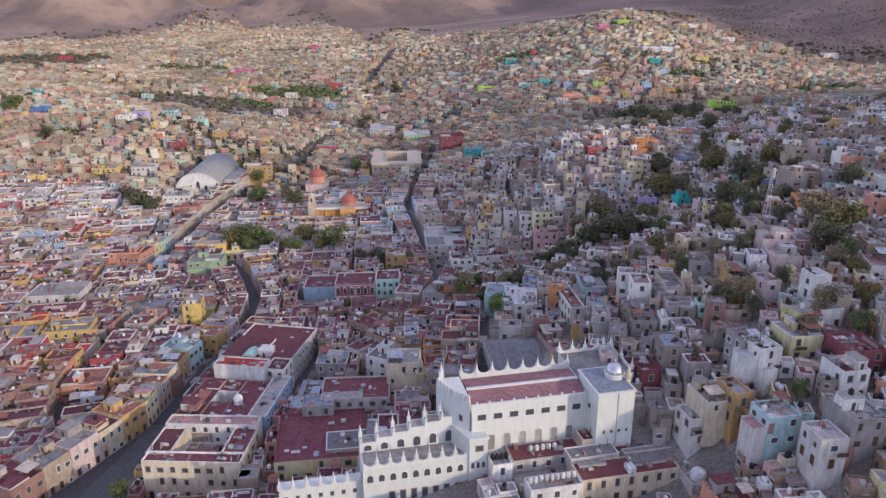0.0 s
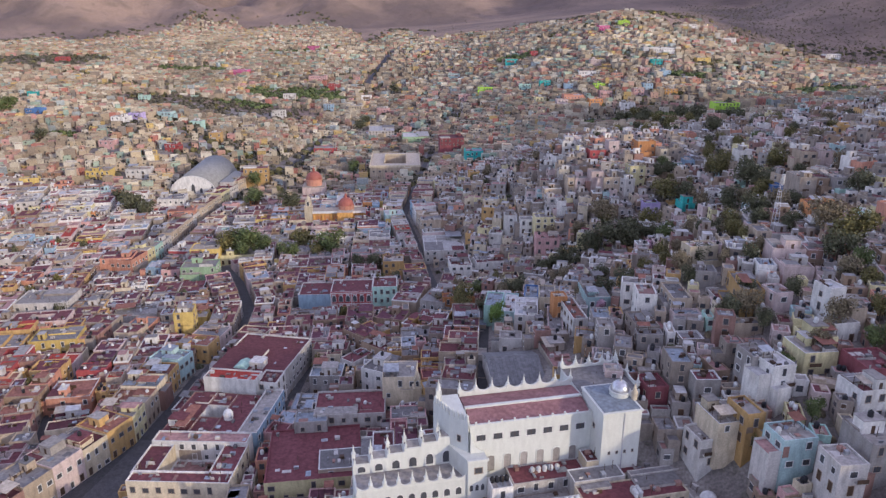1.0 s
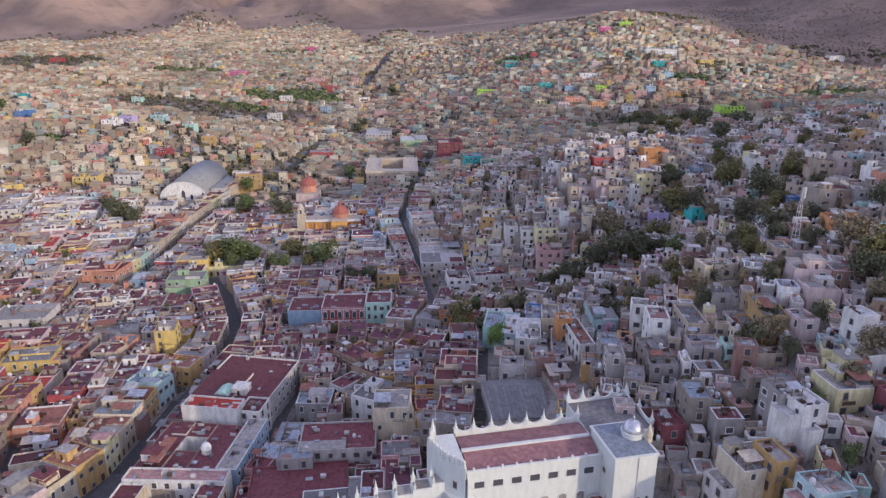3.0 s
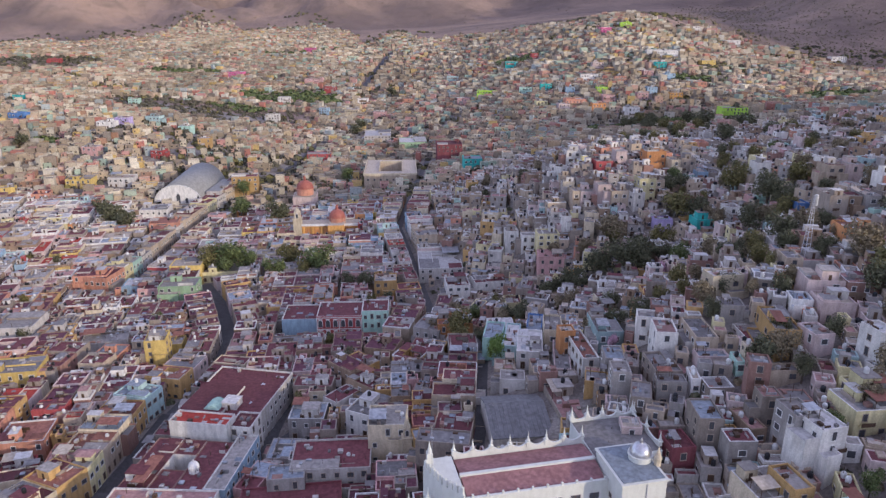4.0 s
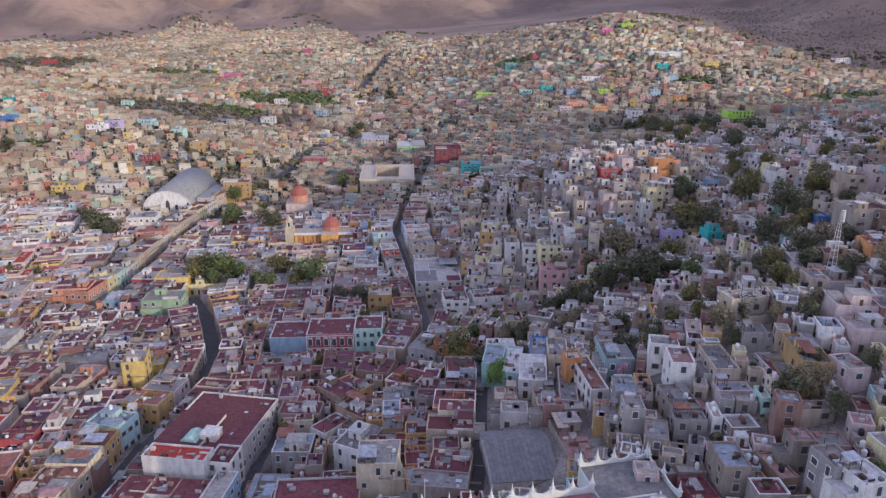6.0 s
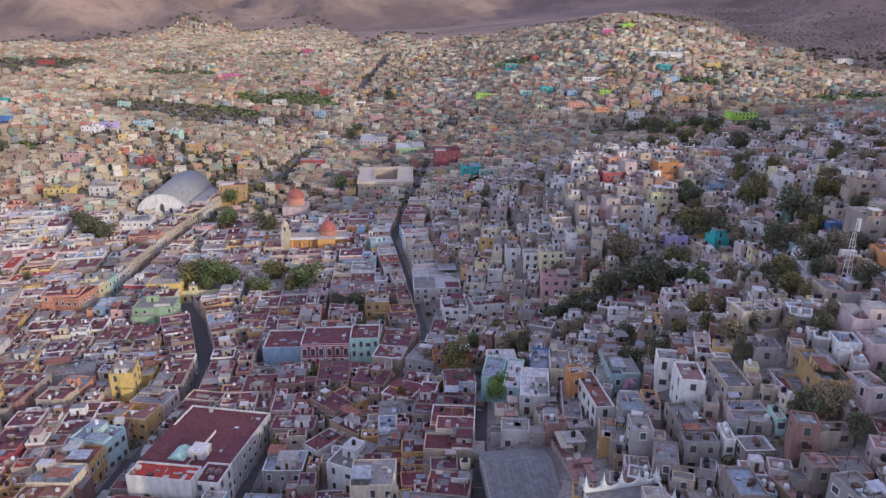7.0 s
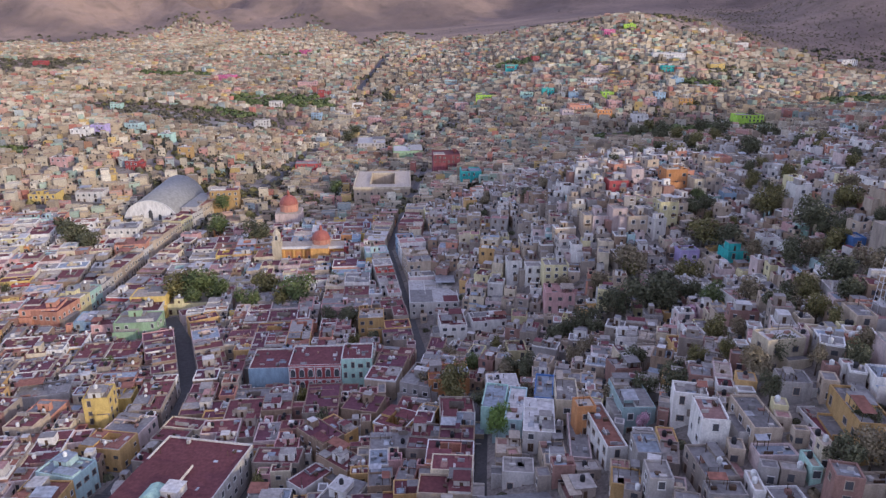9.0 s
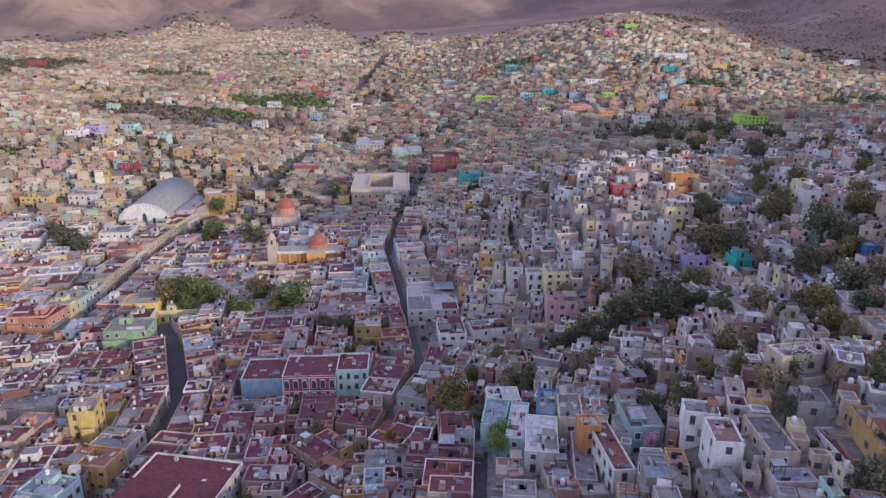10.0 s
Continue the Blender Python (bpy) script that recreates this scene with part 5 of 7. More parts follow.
house(71.8, 131.0, 7.6, 6.8, 5.8, 10, "aqua", "concrete", sides="fl", base=37.5)
house(90.7, 140.1, 6.5, 7.5, 6.2, 10, "white", "redox", sides="fl", base=43.1)
house(97.1, 147.9, 8.8, 10.0, 5.6, 4, "maroon", "redox", sides="f", base=45.3)
house(58.6, 141.6, 5.7, 6.8, 5.9, 14, "white", "concrete", sides="fl", base=30.2)
house(59.5, 121.3, 7.4, 8.0, 6.6, 12, "salmon", "redox", sides="f", base=23.0)
house(85.5, 125.9, 7.8, 9.0, 5.8, 6, "grey", "concrete", sides="f", base=40.7)
house(77.0, 121.1, 5.8, 6.8, 6.4, 6, "pale", "concrete", sides="fl", base=38.0)
house(0.8, 352.7, 20.7, 26.0, 5.0, 4, "pale", "whitewash", sides="f", base=6.4)
house(8.7, 318.4, 10.2, 11.2, 8.6, 6, "white", "redox", sides="fl", base=4.7)
house(-23.7, 329.1, 10.1, 10.0, 9.7, 4, "ochre", "sand", sides="f", base=1.4)
house(-103.5, 266.0, 7.5, 9.0, 12.4, 10, "yellow", "sand", sides="fr", base=-0.7)
house(-122.1, 339.4, 17.2, 12.0, 9.3, 6, "green", "concrete", sides="fr", base=-4.7)
house(-128.1, 362.7, 12.6, 10.0, 7.3, 6, "yellow", "sand", sides="f", base=-5.1)
house(-148.2, 347.3, 7.5, 12.0, 6.3, 8, "sky", "whitewash", sides="f", base=-5.1)
house(-138.3, 344.2, 9.3, 12.0, 6.5, 8, "pink", "redox", sides="f", base=-5.1)
house(57.6, 251.3, 6.2, 6.8, 4.9, 8.63972, "cream", "concrete", sides="f", base=28.7)
house(63.9, 250.6, 6.0, 8.1, 5.5, 4.48064, "stone", "sand", sides="f", base=28.7)
house(54.1, 241.7, 7.4, 7.0, 5.5, 8, "brick", "redox", sides="f", base=29.1)
house(29.6, 283.2, 6.4, 8.0, 6.2, 2, "lemon", "redox", sides="f", base=13.2)
house(77.6, 255.9, 4.2, 8.0, 5.7, 6, "white", "redox", sides="f", base=32.7)
house(6.6, 267.4, 12.7, 10.0, 6.9, 4, "orange", "terracotta", sides="f", base=11.3)
house(-1.3, 269.1, 10.2, 14.0, 7.5, -20, "grey", "ash", sides="f", base=8.7)
house(34.3, 316.4, 6.0, 7.3, 4.0, -6.09573, "lemon", "pinkish", sides="f", base=12.9)
house(40.1, 313.6, 6.4, 6.6, 3.9, -4.29356, "stone", "sand", sides="f", base=12.9)
house(22.4, 319.5, 13.7, 9.0, 5.4, 10, "white", "redox", sides="f", base=8.7)
house(79.1, 323.5, 9.1, 8.0, 5.1, 2, "rose", "concrete", sides="f", base=35.8)
house(72.9, 321.2, 6.3, 10.2, 5.7, 4.06486, "stone", "concrete", sides="f", base=33.7)
house(78.7, 322.1, 5.3, 10.5, 7.3, -1.16103, "brown", "concrete", sides="f", base=33.7)
house(84.6, 322.7, 6.7, 11.8, 5.6, 2.00009, "grey", "sand", sides="f", base=33.7)
house(34.4, 343.5, 6.1, 7.0, 10.4, 2, "white", "concrete", sides="f", base=19.2)
house(41.8, 338.8, 6.7, 6.0, 6.7, 2, "white", "concrete", sides="f", base=22.1)
house(49.4, 331.4, 9.7, 8.0, 8.6, 2, "lemon", "concrete", sides="f", base=23.7)
house(107.1, 257.6, 4.0, 7.0, 4.0, 0, "white", "whitewash", sides="f", base=45.0)
house(96.4, 272.8, 5.0, 10.8, 3.0, 8.57573, "white", "pinkish", sides="f", base=39.1)
house(101.5, 273.4, 5.4, 11.2, 3.1, 12.8443, "pale", "ash", sides="f", base=39.1)
house(107.4, 273.6, 6.3, 10.9, 3.0, 10.5472, "cream", "sand", sides="f", base=39.1)
house(-111.0, 371.0, 20.3, 14.2, 4.7, 8, "lemon", "sand", sides="f", base=-4.2)
house(-126.5, 355.9, 14.2, 12.0, 7.8, 8, "white", "redox", sides="f", base=-5.1)
house(-146.7, 249.7, 17.0, 12.0, 6.4, 10, "yellow", "ash", sides="fr", base=1.8)
house(-121.1, 210.6, 13.3, 12.0, 6.5, 10, "salmon", "terracotta", sides="fr", base=0.6)
house(-106.3, 203.3, 8.0, 9.0, 4.8, 10, "salmon", "pinkish", sides="fr", base=0.3)
house(-127.8, 366.9, 15.5, 12.0, 9.9, 6, "yellow", "sand", sides="f", base=-5.1)
house(-171.3, 288.1, 22.3, 15.6, 7.3, 6, "pale", "concrete", sides="f", base=0.5)
house(-104.9, 278.3, 12.2, 8.0, 5.2, 8, "yellow", "sand", sides="f", base=-1.4)
house(-130.8, 281.7, 17.0, 10.0, 4.7, 16, "pale", "concrete", sides="f", base=-1.2)
house(-170.2, 354.3, 15.9, 12.0, 8.6, 8, "salmon", "redox", sides="fr", base=-4.5)
house(-165.5, 437.2, 16.4, 14.0, 10.1, 10, "salmon", "terracotta", sides="f", base=-3.3)
house(-182.9, 466.7, 17.4, 14.0, 7.5, 8, "white", "whitewash", sides="f", base=-0.6)
house(59.4, 937.0, 24.8, 17.4, 7.7, -8, "lime", "concrete", sides="f", base=28.0)
house(103.9, 1090.6, 18.1, 12.7, 8.8, -5, "turquoise", "sand", sides="f", base=52.8)
house(126.6, 889.1, 13.4, 10.0, 6.7, -2, "turquoise", "ash", sides="f", base=41.1)
house(141.3, 776.2, 21.0, 14.7, 7.7, 1, "salmon", "whitewash", sides="f", base=34.8)
house(158.5, 740.9, 13.4, 10.0, 6.9, 4, "orange", "concrete", sides="f", base=35.2)
house(266.4, 1216.9, 18.2, 12.7, 7.7, 7, "magenta", "sand", sides="f", base=100.1)
house(306.2, 1245.2, 18.6, 13.0, 7.9, -7, "lime", "ash", sides="f", base=107.6)
house(297.5, 1011.8, 41.3, 28.9, 8.0, -4, "white", "whitewash", sides="f", base=73.5)
house(274.9, 932.0, 14.0, 10.0, 6.9, -1, "turquoise", "concrete", sides="f", base=63.9)
house(229.1, 804.5, 10.9, 10.0, 6.1, 2, "sky", "sand", sides="f", base=45.8)
house(267.1, 868.0, 11.7, 10.0, 6.5, 5, "sky", "ash", sides="f", base=54.8)
house(140.2, 1117.4, 10.1, 10.0, 7.3, 8, "red", "whitewash", sides="f", base=64.8)
house(180.3, 901.7, 20.3, 14.2, 6.7, -6, "white", "concrete", sides="f", base=51.4)
house(181.9, 702.2, 13.8, 10.0, 7.1, -3, "white", "sand", sides="f", base=35.6)
house(179.8, 824.0, 12.4, 10.0, 6.3, 0, "lime", "ash", sides="f", base=43.8)
house(289.5, 825.8, 11.2, 10.0, 6.2, 3, "salmon", "whitewash", sides="f", base=49.3)
house(343.9, 962.1, 18.7, 13.1, 6.4, 6, "yellow", "concrete", sides="f", base=64.6)
house(475.0, 1217.6, 23.7, 16.6, 7.8, -8, "white", "sand", sides="f", base=80.5)
house(436.2, 1283.1, 11.5, 10.0, 6.3, -5, "white", "ash", sides="f", base=102.8)
house(673.2, 1256.8, 24.7, 17.3, 9.0, -2, "white", "whitewash", sides="f", base=51.6)
house(212.5, 780.2, 11.7, 10.0, 6.0, 1, "pink", "concrete", sides="f", base=42.5)
house(176.7, 778.1, 12.9, 10.0, 6.6, 4, "pink", "sand", sides="f", base=39.5)
house(127.8, 765.5, 11.6, 10.0, 6.5, 7, "rose", "ash", sides="f", base=32.3)
house(246.5, 774.2, 12.8, 10.0, 5.9, -7, "peach", "whitewash", sides="f", base=43.2)
house(148.6, 848.7, 10.2, 10.0, 5.8, -4, "sky", "concrete", sides="f", base=41.6)
house(210.7, 871.7, 13.1, 10.0, 5.9, -1, "salmon", "sand", sides="f", base=52.2)
house(247.9, 889.8, 12.0, 10.0, 6.0, 2, "pink", "ash", sides="f", base=57.2)
house(203.1, 964.4, 14.5, 10.0, 6.4, 5, "rose", "whitewash", sides="f", base=62.0)
house(109.5, 800.7, 12.1, 10.0, 6.2, 8, "lemon", "concrete", sides="f", base=31.2)
house(103.2, 896.9, 14.9, 10.0, 6.1, -6, "mint", "sand", sides="f", base=36.6)
house(-347.6, 1242.6, 28.3, 19.8, 9.0, -3, "magenta", "ash", sides="f", base=26.1)
house(-289.0, 1629.9, 24.7, 17.3, 9.1, 0, "magenta", "whitewash", sides="f", base=49.3)
house(-206.1, 1192.7, 29.0, 20.3, 8.7, 3, "pink", "concrete", sides="f", base=19.8)
house(-168.4, 1117.6, 18.8, 13.1, 8.3, 6, "red", "sand", sides="f", base=13.7)
house(-272.3, 702.0, 13.8, 10.0, 6.5, -8, "aqua", "ash", sides="f", base=27.3)
house(-289.4, 673.7, 12.2, 10.0, 6.8, -5, "lilac", "whitewash", sides="f", base=29.6)
house(-272.4, 574.4, 12.1, 10.0, 6.4, -2, "pink", "concrete", sides="f", base=21.1)
house(-154.0, 964.5, 13.3, 10.0, 8.8, 1, "sky", "sand", sides="f", base=0.8)
house(-205.8, 894.2, 16.4, 10.0, 8.9, 4, "white", "ash", sides="f", base=1.4)
house(-205.0, 638.2, 10.7, 10.0, 7.6, 7, "ochre", "whitewash", sides="f", base=16.1)
house(-390.4, 683.7, 15.4, 10.0, 6.8, -7, "blue", "concrete", sides="f", base=32.5)
house(-460.9, 810.0, 12.2, 10.0, 6.8, -4, "turquoise", "sand", sides="f", base=35.4)
house(-714.4, 1362.7, 20.7, 14.5, 7.8, -1, "red", "ash", sides="f", base=41.8)
house(-297.3, 657.7, 15.9, 10.0, 5.7, 2, "white", "whitewash", sides="f", base=29.4)
house(-248.9, 506.2, 16.9, 11.8, 6.2, 5, "yellow", "concrete", sides="f", base=11.2)
house(-225.7, 519.0, 17.3, 12.1, 6.3, 8, "white", "sand", sides="f", base=9.4)
house(-223.8, 583.5, 9.7, 10.0, 6.1, -6, "red", "ash", sides="f", base=16.9)
house(-235.1, 679.6, 11.3, 10.0, 5.9, -3, "mint", "whitewash", sides="f", base=22.1)
house(-201.1, 736.1, 13.5, 10.0, 6.9, 0, "cream", "concrete", sides="f", base=7.4)
house(-363.6, 872.3, 11.9, 10.0, 6.0, 3, "mint", "sand", sides="f", base=25.3)
house(-220.5, 1029.7, 17.3, 12.1, 7.8, 6, "white", "ash", sides="f", base=8.6)
house(-116.5, 963.5, 17.7, 12.4, 8.1, -8, "cream", "whitewash", sides="f", base=-0.0)
house(-78.0, 939.0, 15.9, 10.0, 7.9, -5, "pink", "concrete", sides="f", base=-0.4)
house(-110.3, 1035.5, 14.3, 10.0, 7.0, -2, "white", "sand", sides="f", base=6.8)
house(-46.0, 1012.8, 13.9, 10.0, 6.9, 1, "salmon", "ash", sides="f", base=9.5)
house(-33.8, 1110.5, 15.2, 10.0, 7.4, 4, "cream", "whitewash", sides="f", base=23.2)
house(28.4, 924.6, 15.5, 10.0, 7.7, 7, "pink", "concrete", sides="f", base=19.2)
house(17.9, 1103.0, 16.8, 11.7, 7.3, -7, "aqua", "sand", sides="f", base=32.3)
house(-12.0, 191.8, 10.3, 10.0, 10.4, 2, "cream", "concrete", sides="f", base=14.0)
house(-37.2, 211.4, 10.4, 9.0, 6.7, 0, "grey", "bluegrey", sides="f", base=7.0)
house(-19.1, 209.0, 8.4, 12.0, 7.0, -25, "white", "ash", sides="f", base=10.6)
# the stepped houses above the lane
house(27.9, 217.4, 7.4, 15.0, 5.0, -7, "pale", "whitewash", sides="fl", base=28.7)
house(36.2, 210.5, 4.6, 18.0, 5.5, -7, "rose", "ash", sides="fl", base=27.2)
house(40.8, 206.6, 4.5, 17.8, 6.0, 6, "white", "terracotta", sides="fl", base=32.0)
house(49.7, 218.1, 7.6, 13.7, 7.0, 1, "aqua", "ash", sides="fl", base=32.2)
house(36.1, 227.8, 5.6, 11.5, 8.0, -6, "cream", "concrete", sides="fl", base=26.7)
house(31.5, 233.8, 4.8, 12.5, 6.0, -10, "blue", "bluegrey", sides="fl", base=26.2)
house(18.6, 233.1, 6.0, 12.6, 6.0, -10, "mint", "bluegrey", sides="fl", base=23.7)
house(23.6, 227.7, 4.5, 16.5, 5.5, -11, "aqua", "whitewash", sides="fl", base=25.2)
house(59.2, 207.3, 7.1, 5.3, 6.5, -12, "white", "concrete", sides="fl", base=40.2)
house(59.6, 196.4, 5.4, 8.9, 6.0, -6, "white", "pinkish", sides="fl", base=42.2)
house(81.4, 215.9, 9.4, 5.9, 7.5, 10, "cream", "whitewash", sides="fl", base=48.2)
house(78.2, 201.7, 6.0, 5.9, 6.5, -8, "grey", "ash", sides="fl", base=46.2)
house(85.0, 188.9, 6.3, 14.3, 8.0, -8, "ochre", "ash", sides="fl", base=45.7)
house(68.3, 195.4, 5.6, 12.7, 6.0, -1, "beige", "ash", sides="fl", base=42.2)
house(68.1, 185.6, 7.7, 4.1, 4.6, 0, "rose", "bluegrey", sides="fl", base=41.2)
house(79.9, 189.1, 4.9, 15.6, 5.0, 1, "white", "redox", sides="fl", base=43.4)
house(78.9, 172.9, 7.6, 3.8, 5.0, 1, "beige", "sand", sides="fl", base=43.7)
house(56.1, 185.2, 6.4, 10.4, 5.0, 3, "stone", "ash", sides="fl", base=38.7)
house(55.6, 176.9, 6.8, 3.9, 5.5, -3, "grey", "ash", sides="fl", base=38.2)
house(65.8, 174.9, 6.0, 5.2, 5.5, 2, "stone", "ash", sides="fl", base=38.2)
house(21.3, 201.1, 6.8, 5.5, 4.0, -5, "pale", "concrete", sides="fl", base=27.2)
house(37.6, 213.6, 4.4, 4.5, 7.4, 6, "orange", "sand", sides="f", base=32.0, extra=False, label="small orange room above a terracotta roof")
# ---- trees ----
tree(150.4, 590.8, 13.6, 14.9, "dark", 0)
tree(169.0, 626.2, 13.5, 14.8, "olive", 1)
tree(169.9, 596.2, 14.6, 15.7, "dark", 2)
tree(166.2, 551.3, 12.6, 14.1, "olive", 3)
tree(153.0, 487.5, 11.1, 12.9, "dark", 4)
tree(202.9, 606.3, 13.0, 14.4, "dark", 5)
tree(184.3, 528.5, 10.5, 12.4, "olive", 6)
tree(170.7, 473.8, 10.1, 12.0, "dark", 7)
tree(171.7, 446.8, 8.8, 11.0, "dark", 8)
tree(127.3, 438.3, 10.0, 12.0, "olive", 9)
tree(131.1, 475.1, 10.1, 12.1, "dark", 10)
tree(269.0, 673.1, 10.3, 12.3, "dark", 11)
tree(140.7, 434.1, 8.5, 10.8, "dark", 12)
tree(116.1, 472.6, 8.6, 10.9, "olive", 13)
tree(207.9, 495.8, 9.0, 11.2, "dark", 14)
tree(-117.3, 373.3, 17.1, 17.6, "olive", 15)
tree(-107.9, 373.8, 19.1, 19.3, "green", 16)
tree(-99.1, 371.8, 12.8, 14.3, "green", 17)
tree(-109.2, 366.4, 11.1, 12.9, "green", 18)
tree(-76.5, 370.3, 15.3, 16.3, "olive", 19)
tree(-59.2, 358.0, 17.2, 17.8, "green", 20)
tree(-80.4, 356.1, 12.2, 13.8, "green", 21)
tree(-65.7, 356.4, 12.2, 13.8, "olive", 22)
tree(111.4, 318.0, 12.3, 13.8, "dark", 23)
tree(117.8, 282.9, 12.4, 13.9, "dark", 24)
tree(123.2, 280.9, 8.7, 11.0, "dry", 25)
tree(114.8, 253.5, 10.7, 12.6, "dark", 26)
tree(97.6, 266.4, 9.9, 12.0, "dry", 27)
tree(92.7, 240.1, 10.1, 12.1, "dark", 28)
tree(104.4, 249.7, 7.5, 10.0, "dry", 29)
tree(78.5, 287.3, 11.1, 12.9, "dark", 30)
tree(65.1, 295.7, 9.6, 11.7, "dry", 31)
tree(43.3, 288.1, 8.3, 10.6, "dark", 32)
tree(81.3, 213.6, 6.2, 8.9, "dark", 33)
tree(109.1, 236.2, 8.3, 10.7, "dark", 34)
tree(92.0, 203.3, 5.7, 8.6, "dark", 35)
tree(85.7, 206.7, 4.7, 7.8, "dry", 36)
tree(82.0, 237.1, 6.3, 9.0, "dry", 37)
tree(45.0, 263.4, 6.7, 9.4, "dry", 38)
tree(122.8, 252.9, 9.1, 11.3, "dry", 39)
tree(128.2, 278.4, 10.3, 12.2, "olive", 40)
tree(105.0, 326.0, 17.0, 13.5, "olive", 41)
tree(130.5, 331.6, 12.3, 13.9, "olive", 42)
tree(145.2, 305.6, 12.1, 13.7, "olive", 43)
tree(131.8, 301.4, 15.0, 16.0, "dark", 44)
tree(134.8, 288.9, 9.6, 11.7, "dark", 45)
tree(73.0, 312.7, 14.5, 15.6, "dry", 46)
tree(91.1, 301.6, 11.5, 13.2, "olive", 47)
tree(104.2, 248.0, 8.9, 11.1, "olive", 48)
tree(122.1, 203.1, 14.7, 15.8, "olive", 49)
tree(120.2, 216.2, 12.8, 14.3, "dry", 50)
tree(113.6, 196.1, 10.1, 12.1, "dark", 51)
tree(117.1, 190.2, 7.4, 9.9, "green", 52)
tree(78.1, 242.0, 7.5, 10.0, "olive", 53)
tree(73.1, 288.2, 17.3, 17.8, "dark", 54)
tree(81.0, 296.1, 12.6, 14.1, "dark", 55)
tree(64.2, 292.3, 12.5, 14.0, "dark", 56)
tree(8.2, 258.0, 11.8, 13.4, "olive", 57)
tree(19.8, 225.8, 6.8, 9.4, "bright", 58)
tree(-99.3, 447.2, 16.9, 17.5, "dark", 59)
tree(-126.9, 463.9, 17.1, 17.7, "green", 60)
tree(-199.1, 438.8, 18.5, 18.8, "dark", 61)
tree(-188.5, 434.8, 13.2, 14.6, "dark", 62)
tree(-212.5, 456.2, 11.5, 13.2, "dark", 63)
tree(-71.3, 560.6, 13.0, 14.4, "green", 64)
tree(-140.1, 517.1, 12.0, 13.6, "green", 65)
tree(-162.2, 281.0, 6.0, 8.8, "dark", 66)
tree(-32.9, 333.6, 11.0, 12.8, "dark", 67)
tree(-41.9, 337.2, 8.2, 10.5, "dark", 68)
tree(76.3, 177.5, 7.2, 9.8, "dark", 69)
tree(67.3, 141.0, 4.7, 7.8, "olive", 70)
tree(79.8, 137.8, 4.3, 7.5, "green", 71)
tree(67.1, 137.1, 4.3, 7.5, "olive", 72)
tree(-409.6, 673.6, 21.7, 21.3, "green", 73)
tree(-84.0, 151.2, 5.9, 8.7, "green", 74)
tree(54.1, 290.7, 10.0, 12.0, "dark", 75)
tree(62.6, 312.0, 8.0, 10.4, "dry", 76)
tree(162.3, 424.8, 12.4, 13.9, "dark", 77)
tree(153.7, 478.9, 13.2, 14.6, "olive", 78)
tree(154.0, 550.0, 13.4, 14.7, "dark", 79)
tree(199.9, 561.6, 15.4, 16.3, "dark", 80)
tree(199.9, 489.0, 13.4, 14.7, "dark", 81)
tree(188.8, 427.4, 10.4, 12.3, "dark", 82)
tree(-92.9, 857.7, 15.3, 16.2, "dark", 83)
tree(-326.7, 574.1, 12.2, 13.7, "dark", 84)
tree(217.2, 554.1, 10.7, 12.6, "dark", 85)
tree(-30.7, 250.8, 6.5, 9.2, "dark", 86)
tree(15.4, 241.6, 6.1, 8.8, "dark", 87)
tree(8.7, 245.4, 7.7, 10.2, "olive", 88)
tree(18.3, 220.6, 5.9, 8.7, "bright", 89)
tree(29.4, 257.8, 5.6, 8.5, "dark", 90)
tree(48.6, 291.7, 8.4, 10.1, "dark", 91)
tree(56.2, 283.9, 7.0, 9.3, "dark", 92)
tree(68.5, 228.5, 5.5, 8.4, "olive", 93)
tree(74.0, 224.4, 5.9, 8.7, "olive", 94)
tree(91.1, 278.1, 10.0, 12.0, "green", 95)
tree(87.6, 290.3, 9.3, 11.4, "dark", 96)
tree(82.4, 272.6, 6.2, 9.0, "mauve", 97)
tree(98.3, 231.8, 6.8, 9.5, "olive", 98)
tree(97.8, 222.8, 5.2, 8.1, "olive", 99)
tree(49.9, 207.9, 3.2, 6.6, "mauve", 100)
tree(73.7, 200.9, 5.0, 8.0, "dark", 101)
tree(73.3, 311.0, 8.1, 10.5, "olive", 102)
tree(73.1, 301.7, 6.6, 9.0, "dark", 103)
tree(49.8, 270.3, 6.6, 8.9, "dry", 104)
tree(39.6, 281.8, 5.5, 8.4, "dark", 105)
tree(-22.0, 316.8, 6.4, 9.1, "dark", 106)
tree(97.2, 209.6, 4.7, 7.8, "dry", 107)
tree(114.6, 302.3, 9.6, 11.7, "dry", 108)
tree(51.3, 321.3, 6.4, 9.1, "dry", 109)
tree(-95.8, 820.7, 16.0, 16.8, "dark", 110)
tree(147.4, 247.3, 10.3, 12.2, "dark", 111)
tree(138.7, 261.7, 8.7, 11.0, "dark", 112)
tree(112.1, 223.5, 5.7, 8.6, "dark", 113)
tree(-70.5, 1053.5, 16.8, 17.4, "dark", 114)
_rng = random.Random(8)
for _k in range(14):
    _w = _rng.uniform(5.0, 8.5)
    tree(_rng.uniform(98, 132), _rng.uniform(226, 262), _w, _w * 0.7 + 3.0, _rng.choice(("dark", "dark", "dark", "dry")), 200 + _k)
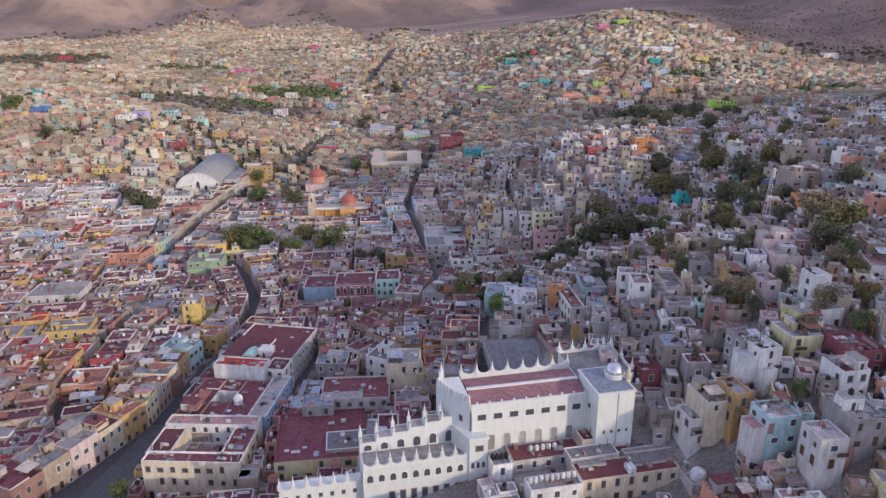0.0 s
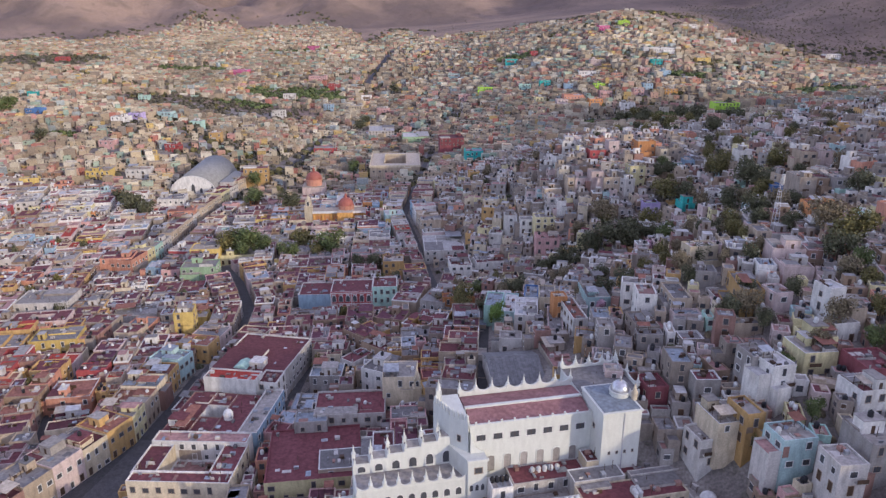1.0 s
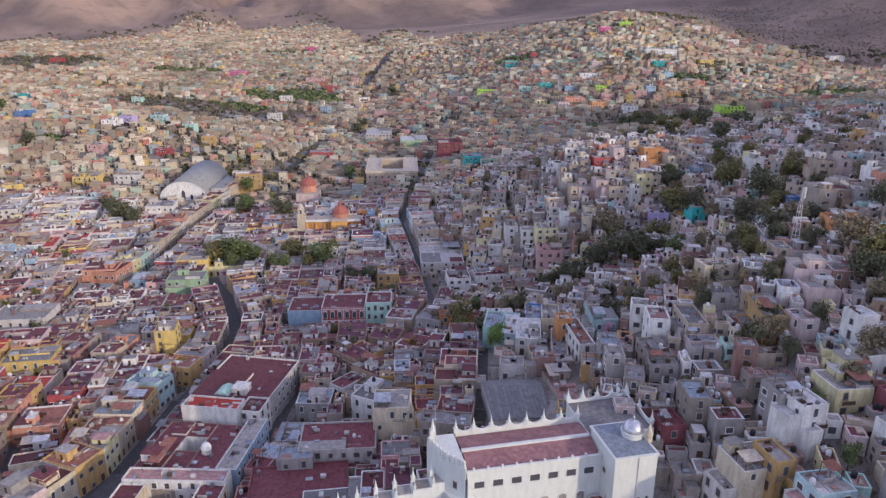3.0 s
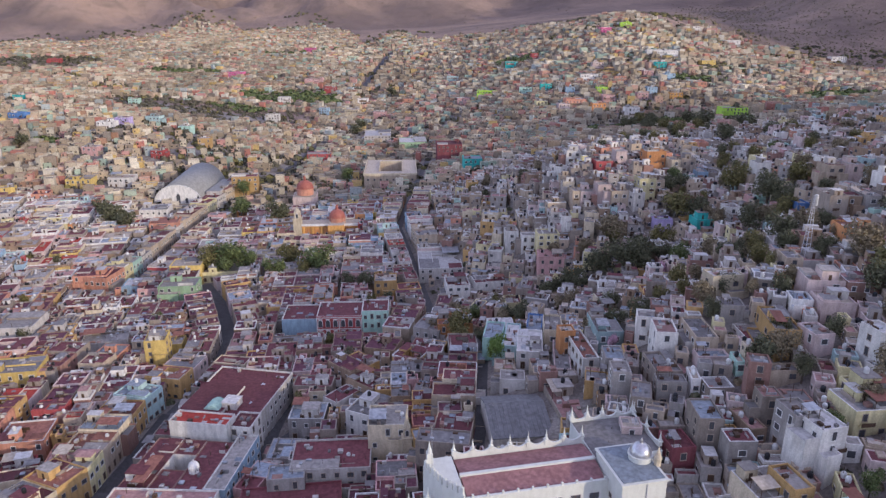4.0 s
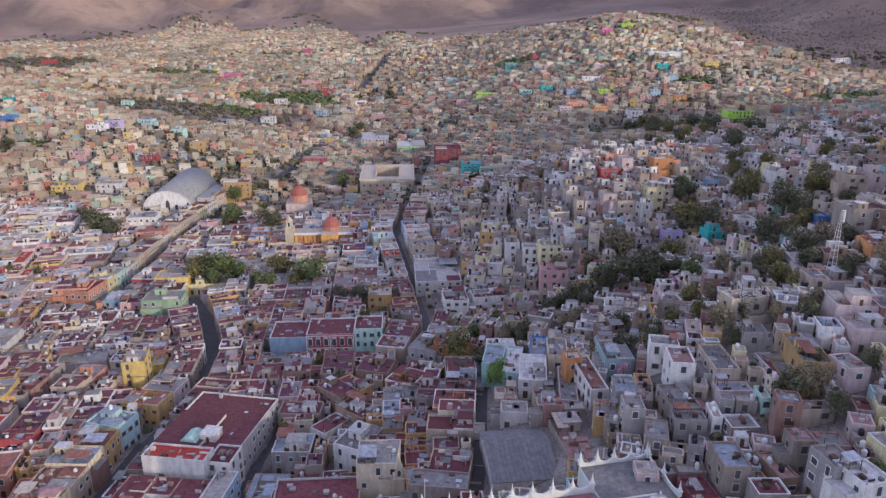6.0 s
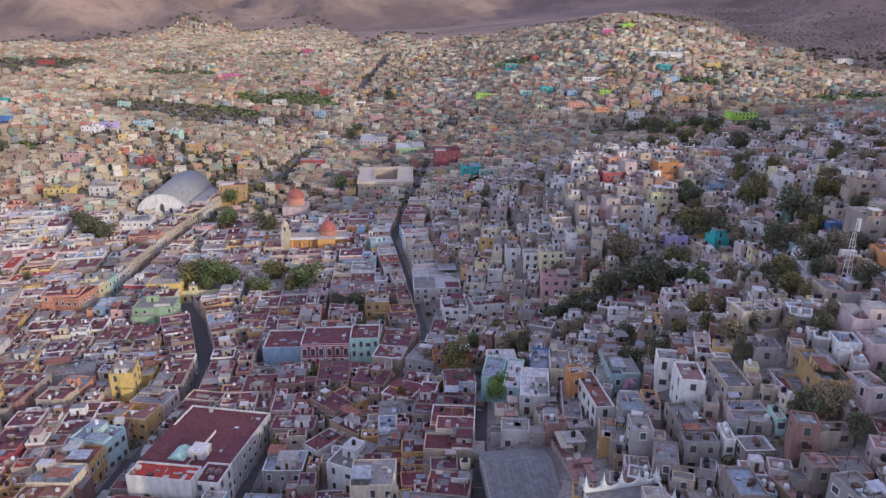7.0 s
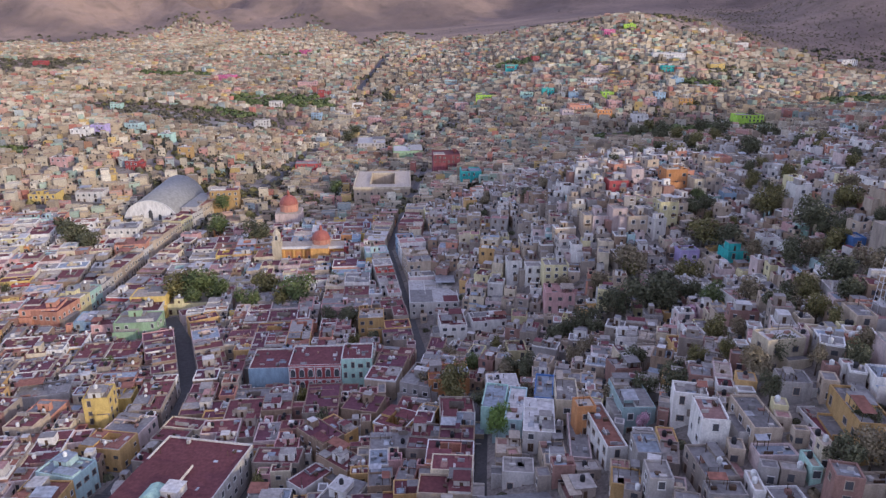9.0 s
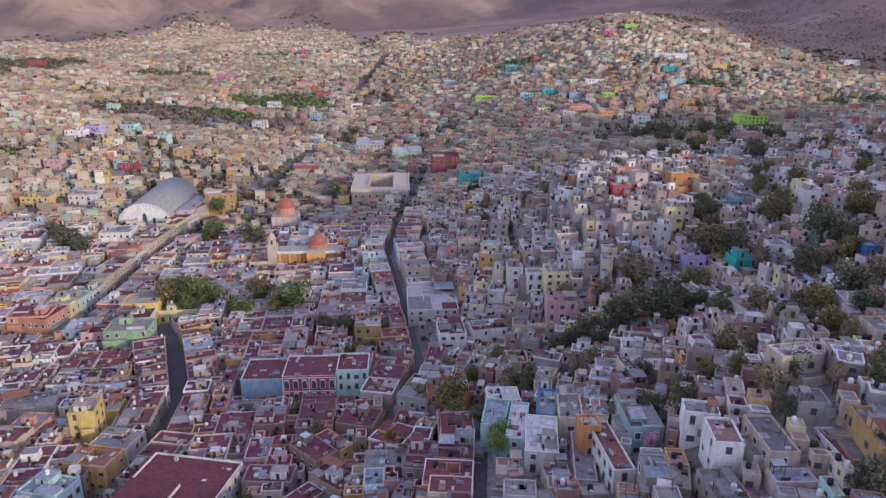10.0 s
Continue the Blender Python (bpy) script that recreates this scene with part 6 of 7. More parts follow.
# trees scattered over the steep side of the town
def hill_trees():
    rng = random.Random(12)
    made = []
    while len(made) < 92:
        y = rng.uniform(150, 455)
        x = rng.uniform(-5, y * 0.66 + 10)
        green = math.sin(x / 23.0 + 2.0 * math.sin(y / 41.0)) + math.sin(y / 29.0 - x / 37.0)
        if green < (0.35 if x < 70 else 0.0) or near_street(x, y, 2.5) or (42 < x < 112 and 255 < y < 335) or any((x - a) ** 2 + (y - b) ** 2 < 30 for a, b in made):
            continue
        made.append((x, y))
        wide = rng.uniform(4.5, 8.5)
        tree(x, y, wide, wide * 0.75 + rng.uniform(3.5, 5.0), rng.choice(("dark", "green", "dry", "olive", "dark", "olive", "dry")), len(made))
    for _ in range(26):
        y = rng.uniform(180, 460)
        x = rng.uniform(-y * 0.66, -15)
        if not near_street(x, y, 2.5):
            tree(x, y, rng.uniform(3.5, 5.5), rng.uniform(8.5, 10.5), rng.choice(("dark", "green", "olive")), len(made) + _)


hill_trees()
# ---- the rest of the town ----
LOW = np.zeros((1400, 1400), bool)            # cells where only low houses stand, so that fine fronts behind them stay in view
TAKEN = np.zeros((1400, 1400), bool)          # half-metre cells of the near town, from (-350, 80)


def cells(x, y, w, d, yaw):
    u, v = np.meshgrid(np.arange(-w / 2, w / 2 + 0.1, 0.45), np.arange(-d / 2, d / 2 + 0.1, 0.45))
    c, s = math.cos(radians(yaw)), math.sin(radians(yaw))
    i, j = ((x + u * c - v * s + 350) * 2).astype(int), ((y + u * s + v * c - 80) * 2).astype(int)
    return np.clip(i, 0, 1399), np.clip(j, 0, 1399)


for _o in list(scene.objects):
    if _o.get("category") in ("house", "church", "market hall", "university", "granary", "plaza") and _o.parent is None:
        _c = [_o.matrix_basis @ Vector(v.co) for v in _o.data.vertices]
        _in = _o.matrix_basis.inverted()
        _lo = [min(v.co[k] for v in _o.data.vertices) for k in (0, 1)]
        _hi = [max(v.co[k] for v in _o.data.vertices) for k in (0, 1)]
        _mid = _o.matrix_basis @ Vector(((_lo[0] + _hi[0]) / 2, (_lo[1] + _hi[1]) / 2, 0))
        _deep = _hi[1] - _lo[1]
        _yaw = math.degrees(_o.matrix_basis.to_euler().z)
        TAKEN[cells(_mid.x, _mid.y, _hi[0] - _lo[0], _deep, _yaw)] = True
        _mid = _o.matrix_basis @ Vector(((_lo[0] + _hi[0]) / 2, _lo[1] - 1.0, 0))     # a yard in front
        TAKEN[cells(_mid.x, _mid.y, 0.8 * (_hi[0] - _lo[0]), 2.0, _yaw)] = True
        _mid = _o.matrix_basis @ Vector(((_lo[0] + _hi[0]) / 2, _lo[1] - 5.5, 0))
        LOW[cells(_mid.x, _mid.y, _hi[0] - _lo[0] + 1, 11.0, _yaw)] = True
    elif _o.get("category") == "tree":
        _r = max(3.0, 0.85 * _o.children[1].matrix_basis.to_scale().x * 1.75)
        TAKEN[cells(_o.location.x, _o.location.y, _r, _r, 0)] = True
TAKEN[cells(57, 136, 11, 15, 12)] = True             # a paved lane beside the annexes
TAKEN[cells(-24, 126, 62, 19, 12)] = True          # open ground before the university
for _line, _wide in STREETS:
    for (_ax, _ay), (_bx, _by) in zip(_line, _line[1:]):
        _l = math.hypot(_bx - _ax, _by - _ay)
        TAKEN[cells((_ax + _bx) / 2, (_ay + _by) / 2, _l + 2, _wide, math.degrees(math.atan2(_by - _ay, _bx - _ax)))] = True

VALLEY_WALLS = ["white"] * 6 + ["cream"] * 6 + ["pale"] * 4 + ["beige"] * 5 + ["rose"] * 4 + ["stone"] * 6 + ["brown"] * 3 + ["pink", "salmon", "ochre", "yellow", "mint", "aqua", "sky", "red", "lemon", "brick", "brown", "orange"]
HILL_WALLS = ["white"] * 3 + ["pale"] * 3 + ["grey"] * 4 + ["stone"] * 9 + ["beige"] * 8 + ["cream"] * 3 + ["rose"] * 4 + ["brick"] * 3 + ["brown"] * 5 + ["brown", "lemon", "ochre"] + ["pink", "salmon", "stone", "aqua", "lemon", "ochre", "mint"]
VALLEY_ROOFS = ["redox"] * 6 + ["wine"] * 2 + ["concrete"] * 7 + ["ash"] * 3 + ["whitewash"] * 5 + ["sand"] * 3 + ["terracotta"] * 4 + ["pinkish"] * 5 + ["sand"] * 2 + ["bluegrey"] * 2 + ["brightred"]
HILL_ROOFS = ["concrete"] * 7 + ["ash"] * 13 + ["whitewash"] * 1 + ["sand"] * 5 + ["redox"] * 3 + ["pinkish"] * 4 + ["bluegrey"] * 2
NEAR_LIMIT, SEEN = 470.0, 0.66

# houses past the nearest few hundred: real geometry, joined
SLOTS = list(WALL.values()) + list(ROOF.values()) + [TRIM, GLASS, WOOD, PLASTIC, PALETANK, STONE]
SLOT = {m.name: k for k, m in enumerate(SLOTS)}
CROWD = Mesh()


def crowd_box(m, x0, x1, y0, y1, z0, z1, mat, top=None):
    ring = ((x0, y0), (x1, y0), (x1, y1), (x0, y1))
    CROWD.hexa([tuple(m @ Vector((x, y, z0))) for x, y in ring], [tuple(m @ Vector((x, y, z1))) for x, y in ring], SLOT[mat.name], None if top is None else SLOT[top.name])


def crowd_house(x, y, w, d, h, yaw, wall, roof, rng, drop, parapet, sides, hill=True):
    m = pose(x, y, float(height(x, y)), 0, 0, yaw)
    a, c, t = w / 2, d / 2, 0.28
    lip = TRIM if rng.random() < 0.1 else WALL[wall]
    if not hill and w > 7.5 and d > 7.5:
        pw, pd, py = rng.uniform(0.14, 0.24) * w, rng.uniform(0.14, 0.24) * d, rng.uniform(-0.05, 0.2) * d
        for x0, x1, y0, y1, z1 in ((-a, a, -c, py - pd, h), (-a, a, py + pd, c, h), (-a, -pw, py - pd, py + pd, h), (pw, a, py - pd, py + pd, h), (-pw, pw, py - pd, py + pd, h - 5.0)):
            crowd_box(m, x0, x1, y0, y1, -drop, z1, WALL[wall], ROOF[roof])
    else:
        crowd_box(m, -a, a, -c, c, -drop, h, WALL[wall], ROOF[roof])
    for x0, x1, y0, y1 in ((-a, a, -c - 0.03, -c + t), (-a, a, c - t, c + 0.03), (-a - 0.03, -a + t, -c, c), (a - t, a + 0.03, -c, c)):
        crowd_box(m, x0, x1, y0, y1, h - 0.2, h + parapet * rng.uniform(0.9, 1.05), lip)
    for side in sides:
        turn = m @ pose(0, 0, 0, 0, 0, {"f": 0, "r": 90, "l": 270}[side])
        length, out = (w, c) if side == "f" else (d, a)
        n, rows = max(1, int(length / 3.1)), max(1, round(h / 3.2))
        frame_mat = rng.choice((TRIM, STONE, WALL[wall]))
        for s in range(rows):
            for k in range(n):
                if rng.random() < 0.22:
                    continue
                u, z = (k + 0.5 + rng.uniform(-0.15, 0.15)) / n * length - length / 2, s * h / rows + rng.uniform(0.7, 1.1)
                ww, hh = rng.uniform(0.42, 0.75), rng.uniform(1.0, 1.7)
                if z + hh > h - 0.2:
                    continue
                crowd_box(turn, u - ww - 0.12, u + ww + 0.12, -out - 0.08, -out + 0.05, z - 0.12, z, frame_mat)
                crowd_box(turn, u - ww - 0.12, u + ww + 0.12, -out - 0.1, -out + 0.05, z + hh, z + hh + 0.12, frame_mat)
                crowd_box(turn, u - ww, u + ww, -out - 0.025, -out + 0.05, z, z + hh, GLASS if rng.random() < 0.8 else WOOD)
    if w > 4 and d > 4 and rng.random() < (0.6 if hill else 0.3):
        rw, rd, rh = rng.uniform(1.6, min(4.5, 0.7 * w)), rng.uniform(1.6, min(4.5, 0.7 * d)), rng.uniform(1.6, 2.8)
        rx, ry = rng.uniform(-a + rw / 2 + 0.35, a - rw / 2 - 0.35), rng.uniform(-c + rd / 2 + 0.35, c - rd / 2 - 0.35)
        crowd_box(m, rx - rw / 2, rx + rw / 2, ry - rd / 2, ry + rd / 2, h, h + rh, WALL[rng.choice((wall, wall, "white", "pale", "grey", "stone"))], ROOF[rng.choice((roof, "concrete", "ash", "whitewash"))])
        crowd_box(m, rx - 0.4, rx + 0.4, ry - rd / 2 - 0.03, ry, h, h + min(1.8, rh - 0.1), WOOD)
    for _ in range(rng.choice((0, 1, 1, 2)) if w > 5 else 0):         # parts of the roof at other levels
        rw, rd = rng.uniform(0.3, 0.6) * w, rng.uniform(0.3, 0.6) * d
        rx, ry = rng.choice((-1, 1)) * (a - t - rw / 2), rng.choice((-1, 1)) * (c - t - rd / 2)
        crowd_box(m, rx - rw / 2, rx + rw / 2, ry - rd / 2, ry + rd / 2, h, h + rng.uniform(0.2, 1.6 if hill else 0.8), WALL[rng.choice((wall, wall, "pale", "stone"))], ROOF[rng.choice((roof, roof, roof, "redox", "concrete", "ash"))])
    for _ in range(rng.choice((0, 1, 1, 2)) if w > 4.5 else 0):       # low walls, sheds and pallets on the roof
        rw, rd = rng.choice(((0.18, rng.uniform(1.5, d * 0.6)), (rng.uniform(1.5, w * 0.6), 0.18), (rng.uniform(0.7, 1.6), rng.uniform(0.7, 1.6))))
        rx, ry = rng.uniform(-a + rw / 2 + 0.3, a - rw / 2 - 0.3), rng.uniform(-c + rd / 2 + 0.3, c - rd / 2 - 0.3)
        crowd_box(m, rx - rw / 2, rx + rw / 2, ry - rd / 2, ry + rd / 2, h, h + rng.uniform(0.4, 1.3), WALL[rng.choice((wall, "white", "stone", "brick", "grey"))])
    if hill and rng.random() < 0.45 and h > 4:                                 # lower terrace in front or beside
        side = rng.choice((-1, 1))
        tw, td, th = rng.uniform(0.35, 0.7) * w, rng.uniform(1.5, 3.0), h * rng.uniform(0.4, 0.75)
        crowd_box(m, side * (a - tw / 2) - tw / 2, side * (a - tw / 2) + tw / 2, -c - td, -c, -drop, th, WALL[rng.choice((wall, wall, "pale", "stone"))], ROOF[rng.choice((roof, "concrete", "ash"))])
    if y < 380 and w > 3 and d > 3:
        mats = (WALL["pale"], WALL["beige"], WALL["brick"], WOOD, ROOF["ash"], ROOF["bluegrey"])
        for x0, x1, y0, y1, z0, z1, k in roof_clutter(rng, a - t, c - t, h, int(2 + w * d / 14)):
            crowd_box(m, x0, x1, y0, y1, z0, z1, mats[k])
    for _ in range(rng.choice((0, 0, 1, 1, 2))):
        rx, ry = rng.uniform(-a + 0.8, a - 0.8), rng.uniform(-c + 0.8, c - 0.8)
        b = Mesh().turned([(0.5, h), (0.55, h + 0.9), (0.4, h + 1.2), (0.15, h + 1.35)], rx, ry, 7)
        k = len(CROWD.v)
        CROWD.v.extend(tuple(m @ Vector(v)) for v in b.v)
        CROWD.f.extend(tuple(i + k for i in f) for f in b.f)
        CROWD.m.extend([SLOT[(PLASTIC if rng.random() < 0.5 else PALETANK).name]] * len(b.f))


def on_hill(x, y):
    return x > float(np.interp(y, [100, 170, 290, 330, 470], [-5, 11, 9, -8, -8]))


SPOTS = []


def lot(x, y, w, d, yaw, rng):
    """Take a piece of ground for a house if it is free."""
    if not 92 < y < NEAR_LIMIT or abs(x) > y * SEEN + 16:
        return False
    if TAKEN[cells(x, y, w - 0.9, d - 0.9, yaw)].any():
        return False
    TAKEN[cells(x, y, w - 0.3, d - 0.3, yaw)] = True
    hill, small = on_hill(x, y), min(w, d) < 4.3
    if hill:
        h = rng.uniform(2.8, 5.2) if small else rng.choice((3.4, 4.2, 5.6, 6.0, 6.4, 8.2)) + rng.uniform(-0.5, 0.5)
    else:
        h = rng.choice((4.5, 5.6, 6.6)) + rng.uniform(-0.4, 0.4) if small else 7.0 + rng.gauss(0, 0.55)
    if LOW[cells(x, y, w, d, yaw)].mean() > 0.3:
        h = min(h, rng.uniform(3.0, 4.4))
    SPOTS.append((y + 0.25 * abs(x), x, y, w, d, h, yaw, hill, small))
    return True


def street_rows(rng):
    """Houses wall to wall along both sides of the streets."""
    for line, wide in STREETS:
        for (ax, ay), (bx, by) in zip(line, line[1:]):
            ln = math.hypot(bx - ax, by - ay)
            ux, uy = (bx - ax) / ln, (by - ay) / ln
            yaw = math.degrees(math.atan2(-ux, uy))
            for side in (-1, 1):
                at = 0.0
                while at < ln - 3:
                    front, deep = min(rng.uniform(5.5, 10.5), ln - at), rng.uniform(8.0, 13.0)
                    off = wide / 2 + deep / 2 + 0.25
                    cx, cy = ax + ux * (at + front / 2) - uy * off * side, ay + uy * (at + front / 2) + ux * off * side
                    if not lot(cx, cy, deep, front, yaw, rng) and deep > 9:
                        off = wide / 2 + 3.25
                        lot(ax + ux * (at + front / 2) - uy * off * side, ay + uy * (at + front / 2) + ux * off * side, 6.0, front, yaw, rng)
                    at += front


def split(x, y, w, d, yaw, want, least, rng, jitter=0.0):
    """Halve a field again and again until its lots are free and small enough."""
    if max(w, d) <= want[0] * rng.uniform(0.75, 1.35) and min(w, d) <= want[1]:
        shrink = 1.0 - jitter * rng.uniform(0.0, 0.12)
        if lot(x, y, w * shrink, d * shrink, yaw + jitter * rng.gauss(0, 5.0), rng):
            return
    if max(w, d) < least * 1.7:
        if jitter == 0.0 or rng.random() < 0.5:
            lot(x, y, w * 0.9, d * 0.9, yaw, rng)
        return
    f = rng.uniform(0.4, 0.6)
    c, s = math.cos(radians(yaw)), math.sin(radians(yaw))
    across = w > d if max(w, d) > 1.3 * min(w, d) else rng.random() < 0.5
    for k, part_f in ((-1, f), (1, 1 - f)):
        if across:
            o = k * (w - w * part_f) / 2
            split(x + o * c, y + o * s, w * part_f, d, yaw, want, least, rng, jitter)
        else:
            o = k * (d - d * part_f) / 2
            split(x - o * s, y + o * c, w, d * part_f, yaw, want, least, rng, jitter)


def infill():
    rng = random.Random(4)
    street_rows(rng)
    fields = []
    for gx in range(-340, 340, 42):
        for gy in range(80, 480, 42):
            fields.append((gx + 21 + rng.uniform(-3, 3), gy + 21 + rng.uniform(-3, 3)))
    for gx, gy in sorted(fields, key=lambda p: p[1]):
        if on_hill(gx, gy):
            turn = 18 * math.sin(gx / 45 + gy / 70)
            split(gx, gy, 44, 44, turn, (8.5, 7.2), 3.0, rng, 1.0)
        else:
            split(gx, gy, 44, 44, 6 - 0.05 * (gx + 60), (17.0, 12.0), 3.0, rng)
    order = sorted(p[0] for p in SPOTS if not p[8])
    limit = order[NEAR_HOUSES]
    for key, x, y, w, d, h, yaw, hill, small in SPOTS:
        if x < -84 and y < 262:
            wall = rng.choice(("stone", "brown", "brick", "salmon", "ochre", "beige", "rose", "brick", "red", "cream"))
            roof = rng.choice(("redox", "redox", "wine", "wine", "terracotta", "terracotta", "ash", "brightred", "redox", "pinkish"))
        elif not hill and y < 345:
            wall = rng.choice(("beige", "stone", "rose", "stone", "brick", "cream", "pink", "beige", "brown", "brown", "salmon", "stone", "pale", "ochre", "brick", "white", "stone"))
            roof = rng.choice(("redox",) * 9 + ("wine",) * 7 + ("ash", "ash", "terracotta", "terracotta", "bluegrey", "pinkish", "concrete") if x < -45 else ("redox",) * 9 + ("wine",) * 8 + ("ash", "ash", "bluegrey", "bluegrey"))
        else:
            wall, roof = rng.choice(HILL_WALLS if hill else VALLEY_WALLS), rng.choice(HILL_ROOFS if hill else VALLEY_ROOFS)
        side = "f" + ("r" if x < -40 else "l" if x > 40 else rng.choice(("l", "r")))
        drop, lip = 7.0 if hill else 3.0, rng.uniform(0.12, 0.5)
        if key <= limit and not small:
            house(x, y, w, d, h, yaw, wall, roof, sides=side, seed=rng.randint(1, 99999), rate=0.7, drop=drop, gap=3.2, parapet=lip, patio=not hill and rng.random() < 0.6, rooms=0.6 if hill else 0.3, name="house" if hill else "townhouse")
        else:
            crowd_house(x, y, w, d, h, yaw, wall, roof, rng, drop, lip, side, hill)
    me = CROWD.data("crowded_houses", SLOTS)
    tagged(new("crowded_houses", me), "crowded plastered town houses with flat roofs, tanks and parapets", "houses", kind="stuff")
    print("spots", len(SPOTS))


NEAR_HOUSES = 170
infill()
FREE = ~TAKEN

# the far town: joined, too many to count
PALE = [(0.585, 0.517, 0.392), (0.257, 0.207, 0.159), (0.491, 0.431, 0.323), (0.468, 0.391, 0.281), (0.433, 0.345, 0.239), (0.421, 0.339, 0.233), (0.374, 0.301, 0.212), (0.480, 0.385, 0.254), (0.526, 0.466, 0.355), (0.351, 0.287, 0.212), (0.328, 0.255, 0.185), (0.450, 0.339, 0.239), (0.398, 0.339, 0.254)]
GAY = [(0.526, 0.310, 0.233), (0.526, 0.345, 0.265), (0.550, 0.397, 0.159), (0.363, 0.448, 0.339), (0.351, 0.397, 0.392), (0.433, 0.172, 0.133), (0.632, 0.586, 0.477), (0.316, 0.184, 0.122), (0.608, 0.552, 0.445), (0.50, 0.27, 0.24), (0.30, 0.40, 0.33), (0.22, 0.19, 0.16)]
FARWALL = by_piece("far_plaster", PALE + GAY + PALE[:7])
FARROOF = by_piece("far_roofs", [(0.363, 0.310, 0.239), (0.304, 0.265, 0.207), (0.427, 0.380, 0.297), (0.398, 0.322, 0.228), (0.281, 0.144, 0.101), (0.351, 0.218, 0.148), (0.409, 0.351, 0.265), (0.257, 0.230, 0.196), (0.468, 0.425, 0.345)])


def far_town(name, y0, y1, step, windows, seed, label):
    rng = np.random.RandomState(seed)
    rows = []
    for y in np.arange(y0, y1, step):
        wide = y * SEEN + 20
        xs = np.arange(-wide, wide, step)
        rows.append(np.stack([xs + rng.uniform(-0.28, 0.28, len(xs)) * step, y + rng.uniform(-0.28, 0.28, len(xs)) * step], 1))
    P = np.concatenate(rows)
    P = P[town_here(P[:, 0], P[:, 1], rng)]
    n = len(P)
    w, d = rng.uniform(0.55, 1.45, n) * step, rng.uniform(0.55, 1.3, n) * step
    h = rng.choice([2.8, 5.2, 6.4, 8.6], n, p=[0.40, 0.36, 0.19, 0.05]) + rng.uniform(-0.6, 0.8, n)
    yaw = 0.35 * np.sin(P[:, 0] / 130 + P[:, 1] / 170) + rng.normal(0, 0.12, n)
    g = height(P[:, 0], P[:, 1])
    c, s = np.cos(yaw), np.sin(yaw)

    def corner(u, v, z):
        return np.stack([P[:, 0] + u * c - v * s, P[:, 1] + u * s + v * c, g + z], 1)

    a, b = w / 2, d / 2
    low = [corner(u, v, -5.0 + 0 * h) for u, v in ((-a, -b), (a, -b), (a, b), (-a, b))]
    high = [corner(u, v, h) for u, v in ((-a, -b), (a, -b), (a, b), (-a, b))]
    e = 0.35
    lid = [corner(u, v, h - 0.55) for u, v in ((-a + e, -b + e), (a - e, -b + e), (a - e, b - e), (-a + e, b - e))]
    rim = [corner(u, v, h) for u, v in ((-a + e, -b + e), (a - e, -b + e), (a - e, b - e), (-a + e, b - e))]
    V = np.stack(low + high + rim + lid, 1)                       # n, 16, 3
    base = np.arange(n)[:, None, None] * 20
    wallq = np.array([[i, (i + 1) % 4, 4 + (i + 1) % 4, 4 + i] for i in range(4)] + [[4 + i, 4 + (i + 1) % 4, 8 + (i + 1) % 4, 8 + i] for i in range(4)]
                     + [[8 + i, 8 + (i + 1) % 4, 12 + (i + 1) % 4, 12 + i] for i in range(4)])
    V = np.concatenate([V, np.stack(lid, 1) + np.array([0, 0, 0.02])], 1)  # roof sheet: own corners
    F = np.concatenate([(base + wallq[None]).reshape(-1, 4), (base[:, 0] + np.array([16, 17, 18, 19])[None])])
    M = np.concatenate([np.zeros(n * 12, int), np.ones(n, int)])
    V = V.reshape(-1, 3)
    if windows:
        vs, fs, k0 = [V], [F], len(V)
        for k in range(windows):
            on = rng.random_sample(n) < 0.75
            u = ((k % 2) - 0.5) * w * 0.5 + rng.uniform(-0.5, 0.5, n)
            z = np.where(k < 2, 1.2, np.minimum(4.2, h - 1.8)) + 0 * h
            on &= h > z + 1.5
            ww, hh = rng.uniform(0.45, 0.75, n), rng.uniform(1.0, 1.5, n)
            q = np.stack([corner(u + du * ww, -b - dv, z + dz * hh) for du, dv, dz in ((-1, 0.12, 0), (1, 0.12, 0), (1, 0.12, 1), (-1, 0.12, 1), (-1, 0, 0), (1, 0, 0), (1, 0, 1), (-1, 0, 1))], 1)[on]
            m = len(q)
            bs = k0 + np.arange(m)[:, None, None] * 8
            fs.append((bs + np.array([[0, 1, 2, 3], [4, 5, 1, 0], [3, 2, 6, 7], [4, 0, 3, 7], [1, 5, 6, 2]])[None]).reshape(-1, 4))
            vs.append(q.reshape(-1, 3))
            M = np.concatenate([M, np.full(m * 5, 2)])
            k0 += m * 8
        V, F = np.concatenate(vs), np.concatenate(fs)
    me = bpy.data.meshes.new(name)
    me.vertices.add(len(V)), me.loops.add(F.size), me.polygons.add(len(F))
    me.vertices.foreach_set("co", V.ravel())
    me.loops.foreach_set("vertex_index", F.ravel())
    me.polygons.foreach_set("loop_start", np.arange(0, F.size, 4))
    me.polygons.foreach_set("material_index", M)
    for m in (FARWALL, FARROOF, SHADE):
        me.materials.append(m)
    me.update(calc_edges=True)
    me.validate()
    me.shade_flat()
    tagged(new(name, me), label, "houses", kind="stuff")
    return n


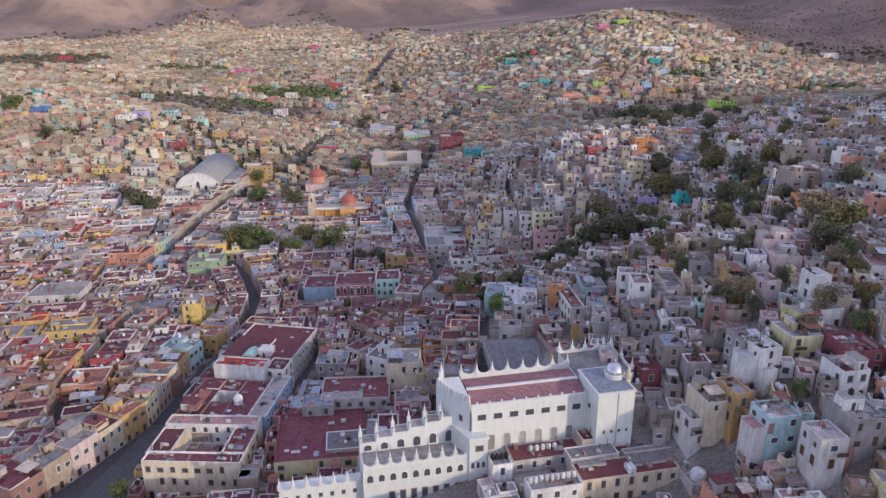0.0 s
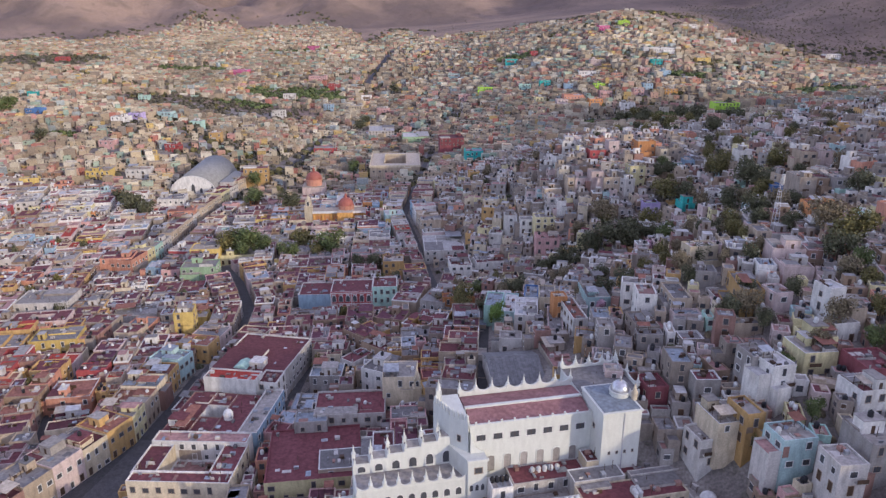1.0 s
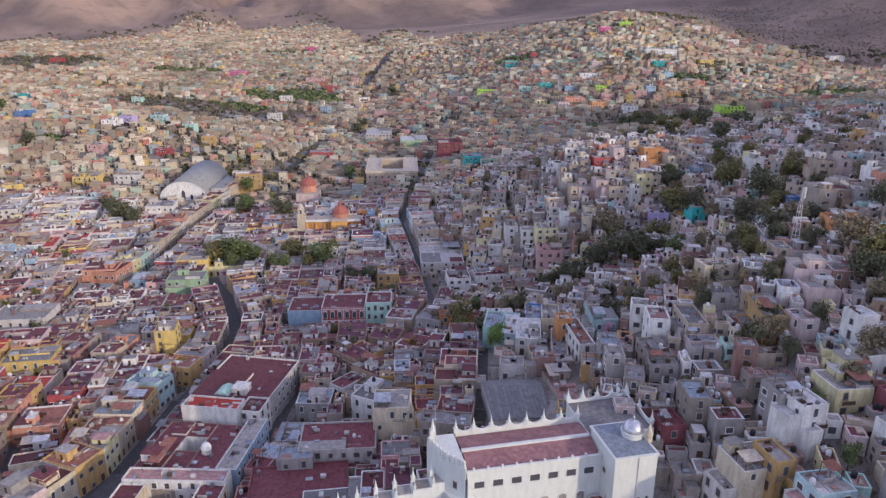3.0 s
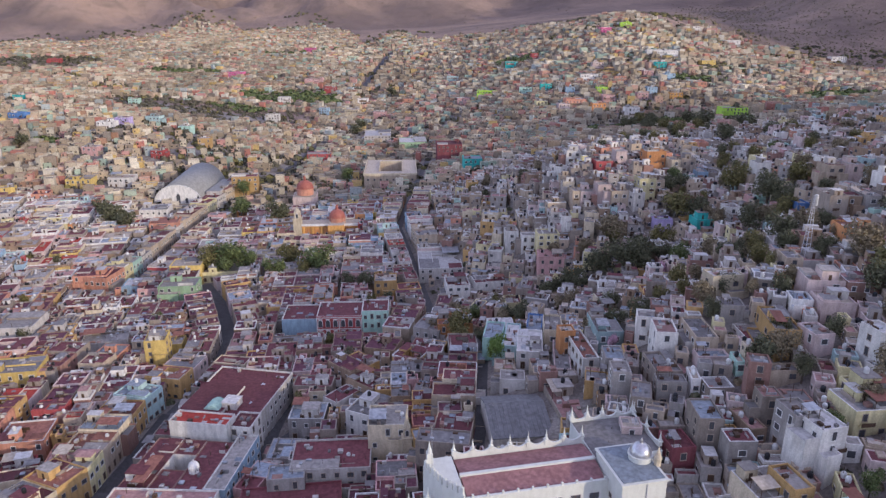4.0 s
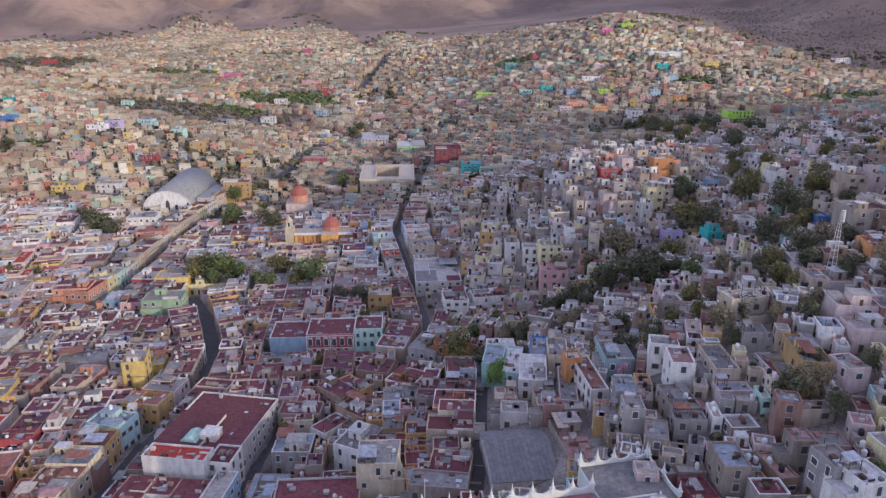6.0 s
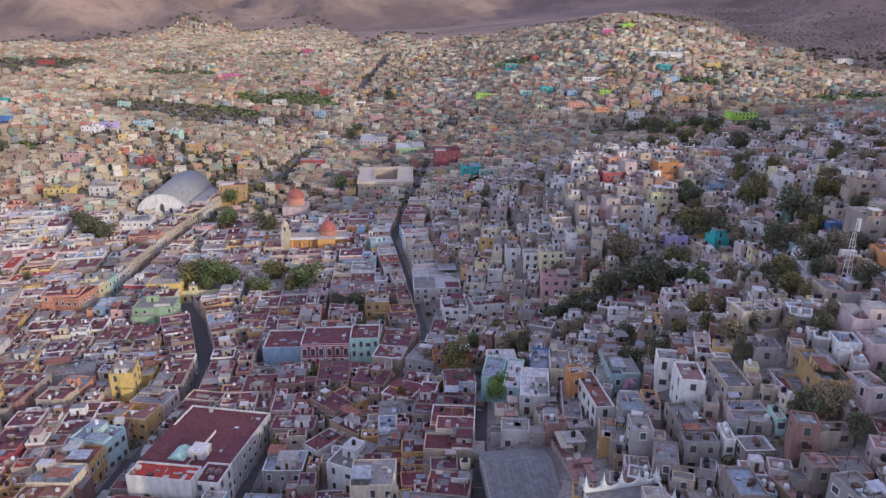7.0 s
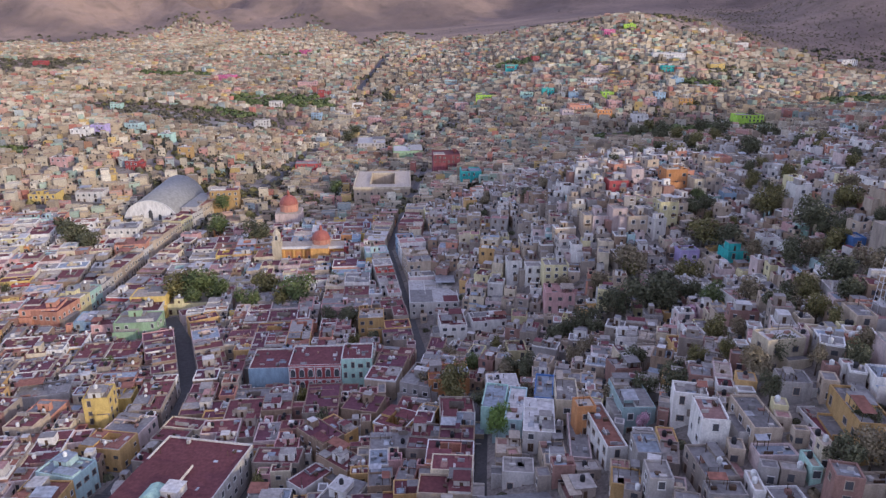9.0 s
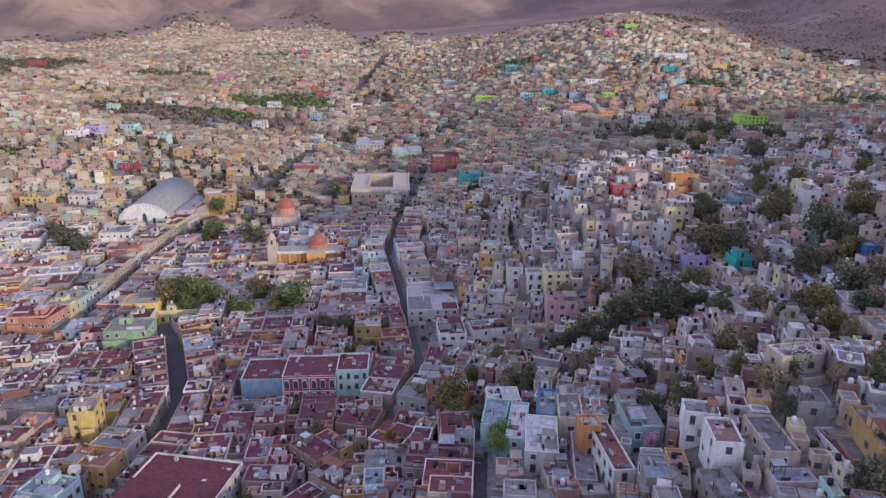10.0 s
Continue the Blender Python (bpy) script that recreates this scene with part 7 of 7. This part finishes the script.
# woods and bare patches among the far houses: x, y, half-width, half-depth
BARE = [(-310, 890, 105, 80), (-232, 915, 70, 55), (-760, 1330, 130, 170)]
GREENS = [(-222, 1062, 82, 55), (-270, 955, 45, 22), (165, 628, 50, 22), (225, 640, 55, 25), (-340, 1600, 70, 25), (-250, 1640, 40, 20), (-318, 600, 12, 12), (420, 760, 50, 40), (-450, 1290, 60, 40), (120, 1130, 40, 30), (300, 860, 40, 22)]
EDGE_AT = [-0.70, -0.61, -0.55, -0.48, -0.41, -0.34, -0.19, -0.142, -0.104, -0.065, 0.0, 0.113, 0.19, 0.235, 0.275, 0.32, 0.40, 0.48, 0.70]
EDGE = [1800, 1850, 2050, 2100, 2240, 2350, 2400, 2280, 1770, 2050, 1700, 1560, 1480, 1620, 1420, 1330, 1270, 1215, 1200]


FAR_SINGLE = [tuple(o.location[:2]) for o in scene.objects if o.get("category") == "house" and o.parent is None and o.location.y > 470]


def town_here(x, y, rng):
    edge = np.interp(x / y, EDGE_AT, EDGE) + 60 * np.sin(x / 70) + 40 * np.sin(x / 23)
    patch = np.sin(x / 61 + 1.7 * np.sin(y / 83)) + np.sin(y / 47 + x / 90) + 0.7 * np.sin(x / 23 - y / 31)
    keep = (y < edge) & (rng.random_sample(len(x)) < np.clip(1.02 - (y - edge + 260) / 420, 0.12, np.where(patch < -1.0, 0.35, 0.93)))
    for gx, gy, a, b in GREENS + BARE:
        keep &= ((x - gx) / a) ** 2 + ((y - gy) / b) ** 2 + 0.25 * np.sin(x / 13.0 + y / 19.0) + 0.2 * np.sin(x / 7.0 - y / 11.0) > 1.05
    for line, wide in STREETS:
        for (ax, ay), (bx, by) in zip(line, line[1:]):
            dx, dy = bx - ax, by - ay
            k = np.clip(((x - ax) * dx + (y - ay) * dy) / (dx * dx + dy * dy), 0, 1)
            keep &= (x - ax - k * dx) ** 2 + (y - ay - k * dy) ** 2 > (wide / 2 + 5.0) ** 2
    for hx, hy in FAR_SINGLE:
        keep &= ((x - hx) / 11.0) ** 2 + ((y - hy + 9.0) / 17.0) ** 2 > 1.0
    i, j = ((x + 350) * 2).astype(int), ((y - 80) * 2).astype(int)
    inside = (i > 0) & (i < 1400) & (j > 0) & (j < 1400)
    for di, dj in ((0, 0), (8, 0), (-8, 0), (0, 8), (0, -8)):
        keep &= ~(inside & TAKEN[np.clip(i + di, 0, 1399), np.clip(j + dj, 0, 1399)])
    return keep


FAR_COUNT = far_town("hillside_houses", NEAR_LIMIT + 2, 900, 5.6, 3, 5, "crowded pale flat-roofed houses on the far side of the valley")
FAR_COUNT += far_town("distant_houses", 900, 1300, 7.2, 2, 6, "distant crowded pale houses climbing to the mountains")
FAR_COUNT += far_town("farthest_houses", 1300, 2600, 7.6, 0, 7, "tiny pale houses at the foot of the mountains")
print("houses", COUNT, "far", FAR_COUNT, "objects", len(scene.objects))


# ---- bushes and small trees among the far houses and on the slopes ----
def scrub(name, kind, count, seed, test, size, label, near=480, deep=2700):
    rng = np.random.RandomState(seed)
    y = near + deep * rng.random_sample(count) ** 1.3
    x = rng.uniform(-1, 1, count) * (y * SEEN + 30)
    on = test(x, y, rng)
    x, y = x[on], y[on]
    n, k = len(x), 14
    g = height(x, y)
    r = rng.uniform(*size, n) * (1 + y / 2500)
    v = rng.normal(0, 1, (n, k, 3))
    v /= np.linalg.norm(v, axis=2, keepdims=True)
    v[:, :, 2] = np.abs(v[:, :, 2]) * 0.9
    mid = np.stack([x, y, g], 1)[:, None] + v * (r * 0.75)[:, None, None] * rng.uniform(0.5, 1.1, (n, k, 1))
    s = (r * 0.55)[:, None, None]
    t1 = rng.normal(0, 1, (n, k, 3))
    t1 -= v * np.sum(t1 * v, 2, keepdims=True)
    t1 /= np.linalg.norm(t1, axis=2, keepdims=True)
    t2 = np.cross(v, t1)
    V = np.stack([mid - t1 * s, mid - t2 * s * 0.8, mid + t1 * s, mid + t2 * s * 0.8], 2).reshape(-1, 3)
    F = np.arange(len(V)).reshape(-1, 4)
    me = bpy.data.meshes.new(name)
    me.vertices.add(len(V)), me.loops.add(F.size), me.polygons.add(len(F))
    me.vertices.foreach_set("co", V.ravel())
    me.loops.foreach_set("vertex_index", F.ravel())
    me.polygons.foreach_set("loop_start", np.arange(0, F.size, 4))
    me.materials.append(LEAF[kind])
    me.update(calc_edges=True)
    me.shade_flat()
    tagged(new(name, me), label, "bushes", kind="stuff")


def in_gaps(x, y, rng):
    x, y = x.copy(), y.copy()
    i, j = ((x + 350) * 2).astype(int), ((y - 80) * 2).astype(int)
    ok = (i > 2) & (i < 1397) & (j > 2) & (j < 1397) & (y < NEAR_LIMIT)
    i, j = np.clip(i, 2, 1397), np.clip(j, 2, 1397)
    for di, dj in ((0, 0), (2, 0), (-2, 0), (0, 2), (0, -2)):
        ok &= FREE[i + di, j + dj]
    return ok & ((x > -15) | (rng.random_sample(len(x)) < 0.2))


def in_greens(x, y, rng, fields=GREENS):
    on = np.zeros(len(x), bool)
    for gx, gy, a, b in fields:
        reach = ((x - gx) / a) ** 2 + ((y - gy) / b) ** 2 + 0.25 * np.sin(x / 13.0 + y / 19.0) + 0.2 * np.sin(x / 7.0 - y / 11.0)
        on |= (reach < 1.0) & (rng.random_sample(len(x)) < 0.75)
    return on


def in_town(x, y, rng):
    patch = np.sin(x / 61 + 1.7 * np.sin(y / 83)) + np.sin(y / 47 + x / 90) + 0.7 * np.sin(x / 23 - y / 31)
    edge = np.interp(x / y, EDGE_AT, EDGE)
    return (y < edge + 150) & (rng.random_sample(len(x)) < np.where(patch < -0.75, 0.6, 0.13))


def on_slopes(x, y, rng):
    edge = np.interp(x / y, EDGE_AT, EDGE)
    clump = np.sin(x / 55) + np.sin(y / 73 + x / 120)
    return (y > edge - 40) & (rng.random_sample(len(x)) < np.clip(0.25 + 0.35 * clump, 0.02, 1))


scrub("woods", "green", 90000, 21, in_greens, (2.0, 4.5), "dark green woods on a slope between the houses")
scrub("bare_slope_scrub", "wood", 60000, 25, lambda x, y, rng: in_greens(x, y, rng, BARE), (1.2, 3.0), "dry brown scrub on a bare slope between houses")
scrub("town_bushes", "wood", 25000, 22, in_town, (2.0, 4.2), "dark bushes and small trees among far houses")
scrub("garden_trees", "olive", 13000, 24, in_town, (2.0, 4.0), "olive-green garden trees among far houses")
# scrub thickens to the right, its colour deepening that mountain side's shade
scrub("mountain_woods", "dry", 40000, 26, lambda x, y, rng: (y > np.interp(x / y, EDGE_AT, EDGE) - 30) & (rng.random_sample(len(x)) < np.clip((x / y - 0.30) * 4.0, 0, 0.8)), (0.7, 1.7), "dry scrub added to deepen the shade on the mountain side", 1150, 1500)
scrub("hill_scrub", "wood", 2600, 23, on_slopes, (0.6, 1.5), "dry scrub dotted over the mountain slopes")
scrub("yard_bushes", "dry", 5000, 31, in_gaps, (0.7, 1.6), "dry bushes in the yards between houses", 125, 345)
scrub("yard_shrubs", "dark", 5000, 32, in_gaps, (0.8, 1.9), "dark shrubs in the yards between houses", 125, 345)
